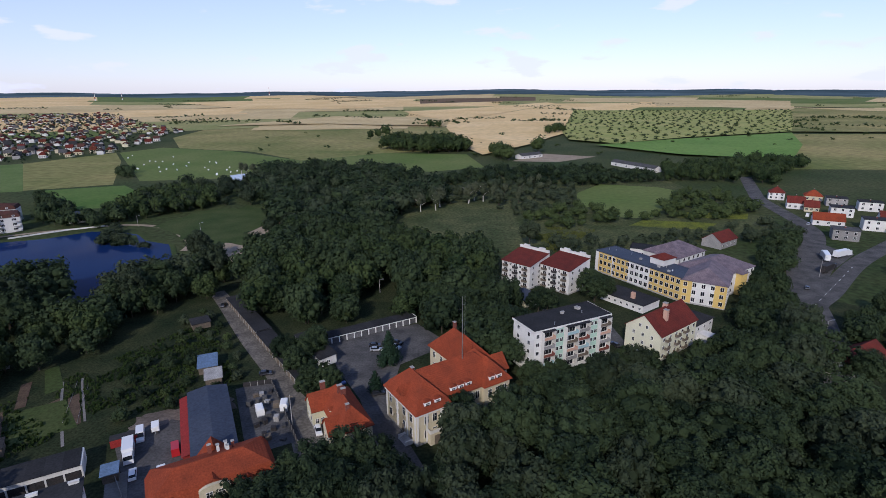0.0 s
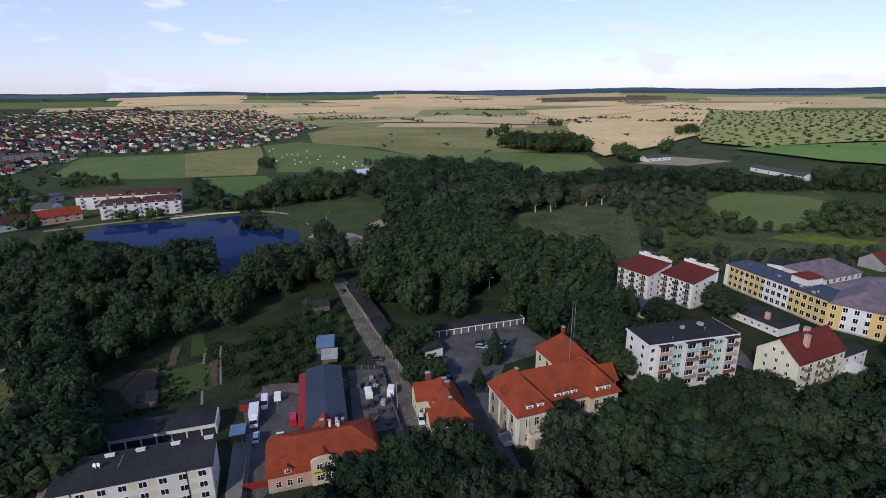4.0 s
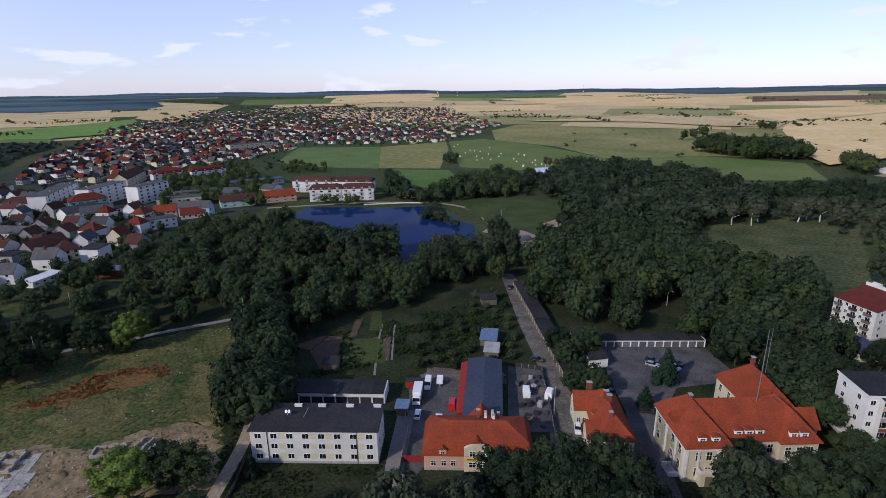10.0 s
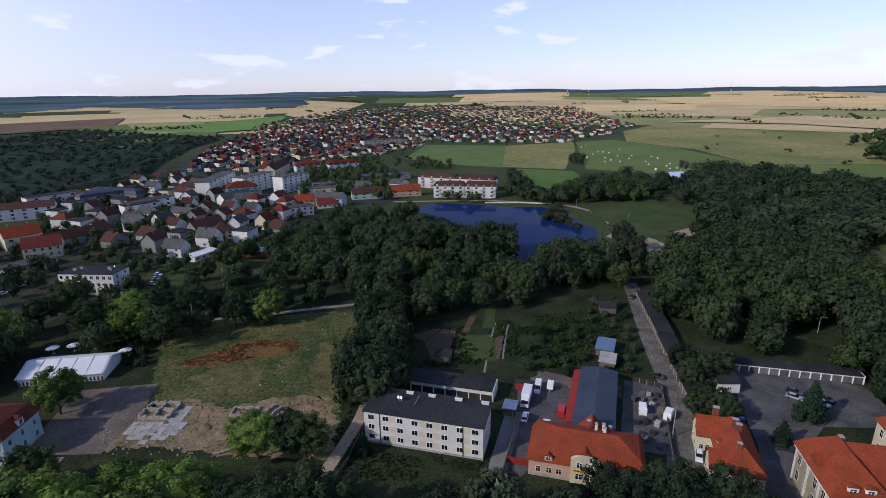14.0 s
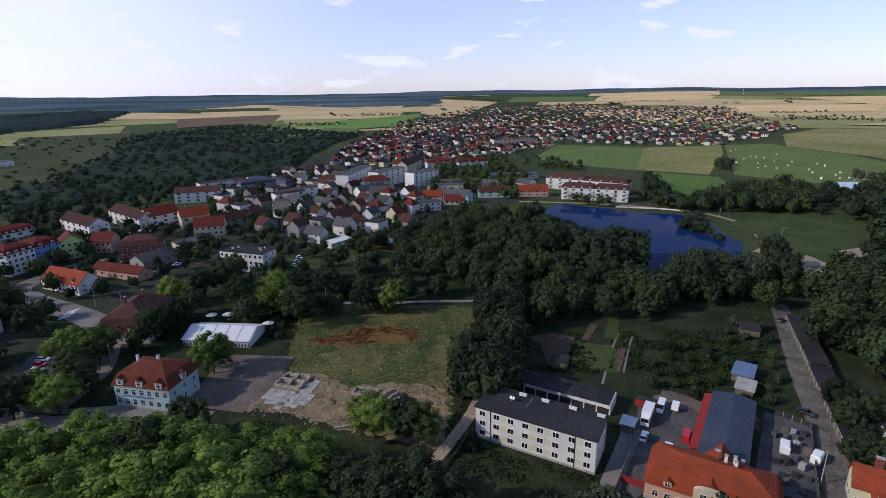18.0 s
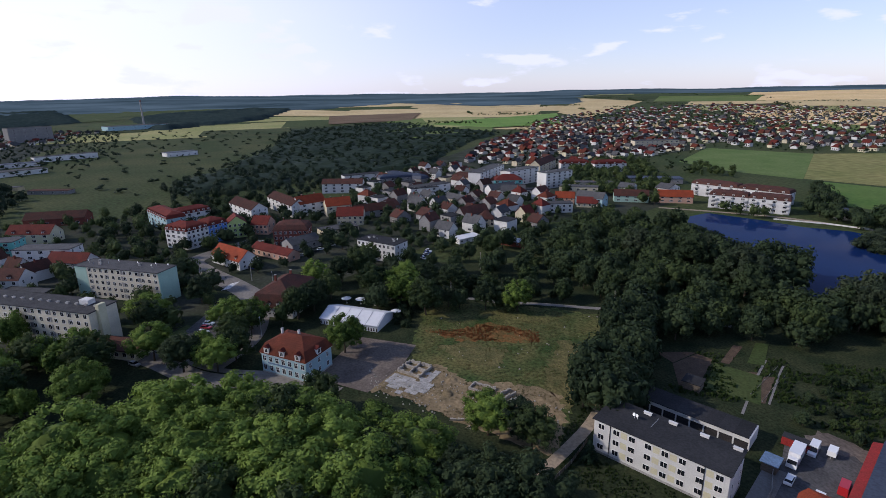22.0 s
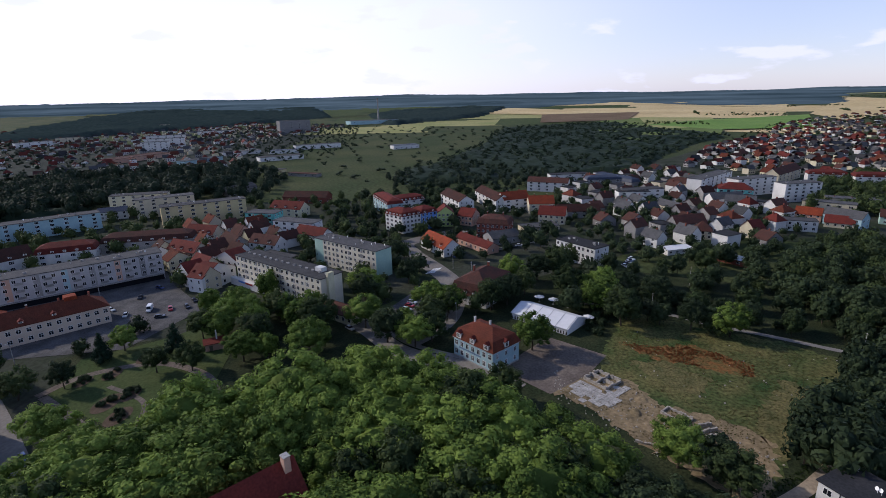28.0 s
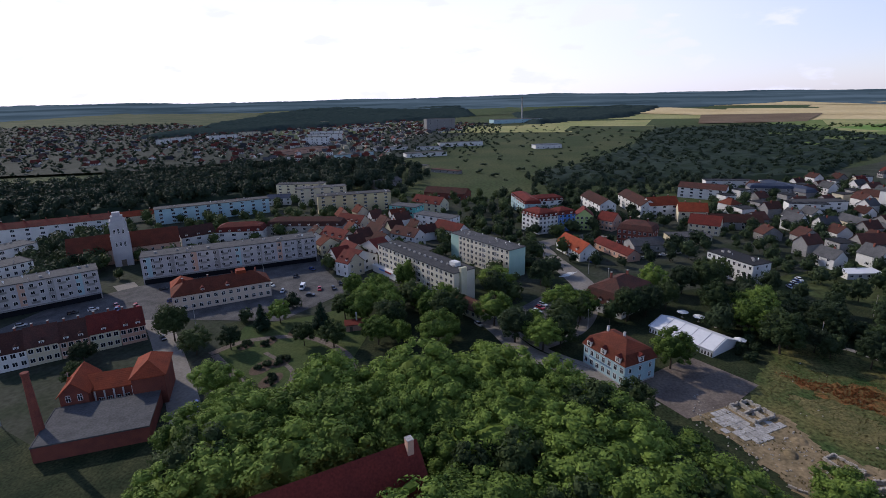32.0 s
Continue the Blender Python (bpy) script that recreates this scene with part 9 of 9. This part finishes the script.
panel_fence("grey concrete panel fence beside the drive", [(-62.5, 80), (-70, 94), (-76, 101)], 1.7, CONCRETE)
panel_fence("dark fence round the storage yard", [(-36.5, 112), (-44, 126), (-52, 141), (-60, 139)], 1.6, DARK)
panel_fence("low white rail along the allotments", [(-98.3, 121.8), (-103, 131), (-108, 142)], 0.22, PAVING, 3.0)
panel_fence("low white rail along the allotments", [(-102.2, 121.8), (-107, 132), (-112.1, 142.8)], 0.22, PAVING, 3.0)
panel_fence("dark wooden fence along the field track", [(-84, 44), (-92, 58), (-98, 66)], 1.2, WOOD, 2.5)
panel_fence("pale low wall by the pond road", [(-262, 306), (-240, 326), (-222, 336)], 1.0, PALEW, 3.0)
rng = random.Random(8)
for k in range(26):
    u, v = rng.uniform(0.08, 0.9), rng.uniform(0.12, 0.85)
    x, y = -47 + 10 * v - 13.5 * u, 108 + 5 * v + 29 * u
    w, d, h = rng.uniform(0.9, 1.8), rng.uniform(0.9, 1.6), rng.uniform(0.6, 1.6)
    g = Geo()
    for j in range(3):
        g.box(-w / 2, w / 2, -d / 2, d / 2, j * h / 3, (j + 1) * h / 3 - 0.05)
    thing("pallet_stack", "stack of grey and white goods on the yard", "pallet", pose(x, y, 0.1, 0, 0, rng.uniform(0, 90)), "yard goods", g, rng.choice((CONCRETE, GREYROOF, WOOD, DARK, GREYROOF, DARK)))
for x, y, a in ((-50.5, 125.6, 27), (-44.5, 128.0, 10)):
    c = thing("tank_trailer", "white container standing in the storage yard", "container", pose(x, y, 0.1, 0, 0, a))
    part("tank", Geo().box(-1.0, 1.0, -1.8, 1.8, 0.3, 2.1).box(-0.8, 0.8, -1.6, 1.6, 2.1, 2.3), WHITE, c), part("frame", Geo().box(-1.05, 1.05, -1.85, 1.85, 0.0, 0.3), METAL, c)
c = thing("container", "red steel skip behind the lorries", "container", pose(-80.5, 113.2, 0.1, 0, 0, 28))
part("box", Geo().box(-3.0, 3.0, -1.2, 1.2, 0.1, 2.2), RUSTRED, c), part("rim", Geo().box(-3.05, 3.05, -1.25, 1.25, 2.2, 2.3), DARK, c)
c = thing("trailer", "small white trailer parked in the yard", "trailer", pose(-75.4, 118.4, 0.1, 0, 0, -62))
part("box", Geo().box(-1.6, 1.6, -0.9, 0.9, 0.6, 1.9), WHITE, c), wheels(c, (0.0,), 0.95), part("drawbar", Geo().box(1.6, 2.8, -0.06, 0.06, 0.55, 0.7), METAL, c)
# wrapped bales on the far meadow
BALE = Geo().tube((-0.7, 0, 0.65), (0.7, 0, 0.65), 0.65, 0.65, 12).mesh("hay_bale", WHITE)
rng = random.Random(51)
for k in range(30):
    u, v = rng.random(), rng.random()
    thing("hay_bale", "white wrapped round bale lying on the meadow", "hay bale", pose(-445 + 190 * u + 60 * v, 770 - 110 * u - 150 * v, 0.1, 0, 0, rng.uniform(0, 180)), "bales on the meadow", BALE)
# tables and goal posts in the park
for x, y in ((-98, 318), (-112, 350)):
    gp = thing("goal", "white metal goal frame on the park lawn", "goal", pose(x, y, 0, 0, 0, 20), "goals")
    part("post", Geo().box(-0.06, 0.06, -0.06, 0.06, 0, 2.4), WHITE, gp), part("post", Geo().box(4.94, 5.06, -0.06, 0.06, 0, 2.4), WHITE, gp), part("crossbar", Geo().box(0.06, 4.94, -0.06, 0.06, 2.28, 2.4), WHITE, gp)
# zebra crossing and lane marks
for k in range(7):
    patch("crossing_stripe", "white painted stripe of a zebra crossing", [(-244 - k * 1.2, -33 + k * 0.5), (-243.4 - k * 1.2, -32.8 + k * 0.5), (-245.4 - k * 1.2, -28.6 + k * 0.5), (-246 - k * 1.2, -28.8 + k * 0.5)], PAINT, None, "road marking")
for k in range(9):
    a = (150 + k * 6.2, 197 + k * 5.8)
    patch("lane_mark", "white dashed centre line of the road", [a, (a[0] + 2.2, a[1] + 2.0), (a[0] + 2.05, a[1] + 2.15), (a[0] - 0.15, a[1] + 0.15)], PAINT, None, "road marking")
# park furniture: small brick kiosk and flower beds
s = Site("park_kiosk", "small salmon kiosk with flat roof in the park", "kiosk", (-157.5, -99.5), (-161.0, -94.0), 3.6)
body(s, 0, s.le, 0, 3.6, 2.6, PINKW, REDTILE, "shed", 0.6), door(s, "F", 2.0), part("chimney", Geo().box(4.0, 4.5, 2.6, 3.1, 2.6, 6.5), PALEW, s.ob)
for i, (x, y, w) in enumerate(((-125, -112, 5.5), (-130, -108, 4), (-119, -104, 5), (-141, -122, 4), (-136, -128, 3.5), (-152, -118, 4))):
    n = 14
    patch("flower_bed", "dark planted flower bed in the lawn", [(x + w * math.cos(k * math.tau / n), y + w * 0.6 * math.sin(k * math.tau / n)) for k in range(n)], SOIL, None, "flower bed")
    for k in range(7):
        tree("bush", x + rng.uniform(-0.7, 0.7) * w, y + rng.uniform(-0.4, 0.4) * w, rng.uniform(1.0, 2.2), rng)
